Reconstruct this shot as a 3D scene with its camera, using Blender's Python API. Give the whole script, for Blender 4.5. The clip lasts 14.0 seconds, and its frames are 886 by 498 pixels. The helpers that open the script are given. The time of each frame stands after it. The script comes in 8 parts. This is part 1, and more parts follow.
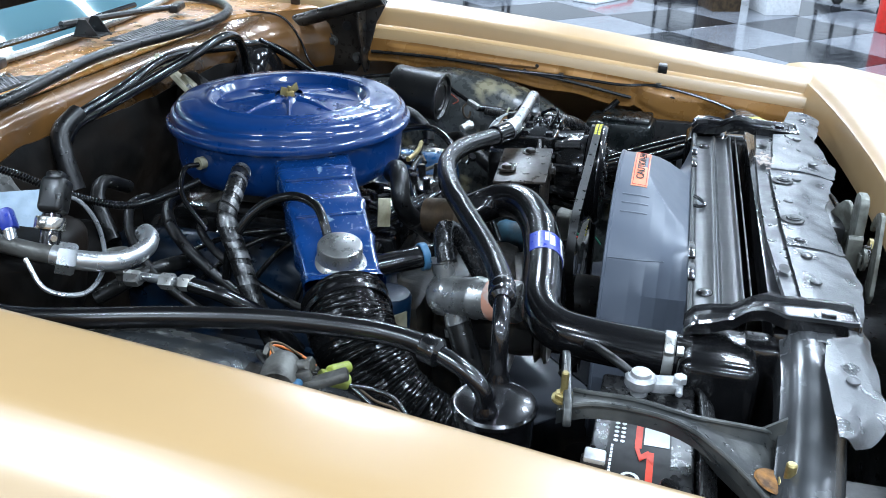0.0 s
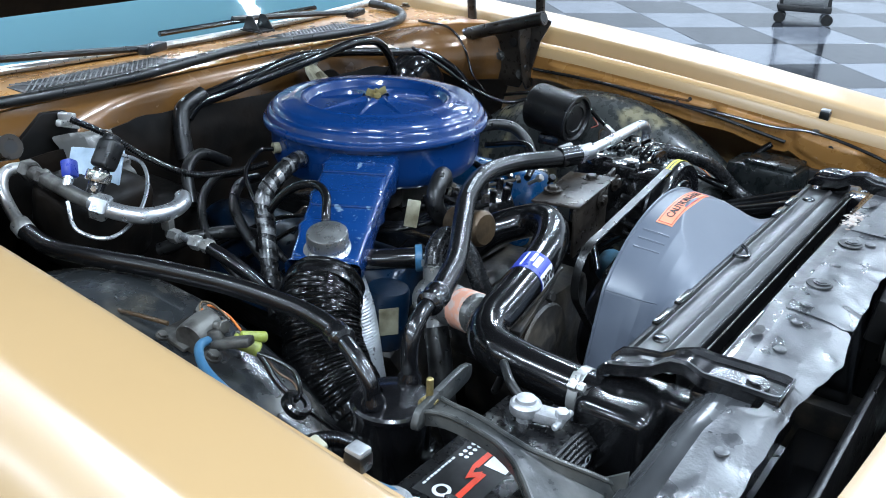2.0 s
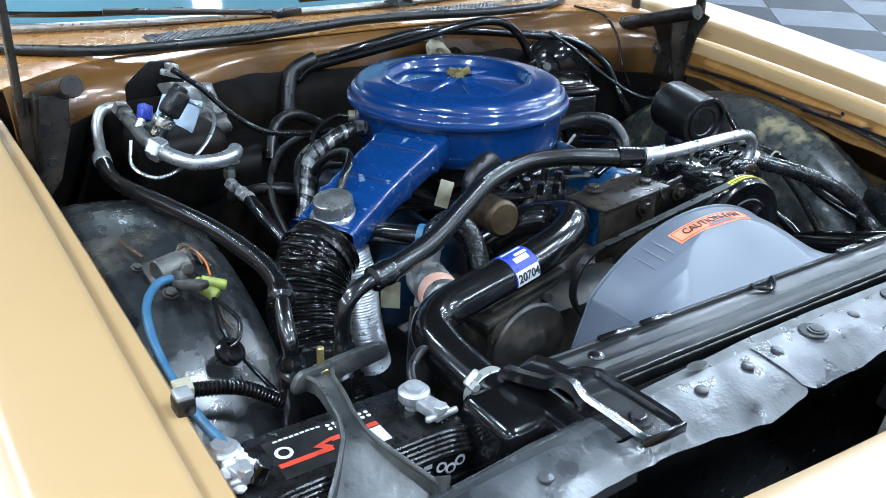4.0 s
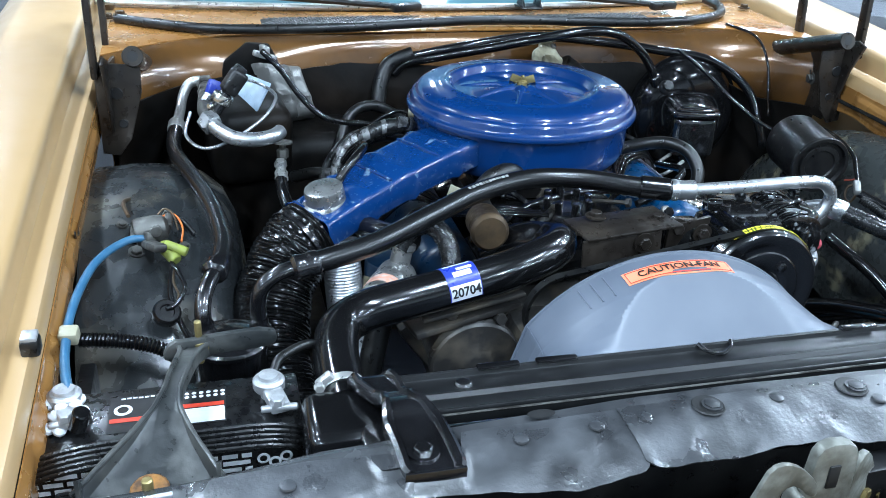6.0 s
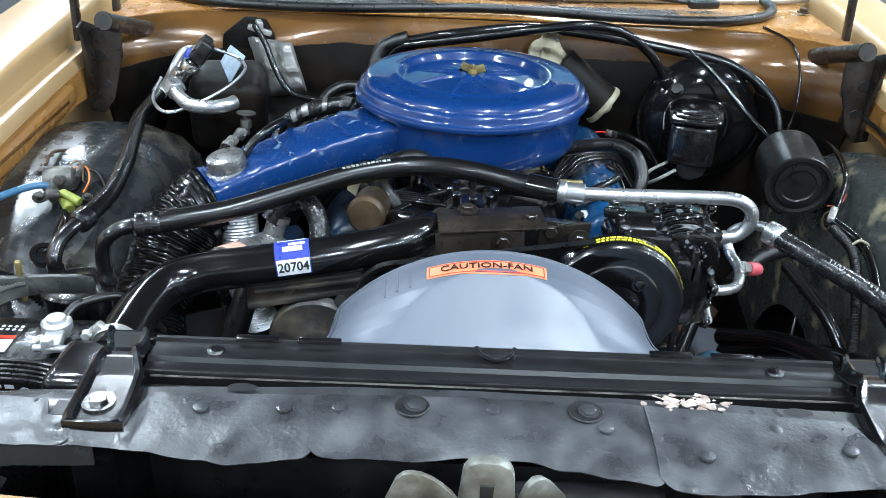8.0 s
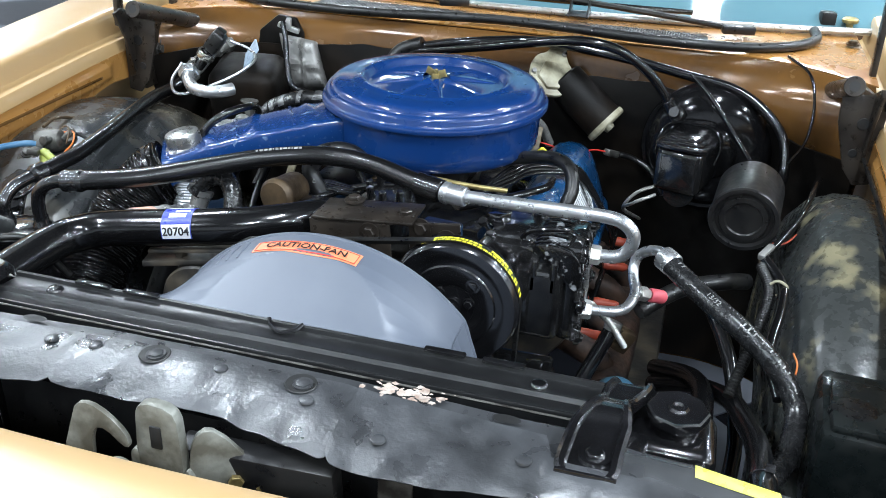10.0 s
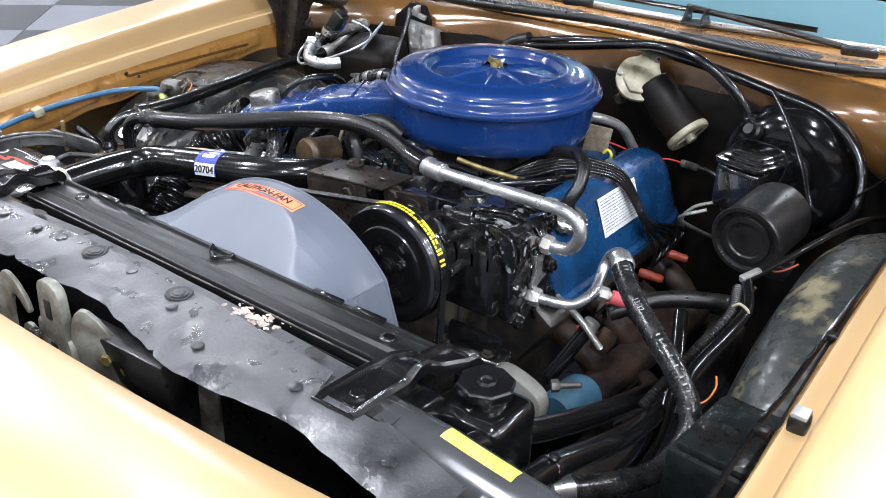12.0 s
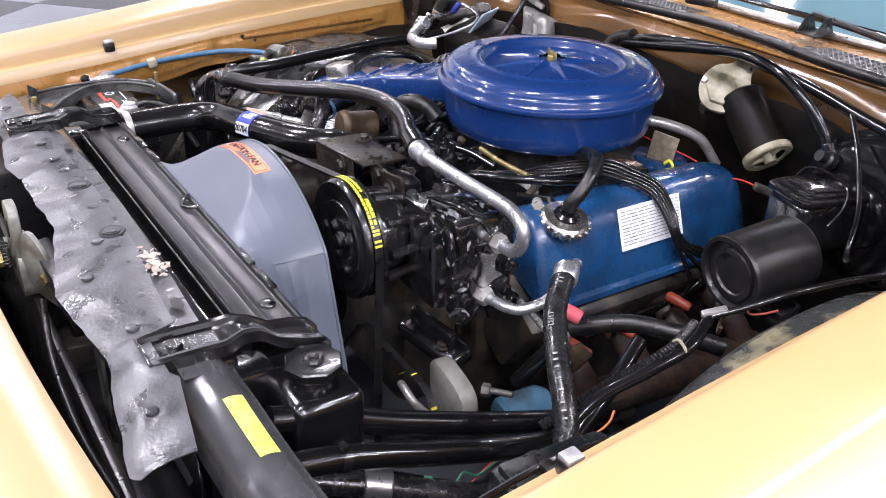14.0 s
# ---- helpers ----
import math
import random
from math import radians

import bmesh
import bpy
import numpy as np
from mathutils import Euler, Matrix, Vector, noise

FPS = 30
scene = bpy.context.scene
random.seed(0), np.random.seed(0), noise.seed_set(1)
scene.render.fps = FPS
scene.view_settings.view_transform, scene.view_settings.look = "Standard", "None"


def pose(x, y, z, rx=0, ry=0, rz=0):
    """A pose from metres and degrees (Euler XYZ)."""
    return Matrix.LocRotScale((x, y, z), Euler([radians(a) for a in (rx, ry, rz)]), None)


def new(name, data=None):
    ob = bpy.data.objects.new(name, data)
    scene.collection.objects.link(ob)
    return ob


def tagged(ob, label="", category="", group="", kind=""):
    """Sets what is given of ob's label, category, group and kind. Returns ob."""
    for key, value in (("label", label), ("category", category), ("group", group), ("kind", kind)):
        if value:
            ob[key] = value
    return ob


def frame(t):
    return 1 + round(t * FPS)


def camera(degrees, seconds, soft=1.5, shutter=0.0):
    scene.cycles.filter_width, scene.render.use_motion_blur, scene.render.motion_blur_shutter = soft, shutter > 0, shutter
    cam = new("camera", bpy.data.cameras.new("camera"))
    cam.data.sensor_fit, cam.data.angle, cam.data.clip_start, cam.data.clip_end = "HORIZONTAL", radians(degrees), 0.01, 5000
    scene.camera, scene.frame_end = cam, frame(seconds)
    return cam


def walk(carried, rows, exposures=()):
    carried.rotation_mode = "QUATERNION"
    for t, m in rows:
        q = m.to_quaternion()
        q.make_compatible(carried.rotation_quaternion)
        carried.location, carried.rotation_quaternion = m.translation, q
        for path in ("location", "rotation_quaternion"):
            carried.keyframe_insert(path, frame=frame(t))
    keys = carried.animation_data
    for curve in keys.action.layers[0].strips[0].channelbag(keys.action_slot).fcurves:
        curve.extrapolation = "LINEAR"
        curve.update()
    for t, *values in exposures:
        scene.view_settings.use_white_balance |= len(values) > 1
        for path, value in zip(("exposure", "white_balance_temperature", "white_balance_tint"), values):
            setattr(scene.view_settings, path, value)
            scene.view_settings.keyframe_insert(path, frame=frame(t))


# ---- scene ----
cam = camera(52.2, 14.0, soft=0.3)
METRES, TURN = 3.28, -75.3
FIRST = pose(0, 0, 0.82, 0, -2.3, 0) @ pose(-1.396, 0.21, 0.58, -27.0, -0.5, TURN)
ROWS = [
    (0.0, 0.0, 0.0, 0.0, 0.0, 0.0, -0.0),
    (0.5, 0.0344, -0.0018, -0.0016, 4.76, 0.32, -2.31),
    (1.0, 0.0704, 0.0014, -0.0007, 10.18, 0.18, -5.03),
    (1.5, 0.1037, 0.0063, 0.0014, 14.61, 0.01, -7.11),
    (2.0, 0.1357, 0.0107, 0.004, 19.46, -0.21, -9.29),
    (2.5, 0.1633, 0.0175, 0.0074, 23.57, -0.62, -11.15),
    (3.0, 0.1908, 0.0323, 0.0141, 28.13, -2.18, -13.18),
    (5.5, 0.3031, 0.1384, 0.0678, 53.37, -10.72, -22.06),
    (6.0, 0.322, 0.1677, 0.0815, 58.48, -12.65, -23.27),
    (6.5, 0.3382, 0.1958, 0.0947, 62.56, -14.25, -24.17),
    (7.0, 0.3511, 0.2299, 0.1105, 65.74, -15.68, -24.65),
    (7.5, 0.3617, 0.2631, 0.1256, 69.24, -17.58, -25.13),
    (8.0, 0.3761, 0.2954, 0.1403, 74.57, -19.77, -25.88),
    (8.5, 0.3901, 0.3271, 0.1556, 79.27, -21.36, -26.35),
    (9.0, 0.3989, 0.3596, 0.1708, 83.29, -22.94, -26.65),
    (11.5, 0.4139, 0.5344, 0.2528, 108.84, -33.06, -25.92),
    (12.0, 0.409, 0.567, 0.268, 115.28, -36.03, -25.07),
    (12.5, 0.397, 0.5954, 0.2818, 120.03, -38.03, -24.3),
    (13.0, 0.3772, 0.6212, 0.2945, 124.88, -40.0, -23.2),
    (13.5, 0.3547, 0.6473, 0.307, 129.91, -42.12, -22.02),
    (14.0, 0.3285, 0.6735, 0.3194, 136.12, -44.74, -20.41),
]
walk(cam, [(t, FIRST @ pose(METRES * x, METRES * y, METRES * z, 90 + pitch, roll, yaw)) for t, x, y, z, yaw, pitch, roll in ROWS],
     [(0.0, 0.0, 5950, 12.0), (2.5, 0.02, 5950, 12.0), (5.5, 0.20, 5650, 9.0), (7.5, 0.28, 6150, 10.0), (9.0, 0.3, 6350, 12.0), (11.5, 0.27, 6750, 18.0), (14.0, 0.28, 7000, 31.0)])

# ---- world and light: a closed showroom lit by rows of ceiling fixtures ----
world = bpy.data.worlds.new("showroom_air")
scene.world = world
world.use_nodes = True
world.node_tree.nodes["Background"].inputs[0].default_value = (0.75, 0.82, 0.9, 1)
world.node_tree.nodes["Background"].inputs[1].default_value = 0.25
scene.view_settings.exposure = 0.0
LAMP_WATTS = 142.0


# ---- materials ----
def mat(name, col, rough=0.5, metal=0.0, col2=None, scale=12.0, spread=(0.4, 0.62), bump=0.0, bscale=150.0,
        coat=0.0, rvar=0.12, spec=0.5, detail=6.0, rscale=4.0):
    """A surface with blotches of a second colour, fine relief and uneven gloss."""
    m = bpy.data.materials.new(name)
    m.use_nodes = True
    nt = m.node_tree
    N, L = nt.nodes, nt.links
    b = N["Principled BSDF"]
    b.inputs["Metallic"].default_value = metal
    b.inputs["Specular IOR Level"].default_value = spec
    b.inputs["Coat Weight"].default_value = coat
    b.inputs["Coat Roughness"].default_value = 0.06
    tc = N.new("ShaderNodeTexCoord")
    n1 = N.new("ShaderNodeTexNoise")
    n1.inputs["Scale"].default_value = scale
    n1.inputs["Detail"].default_value = detail
    L.new(tc.outputs["Object"], n1.inputs["Vector"])
    ramp = N.new("ShaderNodeValToRGB")
    ramp.color_ramp.elements[0].position, ramp.color_ramp.elements[1].position = spread
    ramp.color_ramp.elements[0].color = (*col, 1)
    ramp.color_ramp.elements[1].color = (*(col2 or [c * 0.8 for c in col]), 1)
    L.new(n1.outputs["Fac"], ramp.inputs["Fac"])
    L.new(ramp.outputs["Color"], b.inputs["Base Color"])
    n2 = N.new("ShaderNodeTexNoise")
    n2.inputs["Scale"].default_value = scale * rscale
    n2.inputs["Detail"].default_value = 8
    L.new(tc.outputs["Object"], n2.inputs["Vector"])
    mr = N.new("ShaderNodeMapRange")
    mr.inputs["From Min"].default_value, mr.inputs["From Max"].default_value = 0.3, 0.7
    mr.inputs["To Min"].default_value, mr.inputs["To Max"].default_value = max(0.02, rough - rvar), min(1, rough + rvar)
    L.new(n2.outputs["Fac"], mr.inputs["Value"])
    L.new(mr.outputs["Result"], b.inputs["Roughness"])
    if bump:
        n3 = N.new("ShaderNodeTexNoise")
        n3.inputs["Scale"].default_value = bscale
        n3.inputs["Detail"].default_value = 3
        L.new(tc.outputs["Object"], n3.inputs["Vector"])
        bp = N.new("ShaderNodeBump")
        bp.inputs["Strength"].default_value = bump
        bp.inputs["Distance"].default_value = 0.0007
        L.new(n3.outputs["Fac"], bp.inputs["Height"])
        L.new(bp.outputs["Normal"], b.inputs["Normal"])
    return m


GOLD = mat("gold_paint", (0.460, 0.297, 0.136), 0.34, 0.0, (0.441, 0.283, 0.126), 3, coat=0.8, bump=0.05, bscale=400, rvar=0.05, spec=0.9)
GOLD.node_tree.nodes["Principled BSDF"].inputs["Coat Roughness"].default_value = 0.26
GOLD_IN = mat("gold_paint_inner", (0.40, 0.195, 0.052), 0.28, 0.15, (0.33, 0.152, 0.038), 6, coat=0.5, bump=0.12, bscale=18, rvar=0.06)
# brown-stained gold, its base darkened for shade under the hood and in grooves
GOLD_STAINED_SHADED = mat("gold_paint_stained_shaded", (0.150, 0.070, 0.019), 0.22, 0.2, (0.040, 0.020, 0.008), 5, (0.42, 0.66), coat=0.6, bump=0.5, bscale=18, rvar=0.08)
BLUE = mat("blue_enamel", (0.0045, 0.033, 0.138), 0.30, 0.0, (0.0035, 0.027, 0.118), 5, coat=1.0, bump=0.1, bscale=120, rvar=0.06, spec=0.25)
BLUE_WORN = mat("blue_enamel_worn", (0.0045, 0.032, 0.130), 0.24, 0.0, (0.16, 0.24, 0.34), 34, (0.645, 0.69), coat=0.8, bump=0.15, bscale=24, spec=0.4, rvar=0.05)
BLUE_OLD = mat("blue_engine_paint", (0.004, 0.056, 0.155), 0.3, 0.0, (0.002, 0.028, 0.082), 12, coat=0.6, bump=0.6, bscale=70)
# engine blue again, with the bay's shade mixed into the colour
BLUE_SHADED = mat("blue_paint_shaded", (0.002, 0.014, 0.036), 0.36, 0.0, (0.006, 0.006, 0.007), 14, (0.4, 0.62), bump=0.6, bscale=70)
BLUE_DUSTY = mat("dusty_blue_paint", (0.040, 0.125, 0.19), 0.5, 0.0, (0.03, 0.05, 0.06), 22, bump=0.5, bscale=80)
PALE_CAST = mat("pale_dusty_casting", (0.24, 0.235, 0.21), 0.5, 0.2, (0.10, 0.095, 0.08), 16, (0.42, 0.7), bump=0.5, bscale=90)
TORN_FOIL = mat("torn_foil_tape", (0.22, 0.22, 0.22), 0.3, 0.6, (0.012, 0.012, 0.012), 38, bump=1.0, bscale=90)
PRINT = mat("worn_white_print", (0.34, 0.34, 0.33), 0.5, 0.0, (0.14, 0.14, 0.14), 90)
TANK = mat("dark_green_tank_plastic", (0.005, 0.007, 0.0072), 0.3, 0.0, (0.011, 0.013, 0.0125), 12, bump=0.5, bscale=60)
FOIL_GREY = mat("dirty_grey_foil", (0.26, 0.255, 0.24), 0.36, 0.4, (0.06, 0.058, 0.053), 14, (0.42, 0.70), bump=0.7, bscale=70)
RAIL = mat("dusty_gloss_black", (0.007, 0.0072, 0.0076), 0.34, 0.0, (0.012, 0.0124, 0.013), 9, (0.45, 0.78), bump=0.05, bscale=140, spec=0.55, rvar=0.06)
BEAM = mat("smooth_worn_black_beam", (0.045, 0.047, 0.049), 0.22, 0.3, (0.095, 0.098, 0.102), 7, (0.4, 0.75), bump=0.05, bscale=60, spec=0.9, rvar=0.08)
BLACK_SMOOTH = mat("smooth_black_enamel", (0.004, 0.004, 0.0044), 0.12, 0.0, (0.006, 0.006, 0.0065), 10, bump=0.03, bscale=40, spec=0.4, rvar=0.03)
RED_PRINT = mat("red_print", (0.62, 0.055, 0.025), 0.45, 0.0, (0.55, 0.06, 0.03), 40)
RUST_ORANGE = mat("orange_rust", (0.30, 0.13, 0.022), 0.75, 0.0, (0.07, 0.035, 0.015), 60, (0.4, 0.65), bump=0.8, bscale=140)
DRUM = mat("dull_black_can", (0.006, 0.006, 0.0065), 0.34, 0.0, (0.012, 0.0115, 0.011), 20, bump=0.25, bscale=120, rvar=0.08)
WORN_HEAD = mat("scuffed_compressor_head", (0.006, 0.006, 0.0065), 0.16, 0.2, (0.42, 0.43, 0.44), 55, (0.56, 0.66), bump=0.8, bscale=90, rvar=0.06, spec=1.0)
PAD = mat("tarred_felt_pad", (0.004, 0.0035, 0.003), 0.5, 0.0, (0.011, 0.0075, 0.005), 9, (0.45, 0.7), bump=0.8, bscale=60, spec=0.15)
RUBBER_SATIN = mat("satin_rubber_hose", (0.0042, 0.0042, 0.0045), 0.26, 0.0, (0.006, 0.006, 0.0064), 10, rvar=0.01)
FADED = mat("faded_orange_label", (0.68, 0.33, 0.22), 0.45, 0.0, (0.60, 0.46, 0.40), 60, (0.5, 0.58))
BOOT = mat("orange_boot_rubber", (0.34, 0.05, 0.022), 0.45, 0.0, (0.2, 0.03, 0.015), 30)
PEEL_TAN = mat("tan_scrape", (0.17, 0.14, 0.095), 0.55, 0.0, (0.26, 0.22, 0.16), 120)
BLACK = mat("black_gloss_paint", (0.004, 0.004, 0.0045), 0.2, 0.0, (0.007, 0.007, 0.008), 12, coat=0.5, bump=0.22, bscale=48, spec=0.8, rvar=0.05)
BLACK_CAST = mat("black_painted_casting", (0.006, 0.006, 0.0065), 0.13, 0.0, (0.010, 0.010, 0.010), 40, bump=1.0, bscale=65, rvar=0.05, spec=1.0, coat=0.5)
SATIN = mat("black_satin", (0.008, 0.008, 0.0085), 0.36, 0.0, (0.018, 0.0175, 0.017), 14, bump=0.4, bscale=140)
APRON = mat("dusty_black_apron", (0.020, 0.022, 0.023), 0.25, 0.0, (0.12, 0.106, 0.078), 7, (0.49, 0.68), bump=0.7, bscale=90, rvar=0.16, detail=14, spec=0.9)
APRON_WORN = mat("scuffed_black_apron", (0.038, 0.041, 0.039), 0.31, 0.0, (0.22, 0.195, 0.12), 16, (0.56, 0.68), bump=0.8, bscale=90, rvar=0.18, detail=14)
GRIME = mat("greasy_iron", (0.028, 0.026, 0.024), 0.40, 0.15, (0.090, 0.074, 0.054), 22, (0.45, 0.7), bump=1.0, bscale=90)
RUST = mat("rusty_iron", (0.052, 0.028, 0.018), 0.6, 0.1, (0.014, 0.010, 0.009), 30, bump=1.0, bscale=110)
RUBBER = mat("black_rubber", (0.0035, 0.0035, 0.0038), 0.16, 0.0, (0.005, 0.005, 0.0054), 12, rvar=0.012, coat=0.15, spec=0.6, bump=0.07, bscale=420)
RUBBER_MATT = mat("dull_rubber", (0.0042, 0.0042, 0.0045), 0.36, 0.0, (0.010, 0.0098, 0.009), 25, bump=0.2, bscale=200)
BRAID = mat("braided_hose", (0.007, 0.0072, 0.0076), 0.24, 0.0, (0.017, 0.0172, 0.0178), 45, bump=0.35, bscale=300)
SHROUD = mat("grey_shroud_plastic", (0.086, 0.100, 0.127), 0.38, 0.0, (0.12, 0.135, 0.165), 5, (0.35, 0.7), bump=0.08, bscale=60, rvar=0.08)
PLATE = mat("worn_black_sheet", (0.024, 0.025, 0.027), 0.36, 0.15, (0.060, 0.062, 0.066), 10, (0.35, 0.75), bump=0.35, bscale=240, rvar=0.16, spec=0.7, rscale=5.0, detail=10)
TAR = mat("tar_paper_strip", (0.022, 0.023, 0.025), 0.36, 0.1, (0.080, 0.083, 0.089), 13, (0.32, 0.74), bump=0.9, bscale=180, rvar=0.15, spec=1.0, rscale=2.0, detail=14)
STEEL = mat("zinc_steel", (0.52, 0.52, 0.50), 0.36, 0.7, (0.40, 0.39, 0.36), 40, bump=0.08, bscale=150)
ALU = mat("aluminium_tube", (0.55, 0.56, 0.57), 0.3, 0.85, (0.40, 0.41, 0.42), 20, bump=0.05, bscale=180, rvar=0.06)
CAST_ALU = mat("cast_aluminium", (0.40, 0.40, 0.39), 0.32, 0.8, (0.22, 0.22, 0.21), 24, bump=0.5, bscale=120)
WEATHERED = mat("weathered_zinc", (0.13, 0.127, 0.115), 0.45, 0.5, (0.03, 0.027, 0.024), 30, bump=0.7, bscale=160)
CONN_Y = mat("dull_yellow_plastic", (0.26, 0.30, 0.05), 0.45, 0.0, (0.2, 0.22, 0.05), 60)
STEEL_DARK = mat("oily_dark_steel", (0.020, 0.016, 0.013), 0.34, 0.3, (0.045, 0.036, 0.028), 16, bump=0.3, bscale=90)
LABEL_BLUE = mat("pale_blue_sticker", (0.42, 0.52, 0.62), 0.35, 0.0, (0.3, 0.38, 0.46), 30)
LATCH = mat("dull_zinc_plate", (0.25, 0.255, 0.225), 0.45, 0.4, (0.11, 0.105, 0.085), 30, bump=0.6, bscale=110)
BRASS = mat("yellow_zinc", (0.36, 0.29, 0.12), 0.42, 0.7, (0.22, 0.17, 0.07), 50, bump=0.2)
CREAM = mat("aged_cream_plastic", (0.36, 0.335, 0.235), 0.42, 0.0, (0.13, 0.11, 0.065), 26, (0.42, 0.68), bump=0.6)
WHITE_LABEL = mat("white_paper", (0.72, 0.74, 0.76), 0.5, 0.0, (0.62, 0.64, 0.66), 40)
ORANGE = mat("orange_sticker", (0.85, 0.24, 0.11), 0.45, 0.0, (0.8, 0.28, 0.15), 40)
RED = mat("red_plastic", (0.62, 0.03, 0.02), 0.4, 0.0, (0.5, 0.03, 0.02), 30)
PINK = mat("red_cap", (0.75, 0.12, 0.15), 0.4)
YELLOW = mat("yellow_tape", (0.70, 0.70, 0.10), 0.35, 0.0, (0.42, 0.44, 0.20), 26, (0.45, 0.75), bump=0.3, rvar=0.15)
YELLOW_INK = mat("yellow_ink", (0.75, 0.68, 0.04), 0.5)
# flat black for print, and for shade painted in at holes and openings
BLACK_INK_AND_SHADE = mat("black_ink_and_shade", (0.01, 0.01, 0.01), 0.5)
BLUE_INK = mat("blue_sticker", (0.022, 0.040, 0.30), 0.35, 0.0, (0.022, 0.04, 0.25), 40)
BLUE_CABLE = mat("blue_cable", (0.035, 0.115, 0.21), 0.4, 0.0, (0.05, 0.14, 0.24), 40)
BROWN = mat("brown_plated", (0.10, 0.066, 0.036), 0.45, 0.5, (0.05, 0.034, 0.02), 30, bump=0.4)
CHROME = mat("tarnished_chrome", (0.72, 0.71, 0.68), 0.2, 0.95, (0.52, 0.49, 0.43), 30, bump=0.04, rvar=0.08)
LEAD = mat("lead_terminal", (0.5, 0.51, 0.52), 0.42, 0.6, (0.36, 0.36, 0.36), 60, bump=0.6, bscale=260)
CLAMP = mat("grey_black_clamp_plastic", (0.022, 0.024, 0.024), 0.36, 0.0, (0.100, 0.100, 0.092), 20, (0.44, 0.76), bump=1.0, bscale=90, detail=12)
BATTERY = mat("black_battery_plastic", (0.005, 0.005, 0.0055), 0.3, 0.0, (0.009, 0.009, 0.009), 30, bump=0.2)
FOIL = mat("black_wrapped_hose", (0.006, 0.006, 0.006), 0.28, 0.0, (0.012, 0.012, 0.012), 28, bump=0.6, bscale=60)
SILVER_FLEX = mat("silver_flex_tube", (0.62, 0.64, 0.66), 0.35, 0.7, (0.5, 0.52, 0.54), 30)
DUCT = mat("black_flex_duct", (0.0032, 0.0032, 0.0033), 0.17, 0.0, (0.004, 0.004, 0.004), 40, bump=0.3, bscale=60, spec=0.3)
MESH = mat("grey_cowl_mesh", (0.16, 0.16, 0.16), 0.5, 0.4, (0.08, 0.08, 0.08), 40)
PEEL = mat("peeled_primer", (0.30, 0.215, 0.17), 0.6, 0.0, (0.44, 0.38, 0.33), 90, bump=0.6)
WALL = mat("pale_wall", (0.66, 0.67, 0.68), 0.6, 0.0, (0.60, 0.61, 0.62), 2, bump=0.05)
CEIL = mat("grey_ceiling", (0.16, 0.163, 0.167), 0.7, 0.0, (0.13, 0.133, 0.137), 1)
TILE_W = mat("white_floor_tile", (0.125, 0.133, 0.152), 0.15, 0.0, (0.10, 0.107, 0.124), 3, coat=0.05, spec=0.4, rvar=0.05)
TILE_B = mat("black_floor_tile", (0.008, 0.009, 0.012), 0.12, 0.0, (0.014, 0.015, 0.018), 3, coat=0.0, spec=0.22, rvar=0.05)
GROUT = mat("concrete_under_tiles", (0.12, 0.12, 0.12), 0.6, 0.0, (0.09, 0.09, 0.09), 6, bump=0.2)
WIRE_G = mat("green_wire", (0.03, 0.2, 0.12), 0.4)
WIRE_O = mat("orange_wire", (0.6, 0.16, 0.03), 0.4)
INTERIOR = mat("brown_cabin_trim", (0.12, 0.07, 0.035), 0.6, 0.0, (0.09, 0.05, 0.03), 5)


def glass_mat():
    m = bpy.data.materials.new("windshield_glass")
    m.use_nodes = True
    b = m.node_tree.nodes["Principled BSDF"]
    b.inputs["Base Color"].default_value = (0.13, 0.25, 0.29, 1)
    b.inputs["Roughness"].default_value = 0.04
    b.inputs["IOR"].default_value = 1.5
    b.inputs["Transmission Weight"].default_value = 0.35
    return m


GLASS = glass_mat()


# ---- builders ----
V = Vector
ORIGIN = {}


def thing(name, base, label, category, group="", kind=""):
    ob = new(name)
    ob.location = base
    ob.empty_display_size = 0.05
    ORIGIN[ob.name] = V(base)
    return tagged(ob, label, category, group, kind)


def finish(me, mats, angle=38):
    for m in mats:
        me.materials.append(m)
    me.polygons.foreach_set("use_smooth", [True] * len(me.polygons))
    me.set_sharp_from_angle(angle=radians(angle))


def part(name, bm, material, parent=None, label="", angle=38):
    """Links a bmesh built in world metres as one mesh under a thing or a part."""
    base = ORIGIN[parent.name] if parent else V((0, 0, 0))
    bmesh.ops.recalc_face_normals(bm, faces=bm.faces[:])
    bmesh.ops.translate(bm, verts=bm.verts[:], vec=-base)
    me = bpy.data.meshes.new(name)
    bm.to_mesh(me)
    bm.free()
    finish(me, material if isinstance(material, (list, tuple)) else [material], angle)
    ob = new(name, me)
    if parent:
        ob.parent = parent
        ORIGIN[ob.name] = base
    else:
        ORIGIN[ob.name] = V((0, 0, 0))
    if label:
        tagged(ob, label)
    return ob


def solo(name, bm, material, base, label, category, group="", kind="", angle=38):
    """A thing that is one mesh, with its origin at base."""
    bmesh.ops.recalc_face_normals(bm, faces=bm.faces[:])
    bmesh.ops.translate(bm, verts=bm.verts[:], vec=-V(base))
    me = bpy.data.meshes.new(name)
    bm.to_mesh(me)
    bm.free()
    finish(me, material if isinstance(material, (list, tuple)) else [material], angle)
    ob = new(name, me)
    ob.location = base
    ORIGIN[ob.name] = V(base)
    return tagged(ob, label, category, group, kind)


def B():
    return bmesh.new()


def rot(rx=0, ry=0, rz=0):
    return Euler([radians(a) for a in (rx, ry, rz)]).to_matrix().to_4x4()


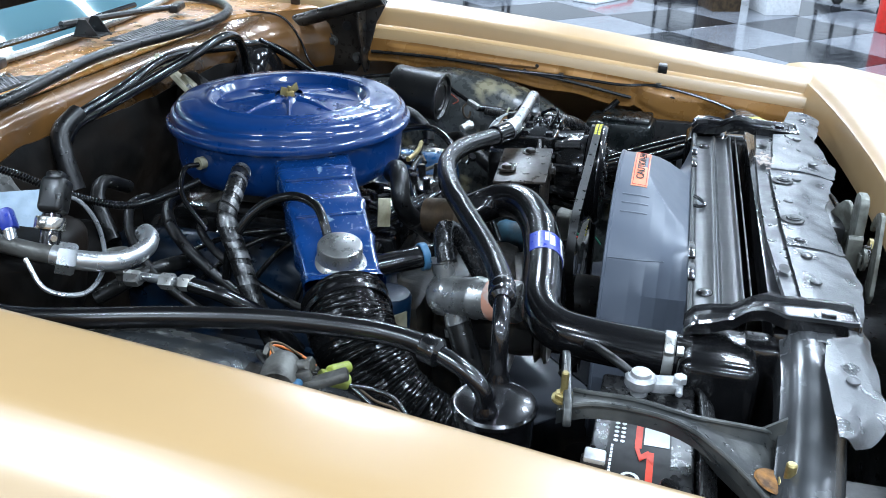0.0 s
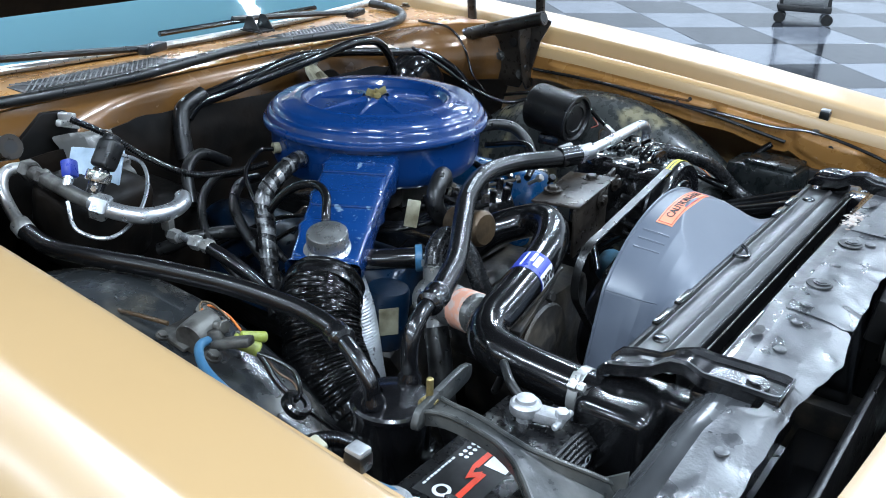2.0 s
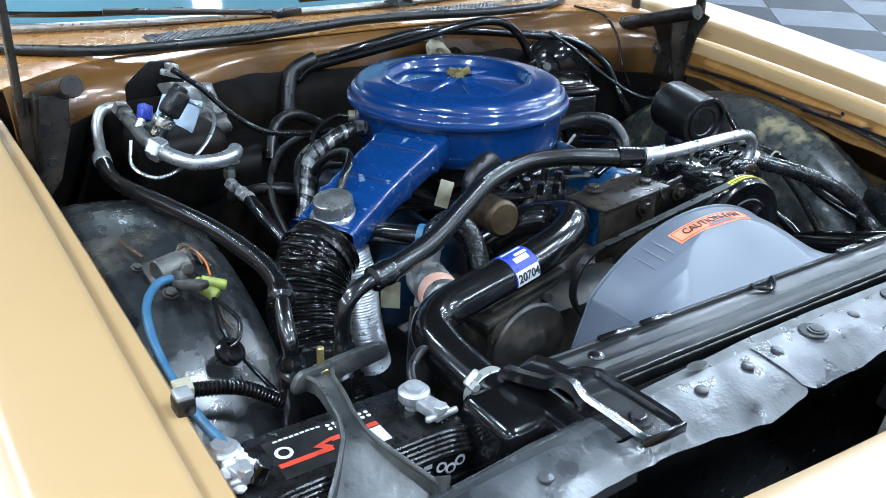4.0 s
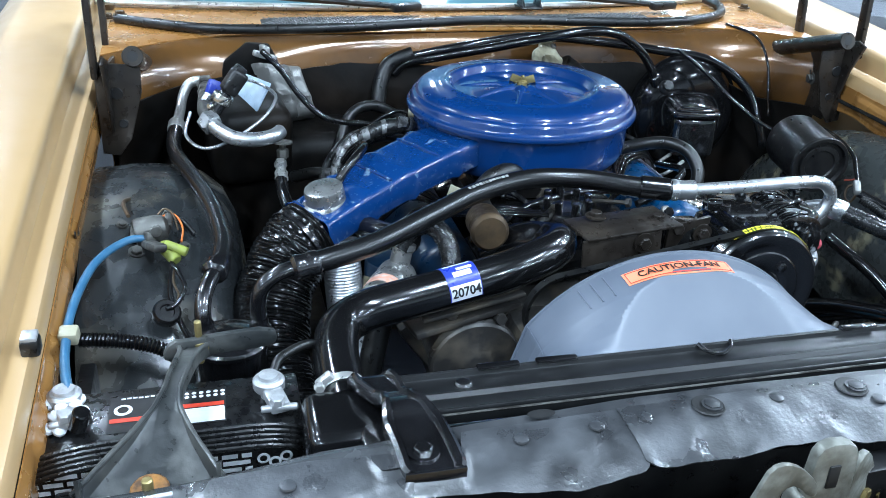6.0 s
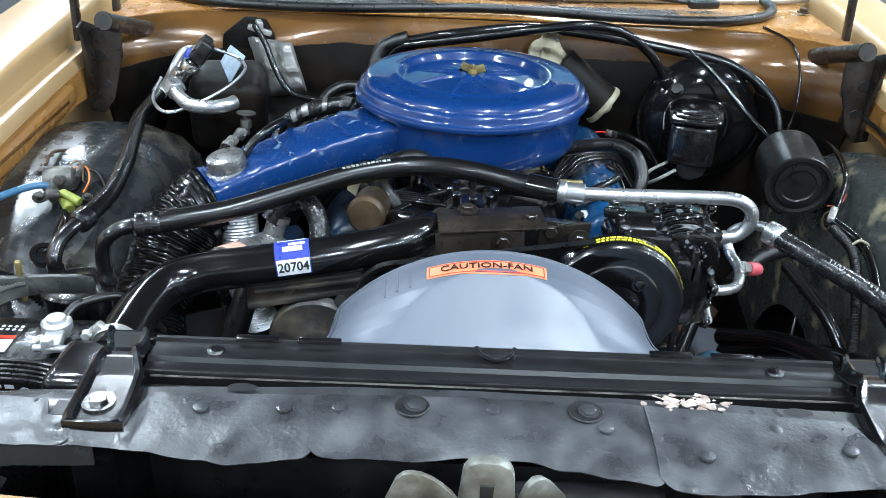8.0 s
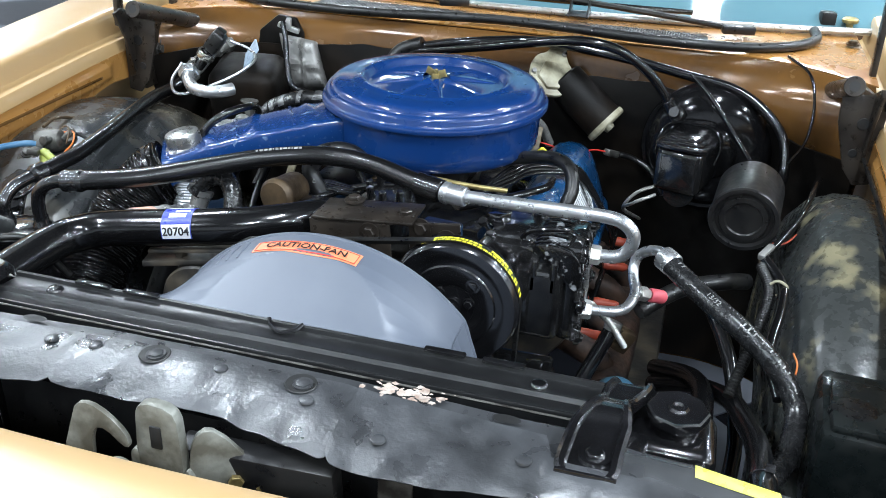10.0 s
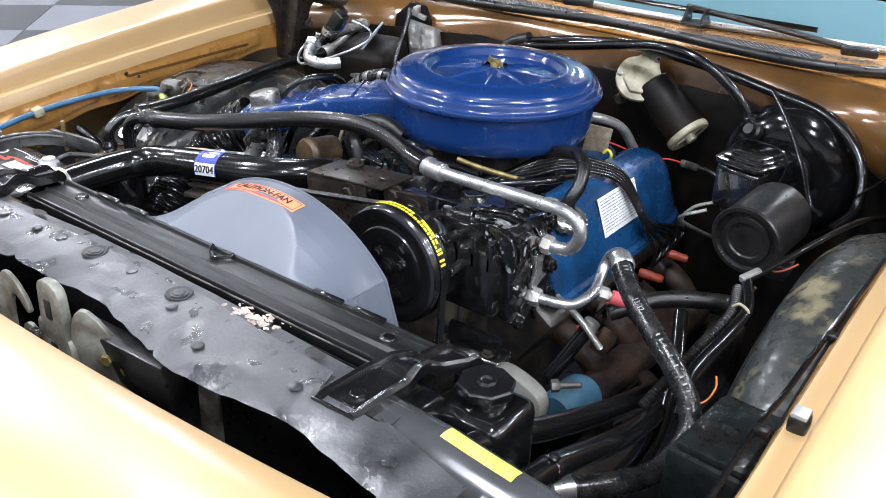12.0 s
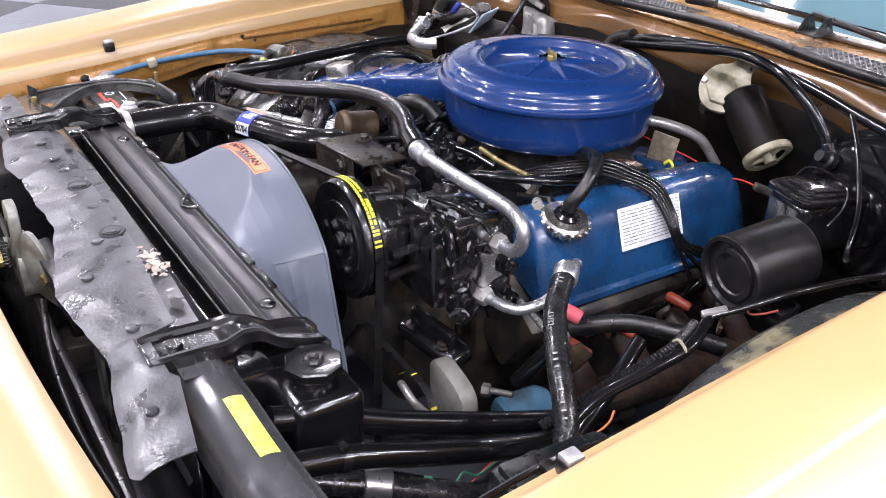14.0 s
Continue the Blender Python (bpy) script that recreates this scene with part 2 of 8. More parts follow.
def box(bm, c, s, r=(0, 0, 0), bevel=0.004, seg=2, taper=1.0):
    t = B()
    bmesh.ops.create_cube(t, size=1)
    for v in t.verts:
        k = taper if v.co.z > 0 else 1.0
        v.co = V((v.co.x * s[0] * k, v.co.y * s[1] * k, v.co.z * s[2]))
    if bevel:
        bmesh.ops.bevel(t, geom=t.edges[:], offset=min(bevel, min(s) * 0.45), segments=seg, affect="EDGES", profile=0.5)
    bmesh.ops.transform(t, matrix=Matrix.Translation(c) @ rot(*r), verts=t.verts[:])
    join(bm, t)
    return bm


def join(bm, t):
    me = bpy.data.meshes.new("tmp")
    t.to_mesh(me)
    t.free()
    bm.from_mesh(me)
    bpy.data.meshes.remove(me)


def axis_frame(d):
    d = V(d).normalized()
    up = V((0, 0, 1)) if abs(d.z) < 0.95 else V((0, 1, 0))
    a = d.cross(up).normalized()
    return a, d.cross(a).normalized(), d


def lathe(bm, prof, c, axis=(0, 0, 1), seg=32, a0=0.0, a1=360.0):
    """Turns (radius, height) pairs round an axis through c."""
    a, b, d = axis_frame(axis)
    full = abs(a1 - a0) >= 359.9
    n = seg if full else seg + 1
    rings = []
    for r, h in prof:
        if r < 1e-6:
            rings.append([bm.verts.new(V(c) + d * h)])
            continue
        ring = []
        for i in range(n):
            w = radians(a0 + (a1 - a0) * i / seg)
            ring.append(bm.verts.new(V(c) + (a * math.cos(w) + b * math.sin(w)) * r + d * h))
        rings.append(ring)
    for p, q in zip(rings, rings[1:]):
        m = n if full else n - 1
        for i in range(m):
            j = (i + 1) % n
            if len(p) == 1 and len(q) == 1:
                continue
            if len(p) == 1:
                bm.faces.new((p[0], q[i], q[j]))
            elif len(q) == 1:
                bm.faces.new((p[i], q[0], p[j]))
            else:
                bm.faces.new((p[i], q[i], q[j], p[j]))
    return bm


def cyl(bm, p, q, r, r2=None, seg=20, edge=0.0015):
    p, q = V(p), V(q)
    h = (q - p).length
    r2 = r if r2 is None else r2
    e = min(edge, h * 0.3, r * 0.4)
    return lathe(bm, [(0, 0), (r - e, 0), (r, e), (r2, h - e), (r2 - e, h), (0, h)], p, q - p, seg)


def smooth_path(pts, n=6):
    """Catmull-Rom through the points."""
    P = [V(p) for p in pts]
    P = [P[0] * 2 - P[1]] + P + [P[-1] * 2 - P[-2]]
    out = []
    for i in range(1, len(P) - 2):
        a, b, c, d = P[i - 1], P[i], P[i + 1], P[i + 2]
        for k in range(n):
            t = k / n
            out.append(0.5 * ((2 * b) + (c - a) * t + (2 * a - 5 * b + 4 * c - d) * t * t + (3 * b - a - 3 * c + d) * t ** 3))
    out.append(P[-2])
    return out


def tube(bm, pts, r, seg=14, n=7, ribs=0.0, pitch=0.006, crease=0.0, ends=True):
    """Sweeps a circle along a smooth path. ribs: height of rings every pitch metres; crease: random crush."""
    Q = smooth_path(pts, n)
    if ribs:
        fine, d = [], 0.0
        L = sum((b - a).length for a, b in zip(Q, Q[1:]))
        m = max(4, int(L / pitch) * 4)
        acc = [0.0]
        for a, b in zip(Q, Q[1:]):
            acc.append(acc[-1] + (b - a).length)
        j = 0
        for i in range(m + 1):
            s = L * i / m
            while j < len(Q) - 2 and acc[j + 1] < s:
                j += 1
            k = (s - acc[j]) / max(1e-9, acc[j + 1] - acc[j])
            fine.append(Q[j].lerp(Q[j + 1], min(1, max(0, k))))
        Q = fine
    a, b, d = axis_frame(Q[1] - Q[0])
    rings = []
    for i, p in enumerate(Q):
        t = (Q[min(i + 1, len(Q) - 1)] - Q[max(i - 1, 0)]).normalized()
        a = (a - t * a.dot(t)).normalized()
        b = t.cross(a)
        rr = r if not ribs else r + ribs * (1, 0.3, -1, 0.3)[i % 4]
        ring = []
        for k in range(seg):
            w = 2 * math.pi * k / seg
            q = rr
            if crease:
                u = V((math.cos(w), math.sin(w), 0))
                q += crease * noise.noise(p * 38 + u * 1.3)
                f = i * 0.55 + 1.6 * noise.noise(u * 1.1 + V((0, 0, i * 0.02)))
                q += 0.45 * crease * (1 - 2 * abs(noise.noise(V((f, u.x * 0.5, u.y * 0.5))))) - 0.2 * crease
            ring.append(bm.verts.new(p + a * math.cos(w) * q + b * math.sin(w) * q))
        rings.append(ring)
    for p, q in zip(rings, rings[1:]):
        for k in range(seg):
            bm.faces.new((p[k], q[k], q[(k + 1) % seg], p[(k + 1) % seg]))
    if ends:
        bm.faces.new(rings[0][::-1])
        bm.faces.new(rings[-1])
    return bm


def grid(bm, rows, thick=0.0, wrap=False):
    """A sheet through rows of points; thick: closes it with a second skin below along -z."""
    vs = [[bm.verts.new(p) for p in r] for r in rows]
    faces = []
    for p, q in zip(vs, vs[1:]):
        m = len(p) if wrap else len(p) - 1
        for k in range(m):
            j = (k + 1) % len(p)
            faces.append(bm.faces.new((p[k], q[k], q[j], p[j])))
    if thick:
        bmesh.ops.recalc_face_normals(bm, faces=faces)
        bmesh.ops.solidify(bm, geom=faces, thickness=thick)
    return bm


def prism(bm, outline, h, m=None, bevel=0.0):
    """A flat outline (x, y) made h thick along z, then placed by the matrix m."""
    t = B()
    vs = [t.verts.new((x, y, 0)) for x, y in outline]
    f = t.faces.new(vs)
    r = bmesh.ops.extrude_face_region(t, geom=[f])
    bmesh.ops.translate(t, verts=[g for g in r["geom"] if isinstance(g, bmesh.types.BMVert)], vec=(0, 0, h))
    bmesh.ops.recalc_face_normals(t, faces=t.faces[:])
    if bevel:
        bmesh.ops.bevel(t, geom=t.edges[:], offset=bevel, segments=2, affect="EDGES", profile=0.5)
    if m is not None:
        bmesh.ops.transform(t, matrix=m, verts=t.verts[:])
    join(bm, t)
    return bm


def chaikin(pts, n=1):
    """Rounds a closed outline by cutting its corners."""
    for _ in range(n):
        out = []
        for a, b in zip(pts, pts[1:] + pts[:1]):
            out += [(a[0] * 0.75 + b[0] * 0.25, a[1] * 0.75 + b[1] * 0.25), (a[0] * 0.25 + b[0] * 0.75, a[1] * 0.25 + b[1] * 0.75)]
        pts = out
    return pts


def hexnut(bm, c, axis, r, h, stud=0.0, washer=0.0):
    d = V(axis).normalized()
    lathe(bm, [(0, 0), (r, 0), (r, h * 0.85), (r * 0.86, h), (0, h)], V(c), d, 6)
    if washer:
        lathe(bm, [(0, -0.001), (washer, -0.001), (washer, 0.002), (0, 0.002)], V(c), d, 18)
    if stud:
        cyl(bm, V(c), V(c) + d * stud, r * 0.5, seg=10)
    return bm


def lettering(name, text, size, m, material, parent, extrude=0.0004, bold=0.0):
    """Raised lettering as a mesh under its sticker."""
    cu = bpy.data.curves.new(name, "FONT")
    cu.body, cu.size, cu.extrude, cu.align_x, cu.align_y, cu.offset = text, size, extrude, "CENTER", "CENTER", bold
    cu.resolution_u = 3
    tmp = bpy.data.objects.new("tmp_text", cu)
    scene.collection.objects.link(tmp)
    me = bpy.data.meshes.new_from_object(tmp.evaluated_get(bpy.context.evaluated_depsgraph_get()))
    bpy.data.objects.remove(tmp)
    bpy.data.curves.remove(cu)
    me.transform(m)
    return me


def on_hose(path, r, toward):
    """Flat to a hose: u metres along its path, v round it from the side that faces toward, h above it."""
    Q = smooth_path(path, 12)

    def m(u, v, h):
        i, d = 0, 0.0
        while i < len(Q) - 2 and d + (Q[i + 1] - Q[i]).length < u:
            d += (Q[i + 1] - Q[i]).length
            i += 1
        t = (Q[i + 1] - Q[i]).normalized()
        n = V(toward)
        n = (n - t * n.dot(t)).normalized()
        b = n.cross(t)
        a = v / r
        return Q[i] + t * (u - d) + (n * math.cos(a) + b * math.sin(a)) * (r + h)
    return m


def interp(pairs, x):
    if x <= pairs[0][0]:
        return pairs[0][1]
    for (a, p), (b, q) in zip(pairs, pairs[1:]):
        if x <= b:
            k = (x - a) / (b - a)
            return p + (q - p) * k
    return pairs[-1][1]


# ---- showroom: floor, walls, ceiling, fixtures ----
ROOM_X0, ROOM_X1, ROOM_Y0, ROOM_Y1, ROOM_H = -9.0, 11.0, -9.0, 11.0, 4.6
floor = solo("floor", box(B(), ((ROOM_X0 + ROOM_X1) / 2, (ROOM_Y0 + ROOM_Y1) / 2, -0.055), (ROOM_X1 - ROOM_X0, ROOM_Y1 - ROOM_Y0, 0.1), bevel=0),
             GROUT, (0, 0, -0.005), "showroom floor of polished black and white checker tiles", "floor", kind="structure")


def wall(name, c, s):
    solo(name, box(B(), c, s, bevel=0), WALL, c, "plain pale painted showroom wall", "wall", kind="structure")


wall("wall_north", (1, ROOM_Y1 + 0.1, ROOM_H / 2), (20.4, 0.2, ROOM_H))
wall("wall_south", (1, ROOM_Y0 - 0.1, ROOM_H / 2), (20.4, 0.2, ROOM_H))
wall("wall_east", (ROOM_X1 + 0.1, 1, ROOM_H / 2), (0.2, 20, ROOM_H))
wall("wall_west", (ROOM_X0 - 0.1, 1, ROOM_H / 2), (0.2, 20, ROOM_H))
solo("ceiling", box(B(), (1, 1, ROOM_H + 0.1), (20.4, 20.4, 0.2), bevel=0), CEIL, (1, 1, ROOM_H), "dark ceiling with rows of light fixtures", "ceiling", kind="structure")


def ceiling_light(x, y):
    t = thing("ceiling_light", (x, y, ROOM_H), "long white ceiling light fixture, switched on", "ceiling light", "ceiling lights")
    part("housing", box(B(), (x, y, ROOM_H - 0.04), (0.36, 1.4, 0.07)), WALL, t)
    la = bpy.data.lights.new("tubes", "AREA")
    la.shape, la.size, la.size_y, la.energy, la.color = "RECTANGLE", 0.2, 1.3, LAMP_WATTS, (0.80, 0.92, 1.0)
    lo = new("tubes", la)
    lo.location = (0, 0, -0.085)
    lo.parent = t


for lx in (-6.0, -2.6, 0.8, 4.0, 6.2, 8.4):
    for ly in (-4.6, -1.2, 2.2, 5.6):
        ceiling_light(lx, ly)

# ---- the car's body ----
car = thing("car", (0, 0.6, 0), "gold painted older coupe with its hood raised and engine bay open", "car")
EDGE_H = [(-0.4, 0.79), (-0.12, 0.812), (0.165, 0.838), (0.25, 0.847), (0.47, 0.871), (0.81, 0.898), (0.92, 0.904), (1.3, 0.922), (2.2, 0.94)]
YS = [-0.135, -0.10, -0.05, 0.02, 0.1, 0.2, 0.3, 0.4, 0.55, 0.7, 0.85, 1.0, 1.15, 1.35, 1.6, 2.0]


SHIFT = {-1: 0.010, 1: -0.004}


def fender_bottom(y):
    return interp([(-0.2, 0.10), (0.1, 0.092), (0.3, 0.068), (0.5, 0.060), (1.2, 0.055)], y)


def fender(s):
    """Outer skin: a lower ledge for the bumpers, a riser, the raised crest and the rounded side."""
    rows = []
    o = SHIFT[s]
    for y in YS:
        h = interp(EDGE_H, y) + 0.02 * (y - 0.4)
        e = interp(EDGE_H, y)
        pr = [(0.752, e - 0.034), (0.755, e - 0.014), (0.758, e - 0.010), (0.781, e - 0.009), (0.785, e - 0.006), (0.787, h + 0.016), (0.789, h + 0.024),
              (0.793, h + 0.029), (0.800, h + 0.031), (0.83, h + 0.034), (0.88, h + 0.036), (0.906, h + 0.036), (0.912, h + 0.035), (0.918, h + 0.032),
              (0.95, h + 0.012), (0.985, h - 0.020), (1.005, h - 0.07), (1.015, h - 0.16), (1.015, h - 0.35), (0.97, 0.25)]
        rows.append([V((s * (x + o), y, z)) for x, z in pr])
    return part("fender", grid(B(), rows, 0.003), GOLD, car, "gold painted fender with a folded inner flange")


def inner_panel(s):
    """Stamped inner panel under the fender's ledge, with raised fields and a deeper nose."""
    bm = B()
    rows = []
    o = SHIFT[s]
    for i in range(150):
        y = -0.12 + 1.14 * i / 149
        e = interp(EDGE_H, y) - 0.012
        bot = fender_bottom(y) + (0.012 * math.sin((y + 0.1) * 26) if y < 0.3 else 0.003 * math.sin(y * 40))
        f = interp([(0.13, 0), (0.145, 1), (0.275, 1), (0.283, 0), (0.295, 0), (0.303, 1), (0.452, 1), (0.460, 0), (0.475, 0), (0.485, 0.8), (0.90, 0.8), (0.915, 0)], y)
        d = interp([(0.02, 1.0), (0.10, 0.75), (0.16, 0.15), (0.20, 0.0)], y)
        row = []
        for j, k in ((0, 0.0), (0.10, 0.02), (0.18, 0.25), (0.26, 0.9), (0.32, 1.0), (0.62, 1.0), (0.70, 0.92), (0.78, 0.3), (0.86, 0.05), (1.0, 0.0)):
            lip = 0.007 * d * max(0.0, 1 - abs(j - 0.26) / 0.3)
            row.append(V((s * (0.7515 + o - 0.0075 * f * k - lip), y, e - 0.022 - bot * j)))
        rows.append(row)
    grid(bm, rows, 0.0015)
    t = part("inner_panel", bm, GOLD_IN, car, "embossed gold inner fender panel")
    # black discs laid on the panel give the shade inside its holes
    for y, dz, r in ((0.205, 0.052, 0.008), (0.07, 0.045, 0.0045), (0.02, 0.07, 0.013), (0.53, 0.030, 0.004), (0.56, 0.044, 0.003)):
        bb = B()
        f = 0.0078 if y > 0.13 else 0.003
        lathe(bb, [(0, 0.0008), (r, 0.0008), (r + 0.0008, 0)], (s * (0.7515 + o - f), y, interp(EDGE_H, y) - 0.012 - dz), (-s, 0, 0), 14)
        part("hole", bb, BLACK_INK_AND_SHADE, t, "black disc standing in for the shade of a punched hole")
    # a raised strip of darker gold stands in for the groove's shade
    bb = B()
    box(bb, (s * (0.7515 + o - 0.0080), 0.70, interp(EDGE_H, 0.70) - 0.056), (0.002, 0.34, 0.006), (1.5, 0, 0), 0.001)
    part("groove", bb, GOLD_STAINED_SHADED, t, "long groove, its shade given by darker gold")
    return t


for s in (-1, 1):
    f = fender(s)
    inner_panel(s)
    bb = B()
    box(bb, (s * 0.766, 0.235, 0.843), (0.020, 0.022, 0.020), (3, 0, 0), 0.004)
    hb = part("hood_bumper", bb, RUBBER_MATT, f, "small black rubber hood bumper")
    bb = B()
    box(bb, (s * 0.766, 0.235, 0.854), (0.017, 0.019, 0.006), (3, 0, 0), 0.002)
    part("pad", bb, LEAD, hb, "pale grey pad on the bumper's top")


# wheelhouse aprons; the driver's side one is narrower
APRON_SECTION = {-1: ((0.760, 0.0), (0.70, -0.004), (0.64, 0.0), (0.59, 0.014), (0.555, 0.045), (0.535, 0.09), (0.525, 0.15), (0.522, 0.30)),
                 1: ((0.752, 0.004), (0.73, -0.002), (0.695, 0.0), (0.66, 0.014), (0.632, 0.045), (0.616, 0.09), (0.608, 0.15), (0.604, 0.30))}
def apron(s):
    rows = []
    for i in range(40):
        w = math.pi * (0.06 + 0.88 * i / 39)
        y = 0.74 - 0.50 * math.cos(w)
        z = 0.315 + 0.50 * math.sin(w)
        d = V((0, y - 0.74, z - 0.315)).normalized()
        row = []
        for x, drop in APRON_SECTION[s]:
            row.append(V((s * x, y - d.y * drop, z - d.z * drop)))
        rows.append(row)
    return part("wheelhouse", grid(B(), rows, 0.003), APRON if s < 0 else APRON_WORN, car, "black dusty wheelhouse apron with worn patches")


for s in (-1, 1):
    apron(s)
    bb = B()
    if s > 0:
        tube(bb, [(s * 0.735, 0.30, interp(EDGE_H, 0.3) - 0.075), (s * 0.735, 0.5, interp(EDGE_H, 0.5) - 0.062), (s * 0.735, 0.75, 0.835), (s * 0.735, 0.95, 0.84)], 0.004, 8)
        part("apron_seal", bb, RUBBER_MATT, car, "black rubber strip along the wheelhouse edge")
    # side wall in front of the wheel
    bb = B()
    box(bb, (s * 0.735, 0.12, 0.55), (0.02, 0.5, 0.36), bevel=0.004)
    part("front_apron", bb, SATIN, car)
    bb = B()
    box(bb, (s * 0.40, 0.62, 0.33), (0.09, 1.7, 0.12), bevel=0.01)
    part("frame_rail", bb, GRIME, car)

# firewall, curved forward at its ends
def wall_y(x):
    k = max(0.0, (abs(x) - 0.50) / 0.25)
    return 1.190 - 0.13 * k * k


bb = B()
rows = []
for i in range(41):
    x = -0.75 + 1.5 * i / 40
    y = wall_y(x)
    k = min(1.0, max(0.0, (abs(x) - 0.26) / 0.22))
    k = k * k * (3 - 2 * k)
    d = 0.004 * noise.noise(V((x * 7, 0, 2)))
    rows.append([V((x, y + 0.01, 0.22)), V((x, y, 0.60)), V((x, y + 0.004 - 0.006 * k + d, 0.74)), V((x, y - 0.012 - 0.012 * k - d, 0.79)), V((x, y - 0.014 - 0.018 * k + 2 * d, 0.825)),
                 V((x, y - 0.004 - 0.030 * k + d, 0.855)), V((x, y + 0.006 - 0.034 * k - d, 0.88)), V((x, y + 0.008 - 0.028 * k, 0.9)), V((x, y + 0.012 - 0.016 * k, 0.916)), V((x, y + 0.02 - 0.006 * k, 0.928)), V((x, y + 0.03, 0.935))])
grid(bb, rows, 0.003)
# brown stains over gold that already holds the hood's shade in its colour
part("firewall", bb, GOLD_STAINED_SHADED, car, "gold firewall, stained brown and darkened for the hood's shade")

# torn sound-deadening pad over the lower firewall
PAD_TOP = [(-0.74, 0.850), (-0.60, 0.872), (-0.45, 0.880), (-0.30, 0.886), (-0.15, 0.880), (0.0, 0.872), (0.15, 0.872), (0.28, 0.876), (0.36, 0.874), (0.45, 0.868), (0.55, 0.848), (0.63, 0.806), (0.74, 0.80)]
bb = B()
rows = []
for i in range(75):
    x = -0.74 + 1.48 * i / 74
    top = interp(PAD_TOP, x) + 0.006 * noise.noise(V((x * 16, 4, 0)))
    y = wall_y(x)
    k = min(1.0, max(0.0, (abs(x) - 0.26) / 0.22))
    k = k * k * (3 - 2 * k)
    prof = [(0.24, -0.014), (0.60, -0.016), (0.74, -0.018 - 0.010 * k), (0.79, -0.030 - 0.014 * k), (0.825, -0.030 - 0.022 * k), (0.855, -0.022 - 0.032 * k), (0.89, -0.012 - 0.036 * k)]
    row = []
    for j in range(9):
        z = 0.24 + (top - 0.24) * (j / 8) ** 0.55
        row.append(V((x, y + interp(prof, z) + 0.003 * noise.noise(V((x * 11, z * 11, 7))), z)))
    rows.append(row)
grid(bb, rows, 0.004)
part("felt_pad", bb, PAD, car, "dark torn sound-deadening pad on the firewall")

# cowl top and its louvred openings
bb = B()
rows = []
for i in range(41):
    x = -0.755 + 1.51 * i / 40
    y0 = wall_y(max(-0.75, min(0.75, x))) + 0.03
    c = 0.006 * (1 - (x / 0.92) ** 2)
    y1 = 1.41 + 0.13 * (x / 0.92) ** 2
    rows.append([V((x, y0 + (y1 - y0) * k, 0.934 + c + dz)) for k, dz in ((0, 0.0), (0.06, 0.004), (0.25, 0.005), (0.6, 0.007), (0.8, 0.008), (1.0, 0.010))])
grid(bb, rows, 0.003)
part("cowl_panel", bb, GOLD_IN, car, "gold cowl panel under the windshield")

seal_pts = [(-0.74, 1.33, 0.950), (-0.67, 1.275, 0.952), (-0.56, 1.215, 0.953), (-0.42, 1.195, 0.954), (-0.28, 1.197, 0.955), (-0.14, 1.215, 0.957), (0, 1.232, 0.958), (0.14, 1.228, 0.957),
            (0.28, 1.212, 0.955), (0.42, 1.208, 0.954), (0.54, 1.235, 0.953), (0.62, 1.29, 0.953), (0.66, 1.36, 0.955), (0.66, 1.43, 0.958)]
solo("cowl_seal", tube(B(), seal_pts, 0.0105, 12), RUBBER_MATT, (0, 1.23, 0.947), "black rubber weatherstrip lying along the cowl", "rubber seal")


def mesh_grille(x0, x1, y0, y1, z):
    t = thing("cowl_grille", ((x0 + x1) / 2, (y0 + y1) / 2, z), "grey wire mesh air grille set in the cowl", "grille", "cowl grilles")
    bm = B()
    n = int((x1 - x0) / 0.011)
    for i in range(n + 1):
        x = x0 + (x1 - x0) * i / n
        for sx in (-1, 1):
            a, b = V((x, y0, z + 0.003)), V((x + sx * (y1 - y0) * 0.8, y1, z + 0.003))
            if x0 <= b.x <= x1:
                box(bm, (a + b) / 2, ((b - a).length, 0.0026, 0.002), (0, 0, math.degrees(math.atan2(b.y - a.y, b.x - a.x))), bevel=0)
    part("mesh", bm, MESH, t)
    # a black sheet is painted in for the shade under the mesh
    part("recess_shade", box(B(), ((x0 + x1) / 2, (y0 + y1) / 2, z - 0.002), (x1 - x0, y1 - y0, 0.004), bevel=0.001), BLACK_INK_AND_SHADE, t, "black sheet standing in for the shade below the mesh")


mesh_grille(-0.45, -0.10, 1.262, 1.325, 0.946)
mesh_grille(0.17, 0.44, 1.262, 1.325, 0.946)

# windshield, pillars, roof and cabin
ws = [[V((x * (1 - 0.16 * k), 1.385 + 0.12 * (x / 0.85) ** 2 + 0.66 * k, 0.952 + 0.40 * k)) for x in [-0.86 + 1.72 * i / 16 for i in range(17)]] for k in (0, 0.25, 0.5, 0.75, 1.0)]
glass = part("windshield", grid(B(), ws, 0.005), GLASS, car, "blue tinted windshield glass")
glass.visible_shadow = False
bb = B()
tube(bb, [(x, y - 0.006, z + 0.004) for x, y, z in (tuple(p) for p in ws[0][::2])], 0.008, 8)
part("windshield_trim", bb, STEEL, car, "thin bright trim along the windshield's foot")
for s in (-1, 1):
    bb = B()
    tube(bb, [(s * 0.885, 1.50, 0.945), (s * 0.81, 1.84, 1.15), (s * 0.74, 2.17, 1.35)], 0.03, 10)
    part("windshield_pillar", bb, GOLD, car)
part("roof", box(B(), (0, 2.9, 1.37), (1.5, 1.6, 0.05), bevel=0.02), GOLD, car)
part("dashboard", box(B(), (0, 1.78, 0.93), (1.6, 0.42, 0.06), bevel=0.02), INTERIOR, car, "brown dashboard seen through the windshield")
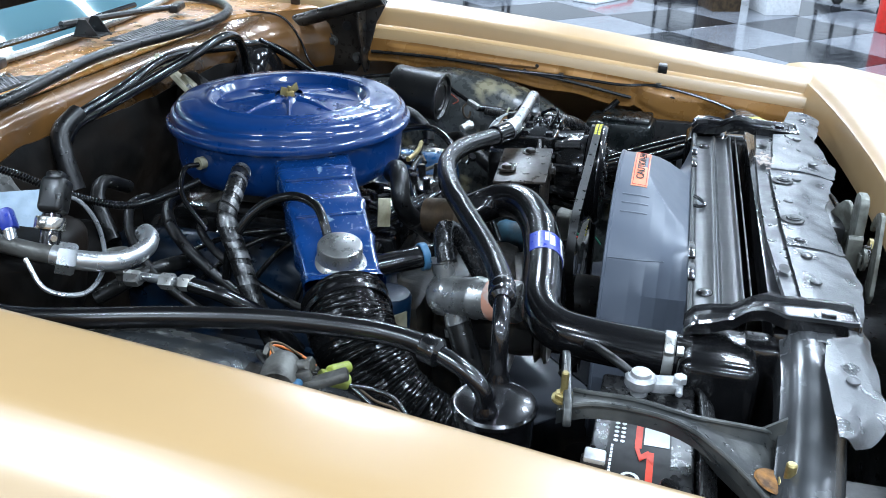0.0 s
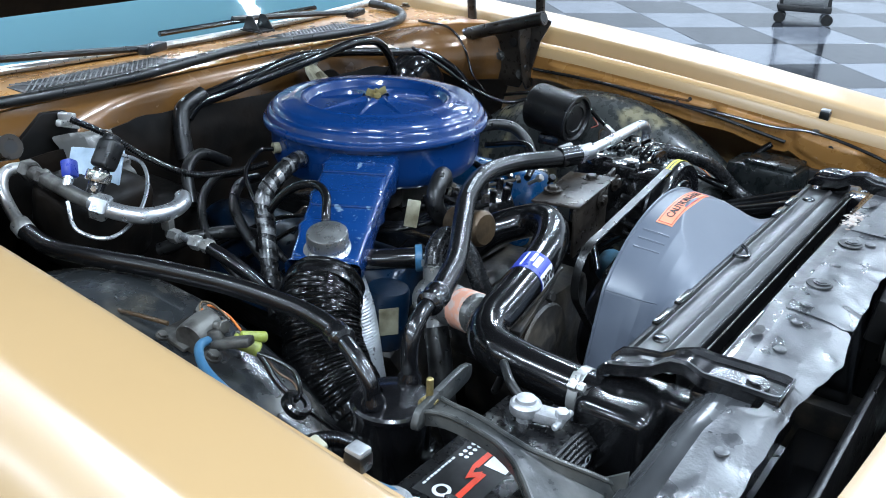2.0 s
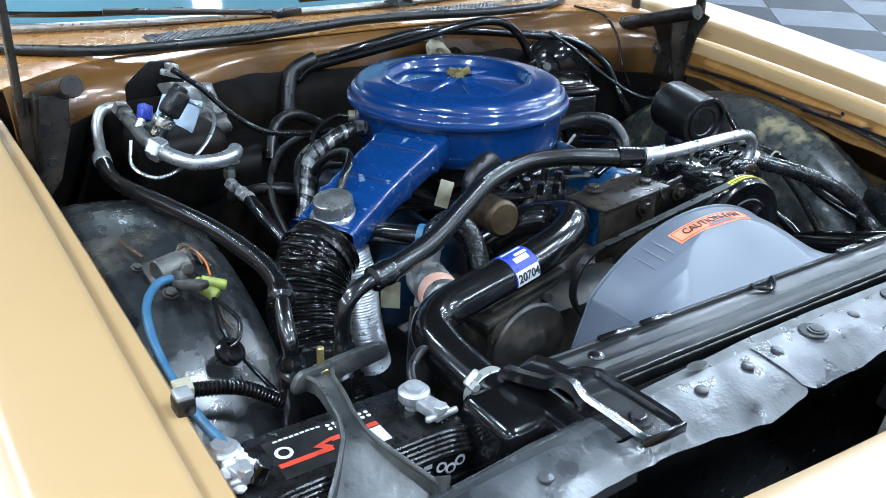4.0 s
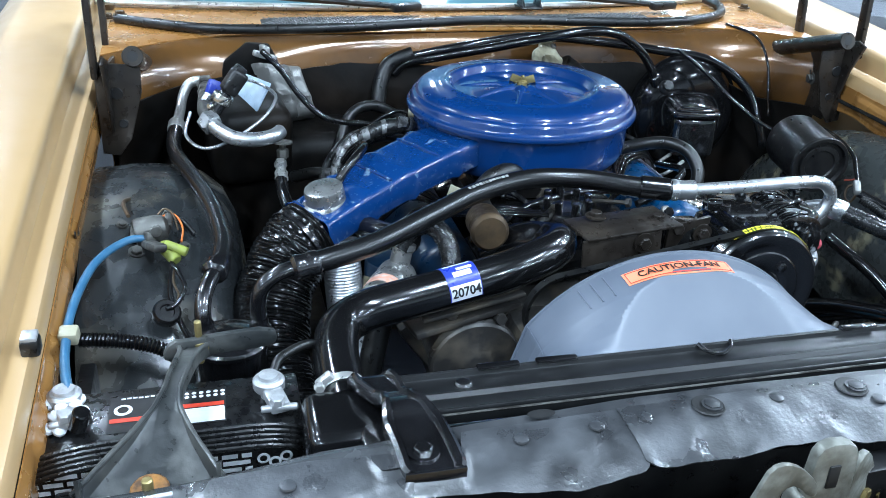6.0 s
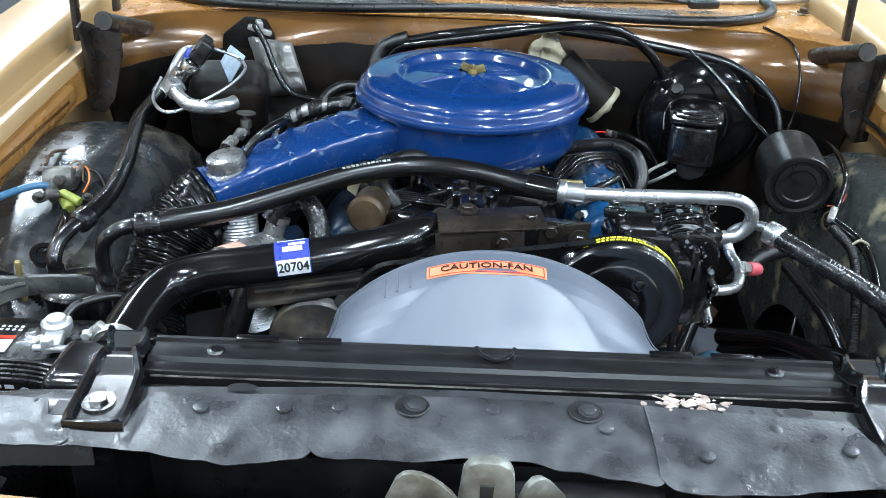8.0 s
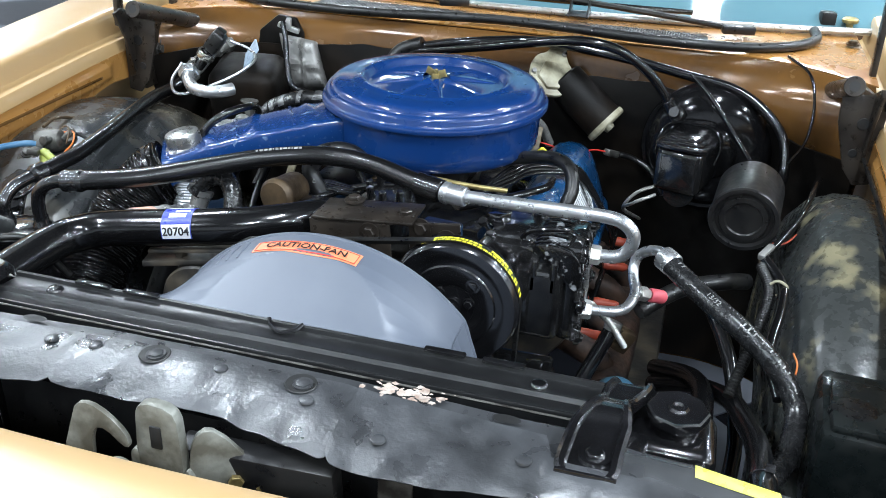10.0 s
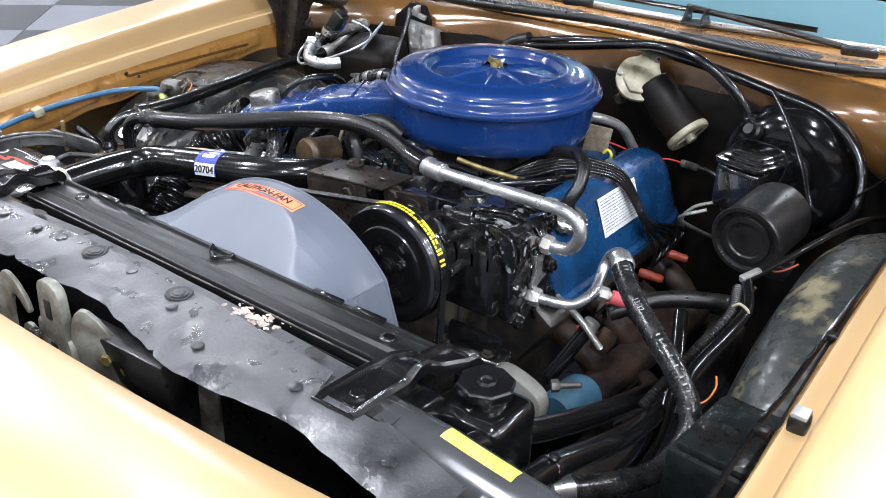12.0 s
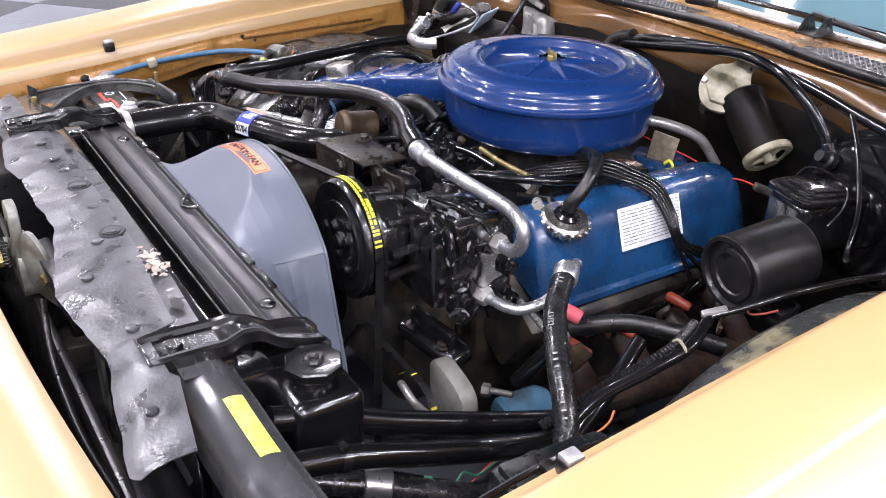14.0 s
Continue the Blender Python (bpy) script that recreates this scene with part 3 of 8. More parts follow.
part("cabin_floor", box(B(), (0, 2.9, 0.65), (1.7, 1.9, 0.5), bevel=0.05), INTERIOR, car)
for s in (-1, 1):
    part("body_side", box(B(), (s * 0.985, 2.95, 0.58), (0.06, 1.9, 0.66), bevel=0.02), GOLD, car)
part("rear_body", box(B(), (0, 4.3, 0.6), (1.95, 1.0, 0.6), bevel=0.05), GOLD, car)

# splash panels that close the nose
part("splash_panel", box(B(), (0, -0.23, 0.46), (1.90, 0.40, 0.012), bevel=0.003), SATIN, car, "black splash panel under the nose")
for s in (-1, 1):
    part("splash_side", box(B(), (s * 0.93, -0.20, 0.60), (0.012, 0.36, 0.30), bevel=0.003), SATIN, car)
# dark housings behind the headlamps
for s in (-1, 1):
    bb = B()
    box(bb, (s * 0.74, -0.04, 0.50), (0.44, 0.16, 0.40), bevel=0.01)
    part("headlamp_housing", bb, SATIN, car)

# nose panel in front of the radiator
bb = B()
rows = []
for i in range(41):
    x = -0.98 + 1.96 * i / 40
    k = (x / 0.98) ** 2
    y = -0.153 + 0.095 * x * x
    hz = 0.838 - 0.004 * k
    rows.append([V((x, y + 0.012, hz - 0.07)), V((x, y + 0.004, hz - 0.016)), V((x, y + 0.001, hz - 0.004)), V((x, y - 0.006, hz)), V((x, y - 0.04, hz + 0.006)), V((x, y - 0.12, hz + 0.004)),
                 V((x, y - 0.24, hz - 0.015)), V((x, y - 0.30, hz - 0.05)), V((x, y - 0.32, hz - 0.16)), V((x, y - 0.30, 0.3))])
grid(bb, rows, 0.003)
part("nose_panel", bb, GOLD, car, "gold nose panel in front of the radiator support")
for s in (-1, 1):
    bb = B()
    lathe(bb, [(0.0, -0.1), (0.25, -0.1), (0.32, -0.07), (0.335, 0), (0.32, 0.07), (0.25, 0.1), (0, 0.1)], (s * 0.82, 0.74, 0.335), (1, 0, 0), 40)
    part("wheel", bb, RUBBER_MATT, car)

# raised hood
bb = B()
hood_m = pose(0, 1.25, 1.09, 118, 0, 0)
rows = []
for i in range(21):
    x = -0.76 + 1.52 * i / 20
    rows.append([hood_m @ V((x, 1.42 * k, -0.02 * (x / 0.76) ** 2)) for k in (0, 0.05, 0.3, 0.6, 0.95, 1.0)])
grid(bb, rows, 0.02)
hood = part("hood", bb, GOLD, car, "raised gold hood")
bb = B()
box(bb, hood_m @ V((0, 0.71, 0.034)), (1.46, 1.39, 0.012), (118, 0, 0), 0.004)
part("hood_lining", bb, PAD, hood, "black pad under the hood")


# ---- hood hinges ----
def hood_hinge(s):
    bm = B()
    m = Matrix(((0, 0, s * 1.0, s * 0.731), (1, 0, 0, 0), (0, 1, 0, 0), (0, 0, 0, 1)))
    prism(bm, [(0.905, 0.965), (0.93, 0.972), (1.0, 0.945), (1.15, 0.925), (1.165, 0.90), (1.08, 0.785), (0.99, 0.785), (0.955, 0.84), (0.935, 0.91)], 0.007, m, 0.002)
    prism(bm, [(0.756 * s, 0.955), (0.678 * s, 0.948), (0.680 * s, 0.90), (0.705 * s, 0.815), (0.728 * s, 0.785), (0.756 * s, 0.79)], 0.006, Matrix(((1, 0, 0, 0), (0, 0, 1, 0.962), (0, 1, 0, 0), (0, 0, 0, 1))), 0.002)
    t = part("hood_hinge", bm, STEEL_DARK, car, "dark grimy steel hood hinge bolted to the inner fender")
    bm = B()
    box(bm, (s * 0.752, 0.955, 1.06), (0.012, 0.024, 0.26), (-3, 0, 0), 0.004)
    part("front_arm", bm, STEEL_DARK, t)
    bm = B()
    box(bm, (s * 0.750, 1.165, 1.04), (0.012, 0.024, 0.26), (-6, 0, 0), 0.004)
    part("rear_arm", bm, STEEL_DARK, t)
    bm = B()
    lathe(bm, [(0.008, 0), (0.0165, 0), (0.0175, 0.002), (0.0165, 0.006), (0.0165, 0.24), (0, 0.245)], (s * 0.684, 0.900, 0.980), (0, 0.957, -0.29), 20)
    part("spring_tube", bm, STEEL_DARK, t)
    # black discs stand in for the shade in the bore and plate holes
    bm = B()
    lathe(bm, [(0.0, 0.001), (0.009, 0.001), (0.009, 0.003), (0.0, 0.003)], (s * 0.684, 0.899, 0.9805), (0, 0.957, -0.29), 14)
    part("bore_shade", bm, BLACK_INK_AND_SHADE, t)
    for xx, zz, rr in ((0.722, 0.90, 0.010), (0.716, 0.845, 0.007)):
        bm = B()
        lathe(bm, [(0, 0.0012), (rr, 0.0012), (rr + 0.001, 0)], (s * xx, 0.9615, zz), (0, -1, 0), 16)
        part("hole", bm, BLACK_INK_AND_SHADE, t)
    for yy, zz in ((1.01, 0.90), (1.06, 0.87)):
        bm = B()
        lathe(bm, [(0, 0.0012), (0.011, 0.0012), (0.012, 0)], (s * 0.7272, yy, zz), (-s, 0, 0), 16)
        part("hole", bm, BLACK_INK_AND_SHADE, t)
    for yy, zz in ((0.985, 0.822), (1.05, 0.86)):
        bm = B()
        hexnut(bm, (s * 0.731, yy, zz), (-s, 0, 0), 0.010, 0.010, washer=0.014)
        part("bolt", bm, WEATHERED, t)


for s in (-1, 1):
    hood_hinge(s)

# ---- radiator support ----
support = thing("radiator_support", (0, 0, 0.45), "black painted radiator support with worn sheet metal top", "radiator support")
part("crossbar", box(B(), (0, 0.030, 0.79), (0.84, 0.06, 0.05), bevel=0.01), BLACK, support)
part("lower_bar", box(B(), (0, 0.03, 0.30), (1.0, 0.1, 0.06), bevel=0.01), BLACK, support)
for s in (-1, 1):
    part("upright", box(B(), (s * 0.415, 0.05, 0.55), (0.05, 0.09, 0.5), bevel=0.008), BLACK, support)
    bb = B()
    rows = []
    for k in range(13):
        u = k / 12
        x, y, z = 0.40 + 0.335 * u, 0.018 + 0.03 * u * u, interp([(0, 0.818), (0.25, 0.812), (0.6, 0.788), (1, 0.766)], u)
        rows.append([V((s * x, y + dy, z + dz)) for dy, dz in ((-0.038, -0.05), (-0.036, -0.014), (-0.031, -0.006), (-0.022, 0.001), (-0.010, 0.0055), (0.002, 0.0068), (0.014, 0.0045), (0.022, -0.002), (0.027, -0.009), (0.032, -0.011), (0.034, -0.05))])
    grid(bb, rows, 0.002)
    part("side_beam", bb, BEAM, support, "stamped black beam out to the fender")

# painted top of the support and the riveted baffle strip in front
def top_z(x, k):
    return 0.8225 + 0.002 * noise.noise(V((x * 9, 0, 1))) - 0.010 * max(0, abs(x) - 0.42) / 0.15


bb = B()
rows = []
for i in range(61):
    x = -0.44 + 0.88 * i / 60
    yr = interp([(-0.44, 0.03), (-0.36, 0.040), (-0.15, 0.053), (0, 0.054), (0.2, 0.050), (0.36, 0.042), (0.44, 0.03)], x)
    rows.append([V((x, -0.010 + (yr + 0.010) * k, top_z(x, k) + (0 if k < 1 else -0.012))) for k in (0, 0.25, 0.5, 0.75, 0.97, 1.0)])
grid(bb, rows, 0.0018)
sheet = part("top_panel", bb, PLATE, support, "worn black painted sheet metal top")
FRONT = [(-0.62, -0.02), (-0.57, -0.048), (-0.5, -0.045), (-0.37, -0.05), (-0.26, -0.062), (-0.15, -0.054), (0.0, -0.046), (0.1, -0.066), (0.2, -0.085), (0.36, -0.068), (0.46, -0.085), (0.555, -0.10)]
REAR = [(-0.62, 0.01), (-0.50, 0.012), (-0.445, 0.004), (-0.435, -0.022), (-0.36, -0.022), (-0.35, 0.022), (-0.15, 0.028), (0, 0.030), (0.13, 0.030), (0.20, 0.022), (0.345, 0.012), (0.355, -0.022), (0.435, -0.022), (0.445, -0.015), (0.555, -0.035)]


def strip_z(x, k, lift=0.0):
    """Height of the buckled strip; k runs from its front edge to its rear edge."""
    buckle = 0.0032 * noise.noise(V((x * 22, k * 1.8, 5))) + 0.0013 * noise.noise(V((x * 48, k * 4.5, 9)))
    return top_z(x, k) + 0.0062 + lift - 0.014 * (1 - k) ** 2.2 + buckle * (0.4 + 0.6 * (1 - k)) + 0.004 * (1 - k) * noise.noise(V((x * 14, k * 2, 5)))


def baffle(x0, x1, lift):
    rows = []
    n = int((x1 - x0) / 0.005)
    for i in range(n + 1):
        x = x0 + (x1 - x0) * i / n
        yf = interp(FRONT, x) + 0.003 * noise.noise(V((x * 30, 0, 0))) + 0.004 * noise.noise(V((x * 9, 3, 0)))
        end = max(0.0, 1 - min(x - x0, x1 - x) / 0.012)
        yf += 0.010 * end * end
        yr = interp(REAR, x)
        curl = 0.003 * end
        rows.append([V((x, yf + (yr - yf) * j / 14, strip_z(x, j / 14, lift + curl * (1 - j / 14)))) for j in range(15)])
    return part("baffle_strip", grid(B(), rows, 0.0014), TAR, support, "wavy tar-paper baffle strip riveted along the front")


baffle(-0.62, -0.405, 0.0022)
baffle(-0.43, -0.178, 0.0)
strip = baffle(-0.184, 0.149, 0.0016)
baffle(0.143, 0.555, 0.0034)
for x, y in ((-0.295, 0.000), (-0.161, 0.008), (0.267, -0.002), (-0.009, 0.012), (0.48, -0.055), (0.33, -0.03), (-0.215, 0.004), (0.10, -0.010), (-0.52, -0.015), (0.19, -0.045)):
    bb = B()
    lathe(bb, [(0.0078, -0.001), (0.0074, 0.0011), (0.005, 0.0019), (0.002, 0.0023), (0, 0.0023)], (x, y, strip_z(x, 0.65, 0.003)), (0, 0, 1), 14)
    part("rivet", bb, TAR, strip)
for x, y in ((-0.089, 0.012), (0.083, 0.014)):
    # a flat black disc gives the shade of the cut-out
    bb = B()
    lathe(bb, [(0.0175, 0.0), (0.0165, 0.0012), (0.0, 0.0012)], (x, y, strip_z(x, 0.65, 0.0035)), (0, 0, 1), 20)
    hole = part("bolt_hole_shade", bb, BLACK_INK_AND_SHADE, sheet, "black disc giving the shade of a cut-out round a bolt")
    bb = B()
    hexnut(bb, (x + 0.003, y - 0.002, strip_z(x, 0.65, 0.0045)), (0, 0, 1), 0.0085, 0.0035, washer=0.011)
    part("bolt", bb, PLATE, hole)
# flat black ovals painted on as the shade inside slots
for x, y in ((-0.262, 0.036), (0.30, 0.030)):
    bb = B()
    t2 = B()
    bmesh.ops.create_circle(t2, cap_ends=True, radius=1, segments=18)
    bmesh.ops.transform(t2, matrix=Matrix.Translation((x, y, 0.8282)) @ Matrix.Diagonal((0.015, 0.007, 1, 1)), verts=t2.verts[:])
    join(bb, t2)
    part("slot", bb, BLACK_INK_AND_SHADE, sheet, "black oval laid on as the shade of a slot")
random.seed(4)
bb = B()
for i in range(95):
    x, y = 0.19 + random.gauss(0, 0.019), 0.037 + random.gauss(0, 0.0065)
    r0 = random.uniform(0.0012, 0.0052)
    t2 = B()
    vs = [t2.verts.new((x + r0 * random.uniform(0.5, 1.3) * math.cos(q * 0.9), y + r0 * random.uniform(0.4, 1.0) * math.sin(q * 0.9), 0.8292 + i * 0.00002)) for q in range(7)]
    t2.faces.new(vs)
    join(bb, t2)
part("bare_patch", bb, PEEL, sheet, "peeled patch with pinkish primer showing")
bb = B()
rows = []
for k in range(9):
    u = 0.26 + 0.245 * k / 8
    z = interp([(0, 0.818), (0.25, 0.812), (0.6, 0.788), (1, 0.766)], u)
    rows.append([V((0.40 + 0.335 * u, 0.018 + 0.03 * u * u + dy, z + dz)) for dy, dz in ((-0.006, 0.0072), (0.002, 0.0080), (0.010, 0.0065), (0.015, 0.0046))])
grid(bb, rows, 0.0006)
part("tape", bb, YELLOW, support, "bright yellow paint marker strip")

# rad hold brackets
def rad_bracket(s):
    t = thing("radiator_bracket", (s * 0.40, 0.0, 0.82), "black stamped radiator hold-down bracket bolted on the support", "bracket", "radiator brackets")
    bm = B()
    rows = []
    for k in range(37):
        u = k / 36
        y = -0.034 + 0.194 * u
        x = 0.388 + 0.030 * u * u
        z = interp([(0, 0.830), (0.42, 0.832), (0.52, 0.838), (0.62, 0.834), (0.72, 0.822), (0.95, 0.817), (1, 0.806)], u)
        w = interp([(0, 0.028), (0.04, 0.031), (0.40, 0.030), (0.52, 0.023), (0.62, 0.017), (0.72, 0.019), (0.86, 0.024), (1, 0.022)], u)
        b = interp([(0, 0.012), (0.45, 0.011), (0.60, 0.008), (1, 0.008)], u)
        rows.append([V((s * (x - w), y, z - 0.010)), V((s * (x - w), y, z + 0.004)), V((s * (x - w + b * 0.35), y, z + 0.007)), V((s * (x - w + b * 0.8), y, z + 0.006)), V((s * (x - w + b), y, z + 0.0005)),
                     V((s * (x + w - b), y, z + 0.0005)), V((s * (x + w - b * 0.8), y, z + 0.006)), V((s * (x + w - b * 0.35), y, z + 0.007)), V((s * (x + w), y, z + 0.004)), V((s * (x + w), y, z - 0.010))])
    grid(bm, rows, 0.003)
    box(bm, (s * 0.388, -0.035, 0.827), (0.058, 0.004, 0.016), bevel=0.001)
    part("arm", bm, BLACK, t)
    bm = B()
    hexnut(bm, (s * 0.393, -0.003, 0.8315), (0, 0, 1), 0.0095, 0.006, washer=0.016)
    part("bolt", bm, BLACK, t)


for s in (-1, 1):
    rad_bracket(s)

# ---- radiator ----
rad = thing("radiator", (0, 0.12, 0.3), "black painted cross-flow radiator with side tanks", "radiator")
bb = B()
box(bb, (0, 0.115, 0.55), (0.78, 0.05, 0.46), bevel=0.004)
part("core", bb, SATIN, rad)
bb = B()
RAIL_SECTION = ((0.0845, 0.770), (0.0845, 0.803), (0.0850, 0.8065), (0.0862, 0.8085), (0.0880, 0.8088), (0.0895, 0.8078), (0.0910, 0.8050), (0.0935, 0.8030), (0.113, 0.8022), (0.1155, 0.8050),
                (0.1170, 0.8066), (0.1185, 0.8066), (0.1200, 0.8050), (0.124, 0.8040), (0.146, 0.8025), (0.149, 0.804), (0.151, 0.8085), (0.154, 0.8095), (0.157, 0.808), (0.158, 0.780))
rows = []
for i in range(61):
    x = -0.385 + 0.77 * i / 60
    rows.append([V((x, y + 0.0003 * noise.noise(V((x * 14, y * 30, 0))), z + 0.0003 * noise.noise(V((x * 11, y * 30, 3))))) for y, z in RAIL_SECTION])
grid(bb, rows, 0.0015)
rail = part("top_rail", bb, RAIL, rad, "smooth black top rail with a rolled front lip")
for x in (-0.315, 0.315):
    bb = B()
    lathe(bb, [(0.011, -0.001), (0.0105, 0.001), (0.008, 0.003), (0.004, 0.0035), (0, 0.0035)], (x, 0.135, 0.8040), (0, 0, 1), 14)
    part("screw", bb, BLACK, rail)
bb = B()
tube(bb, [(-0.37, 0.0775, 0.808), (-0.1, 0.077, 0.8085), (0.2, 0.077, 0.8085), (0.38, 0.077, 0.808)], 0.0014, 6, 3)
part("rod", bb, WEATHERED, rad, "thin bright rod along the radiator")
bb = B()
box(bb, (-0.440, 0.118, 0.625), (0.105, 0.092, 0.35), bevel=0.016, seg=4)
cyl(bb, (-0.442, 0.14, 0.775), (-0.442, 0.20, 0.778), 0.024)
part("inlet_tank", bb, RUBBER, rad, "rounded black inlet tank")
bb = B()
box(bb, (0.462, 0.125, 0.62), (0.10, 0.088, 0.34), bevel=0.016, seg=4)
cyl(bb, (0.466, 0.125, 0.78), (0.466, 0.125, 0.80), 0.026)
part("outlet_tank", bb, RUBBER, rad, "rounded black outlet tank")
bb = B()
lathe(bb, [(0, 0), (0.0325, 0), (0.0335, 0.003), (0.0335, 0.011), (0.0315, 0.013), (0.0295, 0.0125), (0.012, 0.0125), (0.010, 0.0155), (0.007, 0.0155), (0.005, 0.0125), (0, 0.0125)], (0.466, 0.125, 0.803), (0, 0, 1), 8)
part("cap", bb, BLACK, rad, "octagonal black radiator cap", angle=20)

# ---- fan shroud ----
shroud = thing("fan_shroud", (0, 0.2, 0.4), "grey moulded plastic fan shroud behind the radiator", "fan shroud")
ZC, RS = 0.620, 0.250
BLEND = [(0.156, 0.0), (0.158, 0.10), (0.165, 0.30), (0.178, 0.56), (0.195, 0.78), (0.215, 0.92), (0.235, 0.98), (0.262, 1.0), (0.274, 1.0)]


def shroud_point(w, y):
    """Blends the radiator's rectangle into the fan's ring; w in degrees from the driver's side over the top."""
    c, s_ = math.cos(radians(w)), math.sin(radians(w))
    ring = V((RS * c, y, ZC + RS * s_))
    for a, b in ((-3.0, 40.0), (183.0, 140.0)):
        if min(a, b) < w < max(a, b):
            k = (w - a) / (b - a)
            ring = V((RS * math.cos(radians(a)), y, ZC + RS * math.sin(radians(a)))).lerp(V((RS * math.cos(radians(b)), y, ZC + RS * math.sin(radians(b)))), k)
    m = max(abs(c) / 0.345, abs(s_) / (0.182 if s_ > 0 else 0.28))
    p = V((c / m, y, ZC + s_ / m)).lerp(ring, interp(BLEND, y))
    p.z = min(p.z, 0.803 + 0.86 * (y - 0.156))
    return p


bb = B()
grid(bb, [[shroud_point(-40 + 260 * i / 180, y) for i in range(181)] for y in [0.274, 0.268, 0.262, 0.252, 0.244] + [0.240 - 0.0014 * k for k in range(60)] + [0.156]], 0.003)
part("shell", bb, SHROUD, shroud, angle=13)
bb = B()
tube(bb, [shroud_point(w, 0.274) for w in range(-30, 211, 5)], 0.0028, 6, 2)
part("rim", bb, SHROUD, shroud)
for x in (-0.27, -0.20, 0.0, 0.20, 0.27):
    bb = B()
    if x == 0:
        tube(bb, [(-0.022, 0.152, 0.811), (-0.016, 0.142, 0.808), (0, 0.134, 0.8065), (0.016, 0.142, 0.808), (0.022, 0.152, 0.811)], 0.0028, 8, 5)
    else:
        box(bb, (x, 0.153, 0.8105), (0.05, 0.010, 0.005), bevel=0.002)
    part("clip", bb, BLACK, shroud)
for w in (40, 140):
    bb = B()
    tube(bb, [shroud_point(w, y) + V((math.cos(radians(w)), 0, math.sin(radians(w)))) * 0.0012 for y in (0.272, 0.262, 0.25, 0.235, 0.22, 0.205, 0.19)], 0.0008, 6, 2)
    part("seam", bb, SHROUD, shroud, "fine moulding seam")
for k in range(3):
    bb = B()
    tube(bb, [shroud_point(122 - 4 * k, y) for y in (0.262, 0.25, 0.236, 0.222)], 0.0015, 6, 3)
    part("ridge", bb, SHROUD, shroud)

loom = [(0.731, 0.62, 0.822), (0.729, 0.47, 0.817), (0.727, 0.33, 0.808), (0.726, 0.24, 0.812), (0.724, 0.12, 0.789), (0.72, 0.03, 0.757), (0.715, -0.02, 0.73)]
lc = solo("fender_cable", tube(B(), loom, 0.0036, 8, 7), RUBBER, loom[0], "thin black cable clipped along the inner fender", "cable", "wiring")
for p in (loom[1], loom[3]):
    bb = B()
    box(bb, V(p) + V((0.006, 0, 0)), (0.016, 0.014, 0.011), bevel=0.003)
    part("clip", bb, RUBBER_MATT, lc)


def text_part(name, text, size, mapping, material, parent, bold=0.0008):
    """Lettering laid on a surface: mapping turns flat (u, v, lift) into a world place."""
    me = lettering(name, text, size, Matrix(), material, parent, 0.0003, bold)
    base = ORIGIN[parent.name]
    for v in me.vertices:
        v.co = mapping(v.co.x, v.co.y, v.co.z + 0.0006) - base
    me.materials.append(material)
    ob = new(name, me)
    ob.parent = parent
    ORIGIN[ob.name] = base
    return ob


def patch(mapping, u0, u1, v0, v1, nu=12, nv=3, lift=0.0, thick=0.0006):
    bm = B()
    grid(bm, [[mapping(u0 + (u1 - u0) * i / nu, v0 + (v1 - v0) * j / nv, lift) for j in range(nv + 1)] for i in range(nu + 1)], thick)
    return bm


def arc_y(cx, cz, r, y0):
    """Flat to a cylinder whose axis runs along y: u round it from the top, v rearwards."""
    return lambda u, v, h: V((cx + (r + h) * math.sin(u / r), y0 + v, cz + (r + h) * math.cos(u / r)))


def planar(o, ex, ey):
    o, ex, ey = V(o), V(ex).normalized(), V(ey).normalized()
    n = ex.cross(ey).normalized()
    return lambda u, v, h: o + ex * u + ey * v + n * h


# caution sticker on the shroud
mp = lambda u, v, h: shroud_point(90 - math.degrees(u / RS), 0.240 + v) + V((0.0010 + h) * k for k in (math.sin(u / RS), -0.35, math.cos(u / RS)))
st = part("sticker", patch(mp, -0.084, 0.062, -0.0125, 0.0125, 16, 2), ORANGE, shroud, "orange caution sticker with black lettering")
text_part("lettering", "CAUTION-FAN", 0.0165, lambda u, v, h: mp(u - 0.011, v, h + 0.0006), BLACK_INK_AND_SHADE, st, 0.0001)
bb = B()
for a, b, c, d in ((-0.081, -0.0105, 0.059, -0.0095), (-0.081, 0.0095, 0.059, 0.0105), (-0.081, -0.0105, -0.080, 0.0105), (0.058, -0.0105, 0.059, 0.0105)):
    join(bb, patch(mp, a, c, b, d, 12, 1, 0.0006, 0.0003))
part("border", bb, RED, st, "thin red border")

# ---- air cleaner ----
ACX, ACY = -0.022, 0.838
cleaner = thing("air_cleaner", (ACX, ACY, 0.80), "glossy blue round air cleaner with a long snorkel", "air cleaner")
bb = B()
lathe(bb, [(0.0, 0.0), (0.165, 0.0), (0.182, 0.004), (0.190, 0.014), (0.192, 0.03), (0.1935, 0.076), (0.192, 0.086)], (ACX, ACY, 0.812), (0, 0, 1), 72)
part("housing", bb, BLUE, cleaner, "blue painted round housing, lightly stained")
bb = B()
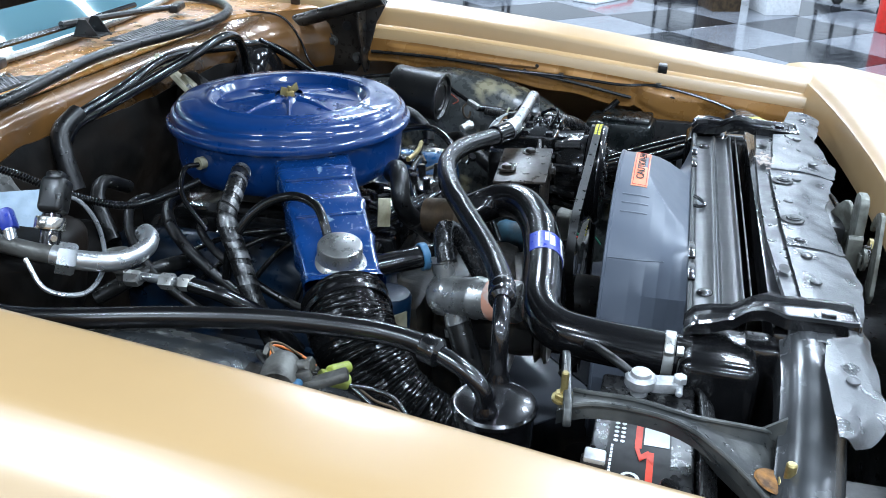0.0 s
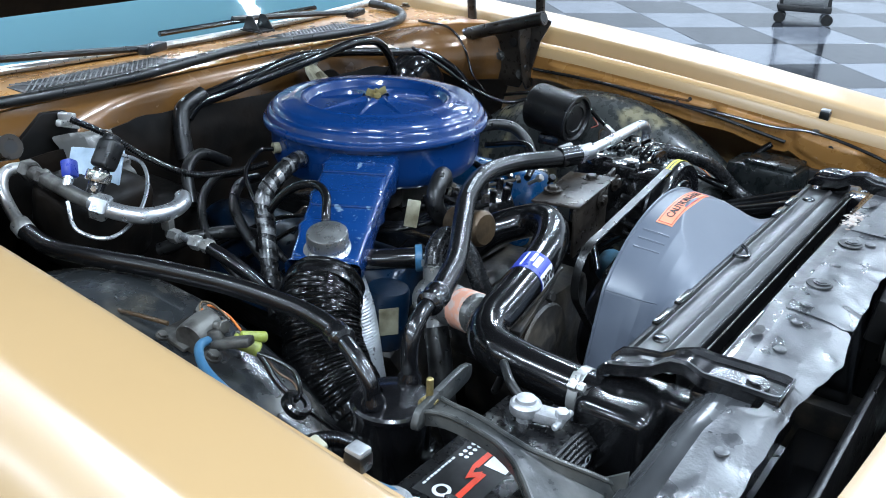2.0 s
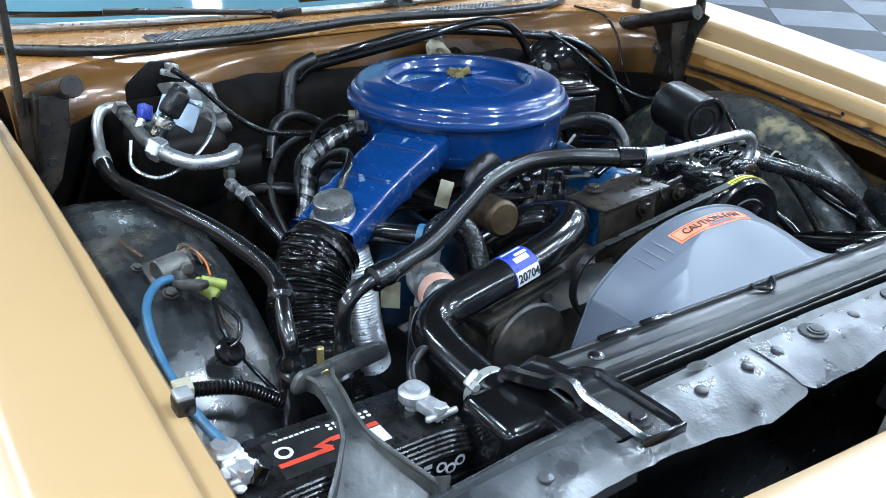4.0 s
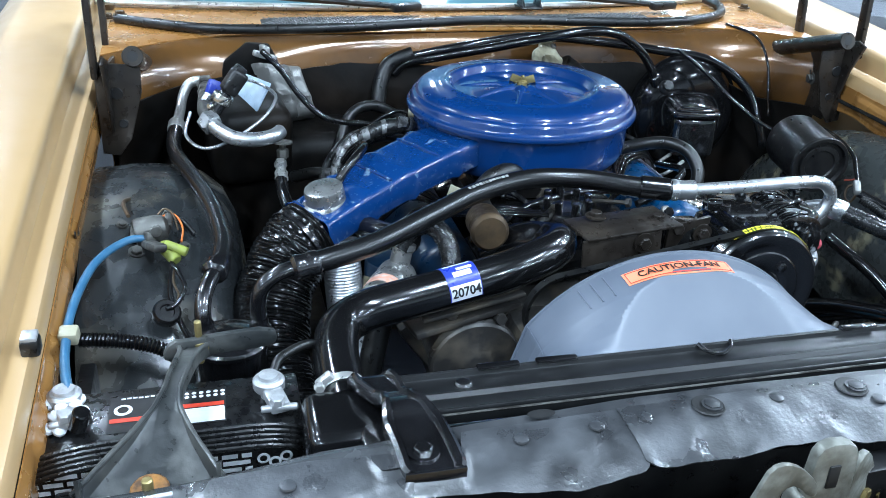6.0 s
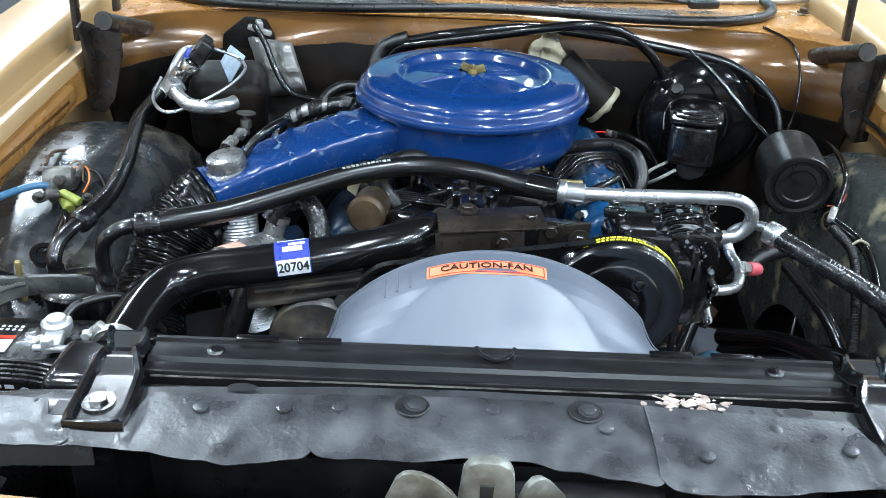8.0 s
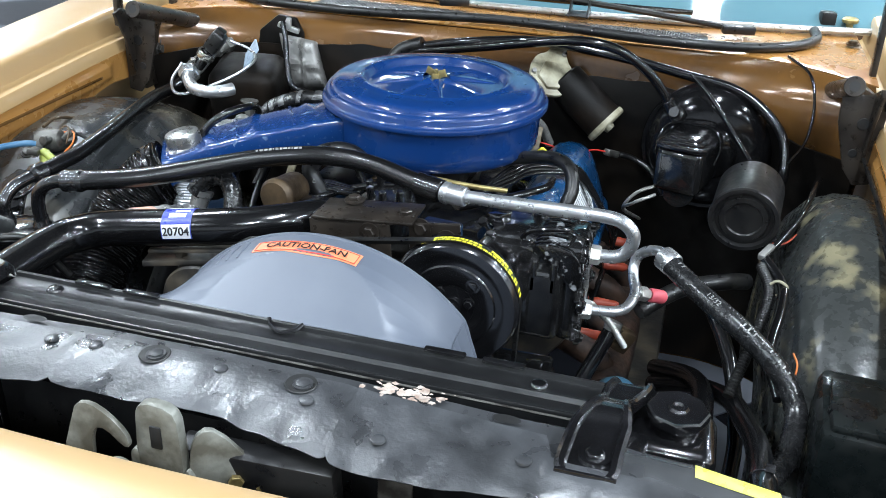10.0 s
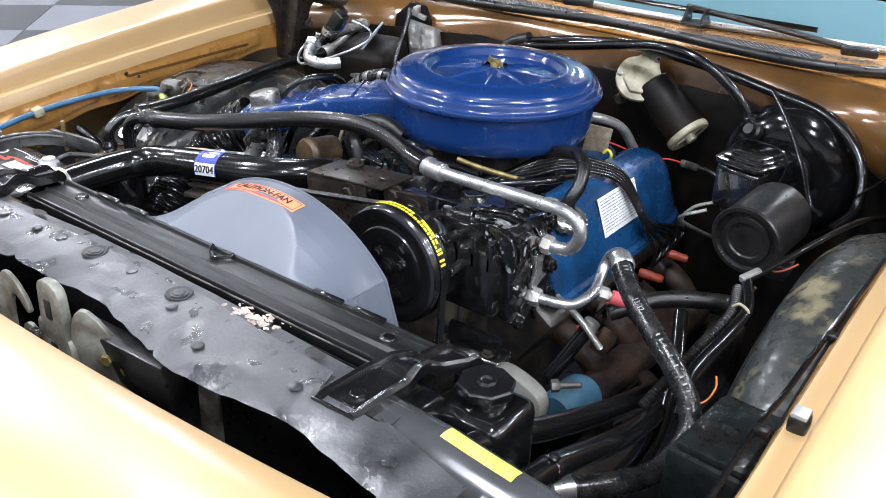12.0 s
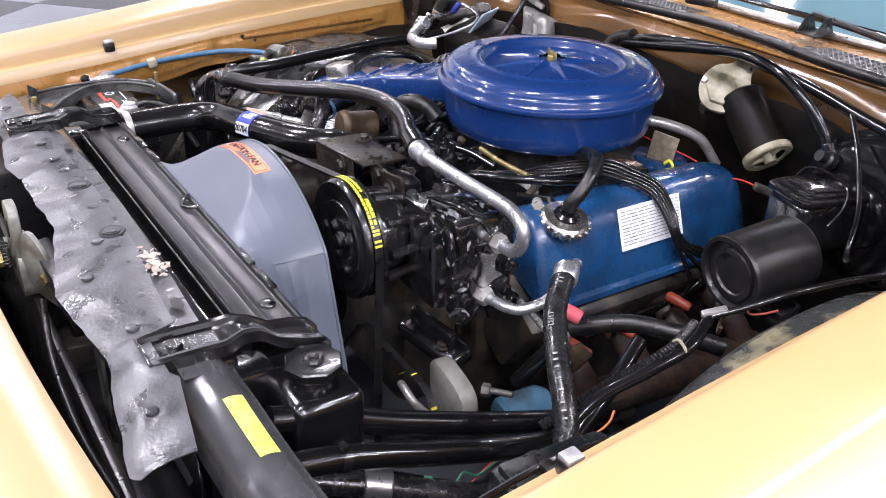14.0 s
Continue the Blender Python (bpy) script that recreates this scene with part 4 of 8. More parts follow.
lathe(bb, [(0.196, -0.004), (0.205, -0.003), (0.2065, 0.002), (0.205, 0.006), (0.201, 0.008), (0.199, 0.012), (0.1985, 0.018), (0.196, 0.022), (0.191, 0.0245), (0.189, 0.029), (0.184, 0.034), (0.175, 0.037),
           (0.152, 0.0382), (0.142, 0.0386), (0.139, 0.0402), (0.135, 0.0410), (0.131, 0.0398), (0.1285, 0.0368), (0.126, 0.0312), (0.1225, 0.0265), (0.116, 0.0248), (0.088, 0.0278), (0.060, 0.0314), (0.034, 0.0334), (0.027, 0.0350), (0.020, 0.0358), (0.012, 0.0358), (0.010, 0.0340), (0, 0.0340)],
      (ACX, ACY, 0.894), (0, 0, 1), 96)
lid = part("lid", bb, BLUE, cleaner, "glossy blue pressed lid with radial ribs")
for i in range(8):
    w = radians(22.5 + 45 * i)
    bb = B()
    rows = []
    for k in range(9):
        u = k / 8
        r = 0.024 + 0.091 * u
        hw = 0.0060 - 0.0032 * u + 0.034 * max(0, 0.24 - u)
        hh = 0.0072 * (1 - u) ** 0.5
        row = []
        for q, z in ((-1, -0.0005), (-0.6, 0.45), (-0.25, 0.92), (0, 1.0), (0.25, 0.92), (0.6, 0.45), (1, -0.0005)):
            d, e = V((math.cos(w), math.sin(w), 0)), V((-math.sin(w), math.cos(w), 0))
            row.append(V((ACX, ACY, 0.8936 + interp([(0.024, 0.0350), (0.034, 0.0334), (0.060, 0.0314), (0.088, 0.0278), (0.115, 0.0249)], r))) + d * r + e * hw * q + V((0, 0, hh * max(z, 0) - 0.0004)))
        rows.append(row)
    grid(bb, rows)
    part("rib", bb, BLUE, lid)
bb = B()
cyl(bb, (ACX, ACY, 0.927), (ACX, ACY, 0.947), 0.0035, seg=12)
lathe(bb, [(0.004, 0.0), (0.009, 0.001), (0.008, 0.008), (0.004, 0.010)], (ACX, ACY, 0.929), (0, 0, 1), 14)
for s in (-1, 1):
    box(bb, (ACX + s * 0.012, ACY - s * 0.004, 0.940), (0.018, 0.0025, 0.014), (0, -s * 20, -18), 0.001)
part("wing_nut", bb, BRASS, lid, "yellow zinc wing nut")

# snorkel: a flattened tube from the housing to its mouth
bb = B()
S0, S1 = V((-0.155, 0.748, 0.860)), V((-0.434, 0.589, 0.793))
rows = []
dirv = (S1 - S0).normalized()
side = V((dirv.y, -dirv.x, 0)).normalized()
up = side.cross(dirv) * -1
if up.z < 0:
    up = -up
for k in range(25):
    u = k / 24
    c = S0.lerp(S1, u) + V((0, 0, 0.010 * math.sin(u * math.pi)))
    hw, hh = 0.060 - 0.010 * u, 0.026 - 0.002 * u
    rib = 0.0036 if k in (5, 12, 18) else (0.0045 if k >= 24 else 0)
    ring = []
    for a in range(24):
        w = 2 * math.pi * a / 24
        cx, cz = math.cos(w), math.sin(w)
        p = 0.26
        ring.append(c + side * (hw + rib) * math.copysign(abs(cx) ** p, cx) + up * (hh + rib) * math.copysign(abs(cz) ** p, cz))
    rows.append(ring)
grid(bb, rows, 0, True)
snork = part("snorkel", bb, BLUE_WORN, cleaner, "blue snorkel with chipped worn paint")
for u in (0.30, 0.60, 0.97):
    hh = 0.026 - 0.002 * u
    bb = B()
    box(bb, S0.lerp(S1, u) + V((0, 0, 0.010 * math.sin(u * math.pi))) + up * (hh + 0.0008), (0.005, 0.106 - 0.020 * u, 0.004), (0, 0, math.degrees(math.atan2(dirv.y, dirv.x))), 0.0015)
    part("seam", bb, BLUE_WORN, snork)
bb = B()
KN = V((-0.405, 0.606, 0.8285))
lathe(bb, [(0.037, -0.006), (0.037, -0.002), (0.033, 0.0), (0.0305, 0.002), (0.0300, 0.020), (0.0290, 0.0225), (0.0265, 0.0238), (0, 0.0244)], KN, up, 40)
part("vacuum_motor", bb, CAST_ALU, snork, "dull grey metal vacuum motor cap")
for q in ((-0.42, 0.62), (-0.38, 0.585)):
    bb = B()
    lathe(bb, [(0, 0), (0.006, 0), (0.005, 0.003), (0, 0.004)], (q[0], q[1], 0.824), up, 10)
    part("rivet", bb, CREAM, snork)
bb = B()
lathe(bb, [(0.0, 0), (0.010, 0.0), (0.010, 0.012), (0.0, 0.012)], V((ACX - 0.178, ACY + 0.072, 0.862)), (-0.93, 0.37, 0), 12)
part("sensor", bb, CREAM, cleaner, "small cream vacuum sensor")

# small vacuum line over the snorkel
def line(name, pts, r, material, label, category, group="", ribs=0.0, pitch=0.004, seg=10, n=7, crease=0.0):
    return solo(name, tube(B(), pts, r, seg, n, ribs, pitch, crease), material, pts[0], label, category, group)


line("vacuum_line", [(-0.386, 0.628, 0.838), (-0.374, 0.638, 0.858), (-0.350, 0.660, 0.876), (-0.331, 0.700, 0.878), (-0.334, 0.738, 0.866), (-0.345, 0.766, 0.842), (-0.358, 0.79, 0.80), (-0.36, 0.80, 0.75)], 0.0068, RUBBER, "thin black vacuum line on the snorkel", "hose", "vacuum lines")
line("vacuum_line", [(ACX - 0.19, ACY + 0.075, 0.862), (-0.235, 0.925, 0.86), (-0.29, 0.90, 0.84), (-0.315, 0.85, 0.80)], 0.004, RUBBER, "thin black vacuum line at the air cleaner", "hose", "vacuum lines")
PH = [(-0.225, 0.835, 0.862), (-0.25, 0.823, 0.868), (-0.30, 0.808, 0.862), (-0.345, 0.80, 0.835), (-0.365, 0.775, 0.79), (-0.39, 0.745, 0.74), (-0.42, 0.70, 0.69)]
ph = solo("preheat_hose", tube(B(), PH, 0.0145, 16, 7, 0.0005, 0.022), FOIL, PH[0], "black hose wrapped in torn foil tape", "hose")
ph_map = on_hose(PH, 0.0147, (-0.6, -0.7, 0.5))
random.seed(31)
u = 0.006
while u < 0.235:
    w = random.uniform(0.008, 0.016)
    v0 = random.uniform(-0.020, -0.006)
    slant = random.uniform(0.004, 0.010)
    part("foil_band", patch(lambda a, v, h: ph_map(a + slant * v / 0.02, v, h), u, u + w, v0, v0 + random.uniform(0.020, 0.040), 3, 10, 0.0008, 0.0005), TORN_FOIL, ph, "torn strip of silver foil")
    u += w + random.choice((0.004, 0.009, 0.022))

# air intake duct
idc = line("intake_duct", [(-0.430, 0.592, 0.781), (-0.448, 0.581, 0.772), (-0.470, 0.564, 0.750), (-0.490, 0.538, 0.716), (-0.502, 0.503, 0.680), (-0.506, 0.455, 0.645), (-0.495, 0.38, 0.59), (-0.48, 0.28, 0.54)], 0.056, DUCT,
     "glossy black flexible intake duct, wrinkled", "duct", ribs=0.0007, pitch=0.0062, seg=44, crease=0.0036)
bb = B()
lathe(bb, [(0.0575, 0), (0.0590, 0.001), (0.0590, 0.007), (0.0575, 0.008)], (-0.446, 0.582, 0.773), (-0.80, -0.48, -0.36), 40)
part("band", bb, BLACK, idc, "black clamping band")
line("preheat_tube", [(-0.390, 0.588, 0.768), (-0.386, 0.577, 0.735), (-0.384, 0.570, 0.70), (-0.378, 0.565, 0.64), (-0.36, 0.57, 0.57)], 0.029, SILVER_FLEX, "silver corrugated preheat tube below the snorkel", "tube", ribs=0.0009, pitch=0.0045, seg=24)

# ---- radiator and air conditioning hoses ----
UH = [(-0.442, 0.150, 0.776), (-0.442, 0.20, 0.778), (-0.438, 0.265, 0.780), (-0.425, 0.312, 0.782), (-0.39, 0.338, 0.787), (-0.33, 0.347, 0.795), (-0.258, 0.357, 0.803), (-0.18, 0.375, 0.811), (-0.118, 0.405, 0.815), (-0.090, 0.440, 0.812), (-0.092, 0.475, 0.80), (-0.125, 0.51, 0.785), (-0.16, 0.54, 0.75)]
uh = solo("radiator_hose", tube(B(), UH, 0.0275, 24, 8), RUBBER, UH[0], "thick black upper radiator hose", "hose")
bb = B()
lathe(bb, [(0.0282, 0), (0.0292, 0.001), (0.0292, 0.012), (0.0282, 0.013)], (-0.442, 0.168, 0.777), (0, 1, 0.03), 40)
box(bb, (-0.462, 0.1745, 0.799), (0.022, 0.012, 0.014), (0, -40, 0), 0.003)
hexnut(bb, (-0.47, 0.166, 0.80), (0, -1, 0), 0.006, 0.008)
part("clamp", bb, STEEL, uh, "steel worm-drive hose clamp")
hd = V((0.072, 0.012, 0.008)).normalized()
fd = V((hd.y, -hd.x, 0)).normalized()
hu = hd.cross(fd) if hd.cross(fd).z > 0 else -hd.cross(fd)
HC = V((-0.262, 0.3565, 0.8025))


def hose_map(u, v, h):
    a = radians(52) + v / 0.028
    return HC + hd * u + (fd * math.cos(a) + hu * math.sin(a)) * (0.0282 + h)


stk = part("sticker", patch(hose_map, -0.023, 0.023, -0.031, 0.040, 3, 20), BLUE_INK, uh, "blue and white part sticker")
part("number_strip", patch(hose_map, -0.0215, 0.0215, -0.030, -0.009, 3, 8, 0.0006, 0.0003), WHITE_LABEL, stk, "white strip with a printed number")
text_part("lettering", "20704", 0.0165, lambda u, v, h: hose_map(u, v - 0.0195, h + 0.001), BLACK_INK_AND_SHADE, stk, 0.0003)
bb = patch(hose_map, -0.012, 0.014, 0.002, 0.010, 3, 4, 0.0006, 0.0003)
join(bb, patch(hose_map, -0.004, 0.018, 0.012, 0.017, 3, 4, 0.0006, 0.0003))
join(bb, patch(hose_map, -0.019, 0.019, 0.024, 0.027, 3, 4, 0.0006, 0.0003))
part("emblem", bb, WHITE_LABEL, stk)

AH = [(-0.455, 0.378, 0.840), (-0.43, 0.385, 0.842), (-0.36, 0.415, 0.846), (-0.27, 0.468, 0.858), (-0.195, 0.510, 0.868), (-0.11, 0.535, 0.874), (-0.03, 0.528, 0.873), (0.05, 0.497, 0.868), (0.10, 0.480, 0.866)]
ah = solo("suction_hose", tube(B(), AH, 0.0150, 20, 8), RUBBER_SATIN, AH[0], "long black air conditioning suction hose", "hose", "air conditioning hoses")
ah_map = on_hose(AH, 0.0151, (0.1, -0.75, 0.65))
random.seed(17)
u = 0.275
while u < 0.345:
    w = random.uniform(0.002, 0.006)
    part("print", patch(ah_map, u, u + w, 0.006 + random.uniform(0, 0.001), 0.0115, 2, 2, 0.0002, 0.0002), PRINT, ah)
    u += w + 0.0018
bb = B()
tube(bb, [(-0.522, 0.366, 0.758), (-0.523, 0.366, 0.795), (-0.515, 0.367, 0.820), (-0.492, 0.371, 0.835), (-0.455, 0.378, 0.840)], 0.0105, 14)
part("inlet_pipe", bb, BLACK, ah, "black painted steel inlet pipe")
bb = B()
cyl(bb, (0.055, 0.495, 0.868), (0.098, 0.481, 0.866), 0.0178)
part("sleeve", bb, RUBBER, ah)
bb = B()
cyl(bb, (0.096, 0.481, 0.866), (0.136, 0.474, 0.866), 0.0150)
lathe(bb, [(0.015, 0), (0.0165, 0.002), (0.0165, 0.008), (0.015, 0.010)], (0.10, 0.480, 0.866), (0.98, -0.17, 0), 20)
tube(bb, [(0.13, 0.475, 0.866), (0.22, 0.474, 0.867), (0.31, 0.475, 0.868), (0.355, 0.476, 0.865), (0.377, 0.476, 0.850), (0.379, 0.476, 0.830), (0.366, 0.476, 0.811), (0.345, 0.476, 0.806), (0.32, 0.476, 0.806)], 0.0098, 16, 8)
part("pipe", bb, ALU, ah, "bent aluminium pipe with crimped ferrule")
bb = B()
hexnut(bb, (0.316, 0.476, 0.806), (1, 0, 0), 0.0145, 0.022)
part("nut", bb, STEEL, ah)
bb = B()
lathe(bb, [(0.011, -0.004), (0.0165, 0.0), (0.0175, 0.004), (0.0165, 0.009), (0.016, 0.018), (0.0172, 0.02), (0.0172, 0.03), (0.015, 0.033)], (-0.475, 0.374, 0.838), (0.97, 0.2, 0.08), 20)
part("coupling", bb, BLACK, ah)

# receiver canister the hoses meet in
can = thing("accumulator", (-0.561, 0.362, 0.60), "glossy black accumulator canister with two hose ports", "canister")
bb = B()
lathe(bb, [(0, 0), (0.044, 0), (0.047, 0.004), (0.047, 0.135), (0.050, 0.138), (0.050, 0.143), (0.047, 0.146), (0.043, 0.146), (0.038, 0.148), (0.015, 0.150), (0, 0.150)], (-0.561, 0.362, 0.606), (0, 0, 1), 40)
part("shell", bb, BLACK, can)
for x in (-0.522, -0.590):
    bb = B()
    lathe(bb, [(0.015, 0), (0.014, 0.008), (0.011, 0.012), (0.011, 0.02)], (x, 0.366, 0.755), (0, 0, 1), 16)
    part("port", bb, BLACK, can)

EH = [(-0.567, 0.447, 0.816), (-0.563, 0.47, 0.818), (-0.560, 0.52, 0.820), (-0.572, 0.62, 0.823), (-0.598, 0.74, 0.822), (-0.626, 0.86, 0.816), (-0.634, 0.94, 0.811), (-0.630, 1.005, 0.818)]
eh = solo("evaporator_hose", tube(B(), EH, 0.0130, 18, 7), RUBBER_SATIN, EH[0], "black air conditioning hose sweeping along the wheelhouse", "hose", "air conditioning hoses")
bb = B()
tube(bb, [(-0.590, 0.366, 0.758), (-0.592, 0.370, 0.785), (-0.588, 0.390, 0.803), (-0.577, 0.42, 0.812), (-0.565, 0.455, 0.817)], 0.0105, 14)
lathe(bb, [(0.011, -0.004), (0.0165, 0.0), (0.0175, 0.004), (0.0165, 0.009), (0.0165, 0.02)], (-0.575, 0.425, 0.813), (0.33, 0.94, 0.1), 20)
part("outlet_pipe", bb, BLACK, eh, "black painted steel outlet pipe")
bb = B()
lathe(bb, [(0.0135, 0), (0.0150, 0.002), (0.0150, 0.022), (0.0125, 0.025)], (-0.631, 0.998, 0.8165), (0.12, 0.95, 0.28), 18)
tube(bb, [(-0.628, 1.018, 0.822), (-0.622, 1.048, 0.835), (-0.615, 1.078, 0.856), (-0.604, 1.092, 0.874), (-0.588, 1.094, 0.881), (-0.570, 1.086, 0.881)], 0.0095, 14, 6)
part("elbow", bb, STEEL, eh, "bent grey metal elbow with ferrule")
bb = B()
tube(bb, [(-0.571, 0.915, 0.867), (-0.565, 0.893, 0.861), (-0.548, 0.868, 0.853), (-0.525, 0.848, 0.848), (-0.49, 0.842, 0.847), (-0.462, 0.850, 0.850), (-0.45, 0.865, 0.852)], 0.0125, 16, 7)
hexnut(bb, (-0.573, 0.907, 0.865), (0.5, -0.8, -0.3), 0.020, 0.022)
part("pipe", bb, ALU, eh, "bent aluminium pipe with hex fittings")
bb = B()
tube(bb, [(-0.571, 1.086, 0.881), (-0.575, 1.0, 0.876), (-0.577, 0.94, 0.871), (-0.571, 0.912, 0.866)], 0.0115, 16, 5)
hexnut(bb, (-0.571, 1.080, 0.881), (-0.04, -1, -0.06), 0.0165, 0.022)
hexnut(bb, (-0.573, 1.035, 0.878), (-0.04, -1, -0.06), 0.0145, 0.012)
part("manifold_tube", bb, WEATHERED, eh, "dull grey steel tube with hex nuts")
bb = B()
cyl(bb, (-0.563, 0.925, 0.868), (-0.536, 0.934, 0.903), 0.0125)
part("expansion_valve", bb, BLACK, eh, "black valve under a chrome clamp")
bb = B()
lathe(bb, [(0.0135, 0), (0.0175, 0.0), (0.0185, 0.002), (0.0185, 0.014), (0.0175, 0.016), (0.0135, 0.016)], (-0.548, 0.932, 0.887), (0.45, 0.05, 0.8), 24)
hexnut(bb, (-0.562, 0.918, 0.885), (-0.6, -0.7, 0.2), 0.005, 0.01)
part("clamp", bb, CHROME, eh, "bright chrome ring clamp")
bb = B()
box(bb, (-0.522, 0.936, 0.922), (0.030, 0.032, 0.046), (0, 38, 10), 0.007, 3)
box(bb, (-0.512, 0.938, 0.940), (0.020, 0.022, 0.02), (0, 38, 10), 0.004)
part("connector", bb, RUBBER_MATT, eh, "black plastic pressure switch connector")
bb = B()
cyl(bb, (-0.580, 0.962, 0.874), (-0.566, 0.975, 0.890), 0.0075)
part("stub", bb, ALU, eh)
bb = B()
box(bb, (-0.558, 0.982, 0.899), (0.022, 0.018, 0.028), (-20, 30, 20), 0.004)
part("plug", bb, BLUE_INK, eh, "dark blue plastic cap")
bb = B()
tube(bb, [(-0.60, 0.93, 0.872), (-0.61, 0.90, 0.84), (-0.58, 0.87, 0.825), (-0.53, 0.875, 0.838), (-0.475, 0.915, 0.862), (-0.449, 0.959, 0.885), (-0.47, 0.985, 0.90), (-0.505, 0.965, 0.92)], 0.003, 8)
part("capillary", bb, ALU, eh)

# ---- battery ----
bat = thing("battery", (-0.645, 0.155, 0.57), "black car battery with red and white label and two terminals", "battery")
bb = B()
box(bb, (-0.632, 0.187, 0.665), (0.285, 0.118, 0.19), bevel=0.006)
part("case", bb, BATTERY, bat)
part("top_cover", box(B(), (-0.632, 0.193, 0.760), (0.287, 0.106, 0.016), bevel=0.004), BATTERY, bat)
part("ledge", box(B(), (-0.632, 0.186, 0.718), (0.289, 0.124, 0.010), bevel=0.003), BATTERY, bat)
top = 0.7685
mp = planar((-0.632, 0.197, top), (1, 0, 0), (0, 1, 0))
lab = part("label", patch(mp, -0.062, 0.062, -0.033, 0.032, 4, 2, 0.0004, 0.0006), BLACK_INK_AND_SHADE, bat, "black label with red flash and white panel")
bb = patch(mp, -0.060, 0.0, -0.016, -0.009, 2, 1, 0.0012, 0.0003)
join(bb, patch(mp, 0.004, 0.060, -0.003, 0.004, 2, 1, 0.0012, 0.0003))
prism(bb, [(-0.022, -0.016), (0.002, -0.010), (-0.006, -0.003), (0.024, 0.004), (0.004, 0.004), (-0.018, -0.002), (-0.010, -0.009)], 0.0005, Matrix.Translation((-0.632, 0.197, top + 0.001)))
part("flash", bb, RED_PRINT, lab, "red-orange printed flash")
part("panel", patch(mp, 0.012, 0.060, -0.031, -0.005, 2, 1, 0.0012, 0.0003), WHITE_LABEL, lab)
bb = B()
for i in range(7):
    for j in range(2):
        lathe(bb, [(0.0026, 0), (0.0022, 0.0003), (0, 0.0003)], (-0.620 + i * 0.0078, 0.214 + j * 0.007, top + 0.001), (0, 0, 1), 10)
for k in range(9):
    join(bb, patch(mp, -0.05 + k * 0.0062, -0.0455 + k * 0.0062, 0.0255, 0.0280, 1, 1, 0.0012, 0.0003))
lathe(bb, [(0.010, 0), (0.0085, 0.0004), (0.006, 0.0004)], (-0.679, 0.203, top + 0.001), (0, 0, 1), 14)
part("print", bb, WHITE_LABEL, lab, "rows of small white print")
for i in range(5):
    bb = B()
    y0, z0 = 0.136 - i * 0.0034, 0.7795 - i * 0.0040
    tube(bb, [(-0.775, 0.160, z0 - 0.040), (-0.764, y0 + 0.006, z0 - 0.018), (-0.735, y0, z0 - 0.006), (-0.69, y0 - 0.001, z0), (-0.60, y0 - 0.002, z0 + 0.001), (-0.54, y0 - 0.001, z0), (-0.508, y0 + 0.001, z0 - 0.006), (-0.492, y0 + 0.008, z0 - 0.018), (-0.486, 0.160, z0 - 0.040)], 0.0030, 8, 5)
    part("strap", bb, BATTERY, bat, "ribbed black carrying strap")
mpf = planar((-0.632, 0.1275, 0.712), (1, 0, 0), (0, 0, 1))
bb = B()
random.seed(9)
for x0, x1 in ((-0.135, -0.055), (0.0, 0.085)):
    for j in range(3):
        x = x0
        while x < x1:
            w = random.uniform(0.008, 0.03)
            join(bb, patch(mpf, x, min(x1, x + w), 0.016 + j * 0.009, 0.0215 + j * 0.009, 1, 1, 0.0004, 0.0003))
            x += w + 0.004
for k in range(3):
    lathe(bb, [(0.007, 0), (0.0055, 0.0004), (0.004, 0.0004)], (-0.535 + k * 0.012, 0.127, 0.742 - 0.006 * (k % 2)), (0, -1, 0), 12)
tagged(part("front_print", bb, WHITE_LABEL, bat, "illegible white print on the battery front"), kind="stuff")


def terminal(x, y, cable, mtl):
    bm = B()
    cyl(bm, (x, y, 0.765), (x, y, 0.785), 0.010, 0.009)
    lathe(bm, [(0, 0), (0.016, 0), (0.018, 0.003), (0.018, 0.012), (0.015, 0.015), (0.012, 0.015), (0.011, 0.019), (0.0, 0.02)], (x, y, 0.778), (0, 0, 1), 18)
    box(bm, (x + 0.006, y - 0.028, 0.781), (0.022, 0.036, 0.013), (0, 0, 12), 0.003)
    hexnut(bm, (x + 0.006, y - 0.043, 0.787), (0, 0, 1), 0.008, 0.008)
    cyl(bm, (x - 0.012, y - 0.043, 0.781), (x + 0.028, y - 0.043, 0.781), 0.004)
    part("terminal", bm, LEAD, bat, "dull lead clamp terminal with bolt")


terminal(-0.522, 0.203, None, None)
terminal(-0.738, 0.216, None, None)
random.seed(21)
bb = B()
for k in range(16):
    p = V((-0.738 + random.uniform(-0.026, 0.024), 0.205 + random.uniform(-0.045, 0.024), 0.778 + random.uniform(-0.004, 0.010)))
    lathe(bb, [(0.0, -0.004), (0.007, -0.003), (0.008, 0.001), (0.005, 0.005), (0, 0.006)], p, (random.uniform(-0.4, 0.4), random.uniform(-0.4, 0.4), 1), 8)
tagged(part("corrosion", bb, WHITE_LABEL, bat, "white crusted corrosion on the terminal"), kind="stuff")
bb = B()
cyl(bb, (-0.722, 0.172, 0.775), (-0.714, 0.165, 0.80), 0.009)
part("post_boot", bb, RUBBER, bat)
line("ground_cable", [(-0.516, 0.215, 0.790), (-0.505, 0.235, 0.797), (-0.47, 0.265, 0.792), (-0.45, 0.275, 0.77), (-0.43, 0.30, 0.72)], 0.0055, RUBBER_MATT, "black ground cable from the battery", "cable", "battery cables")
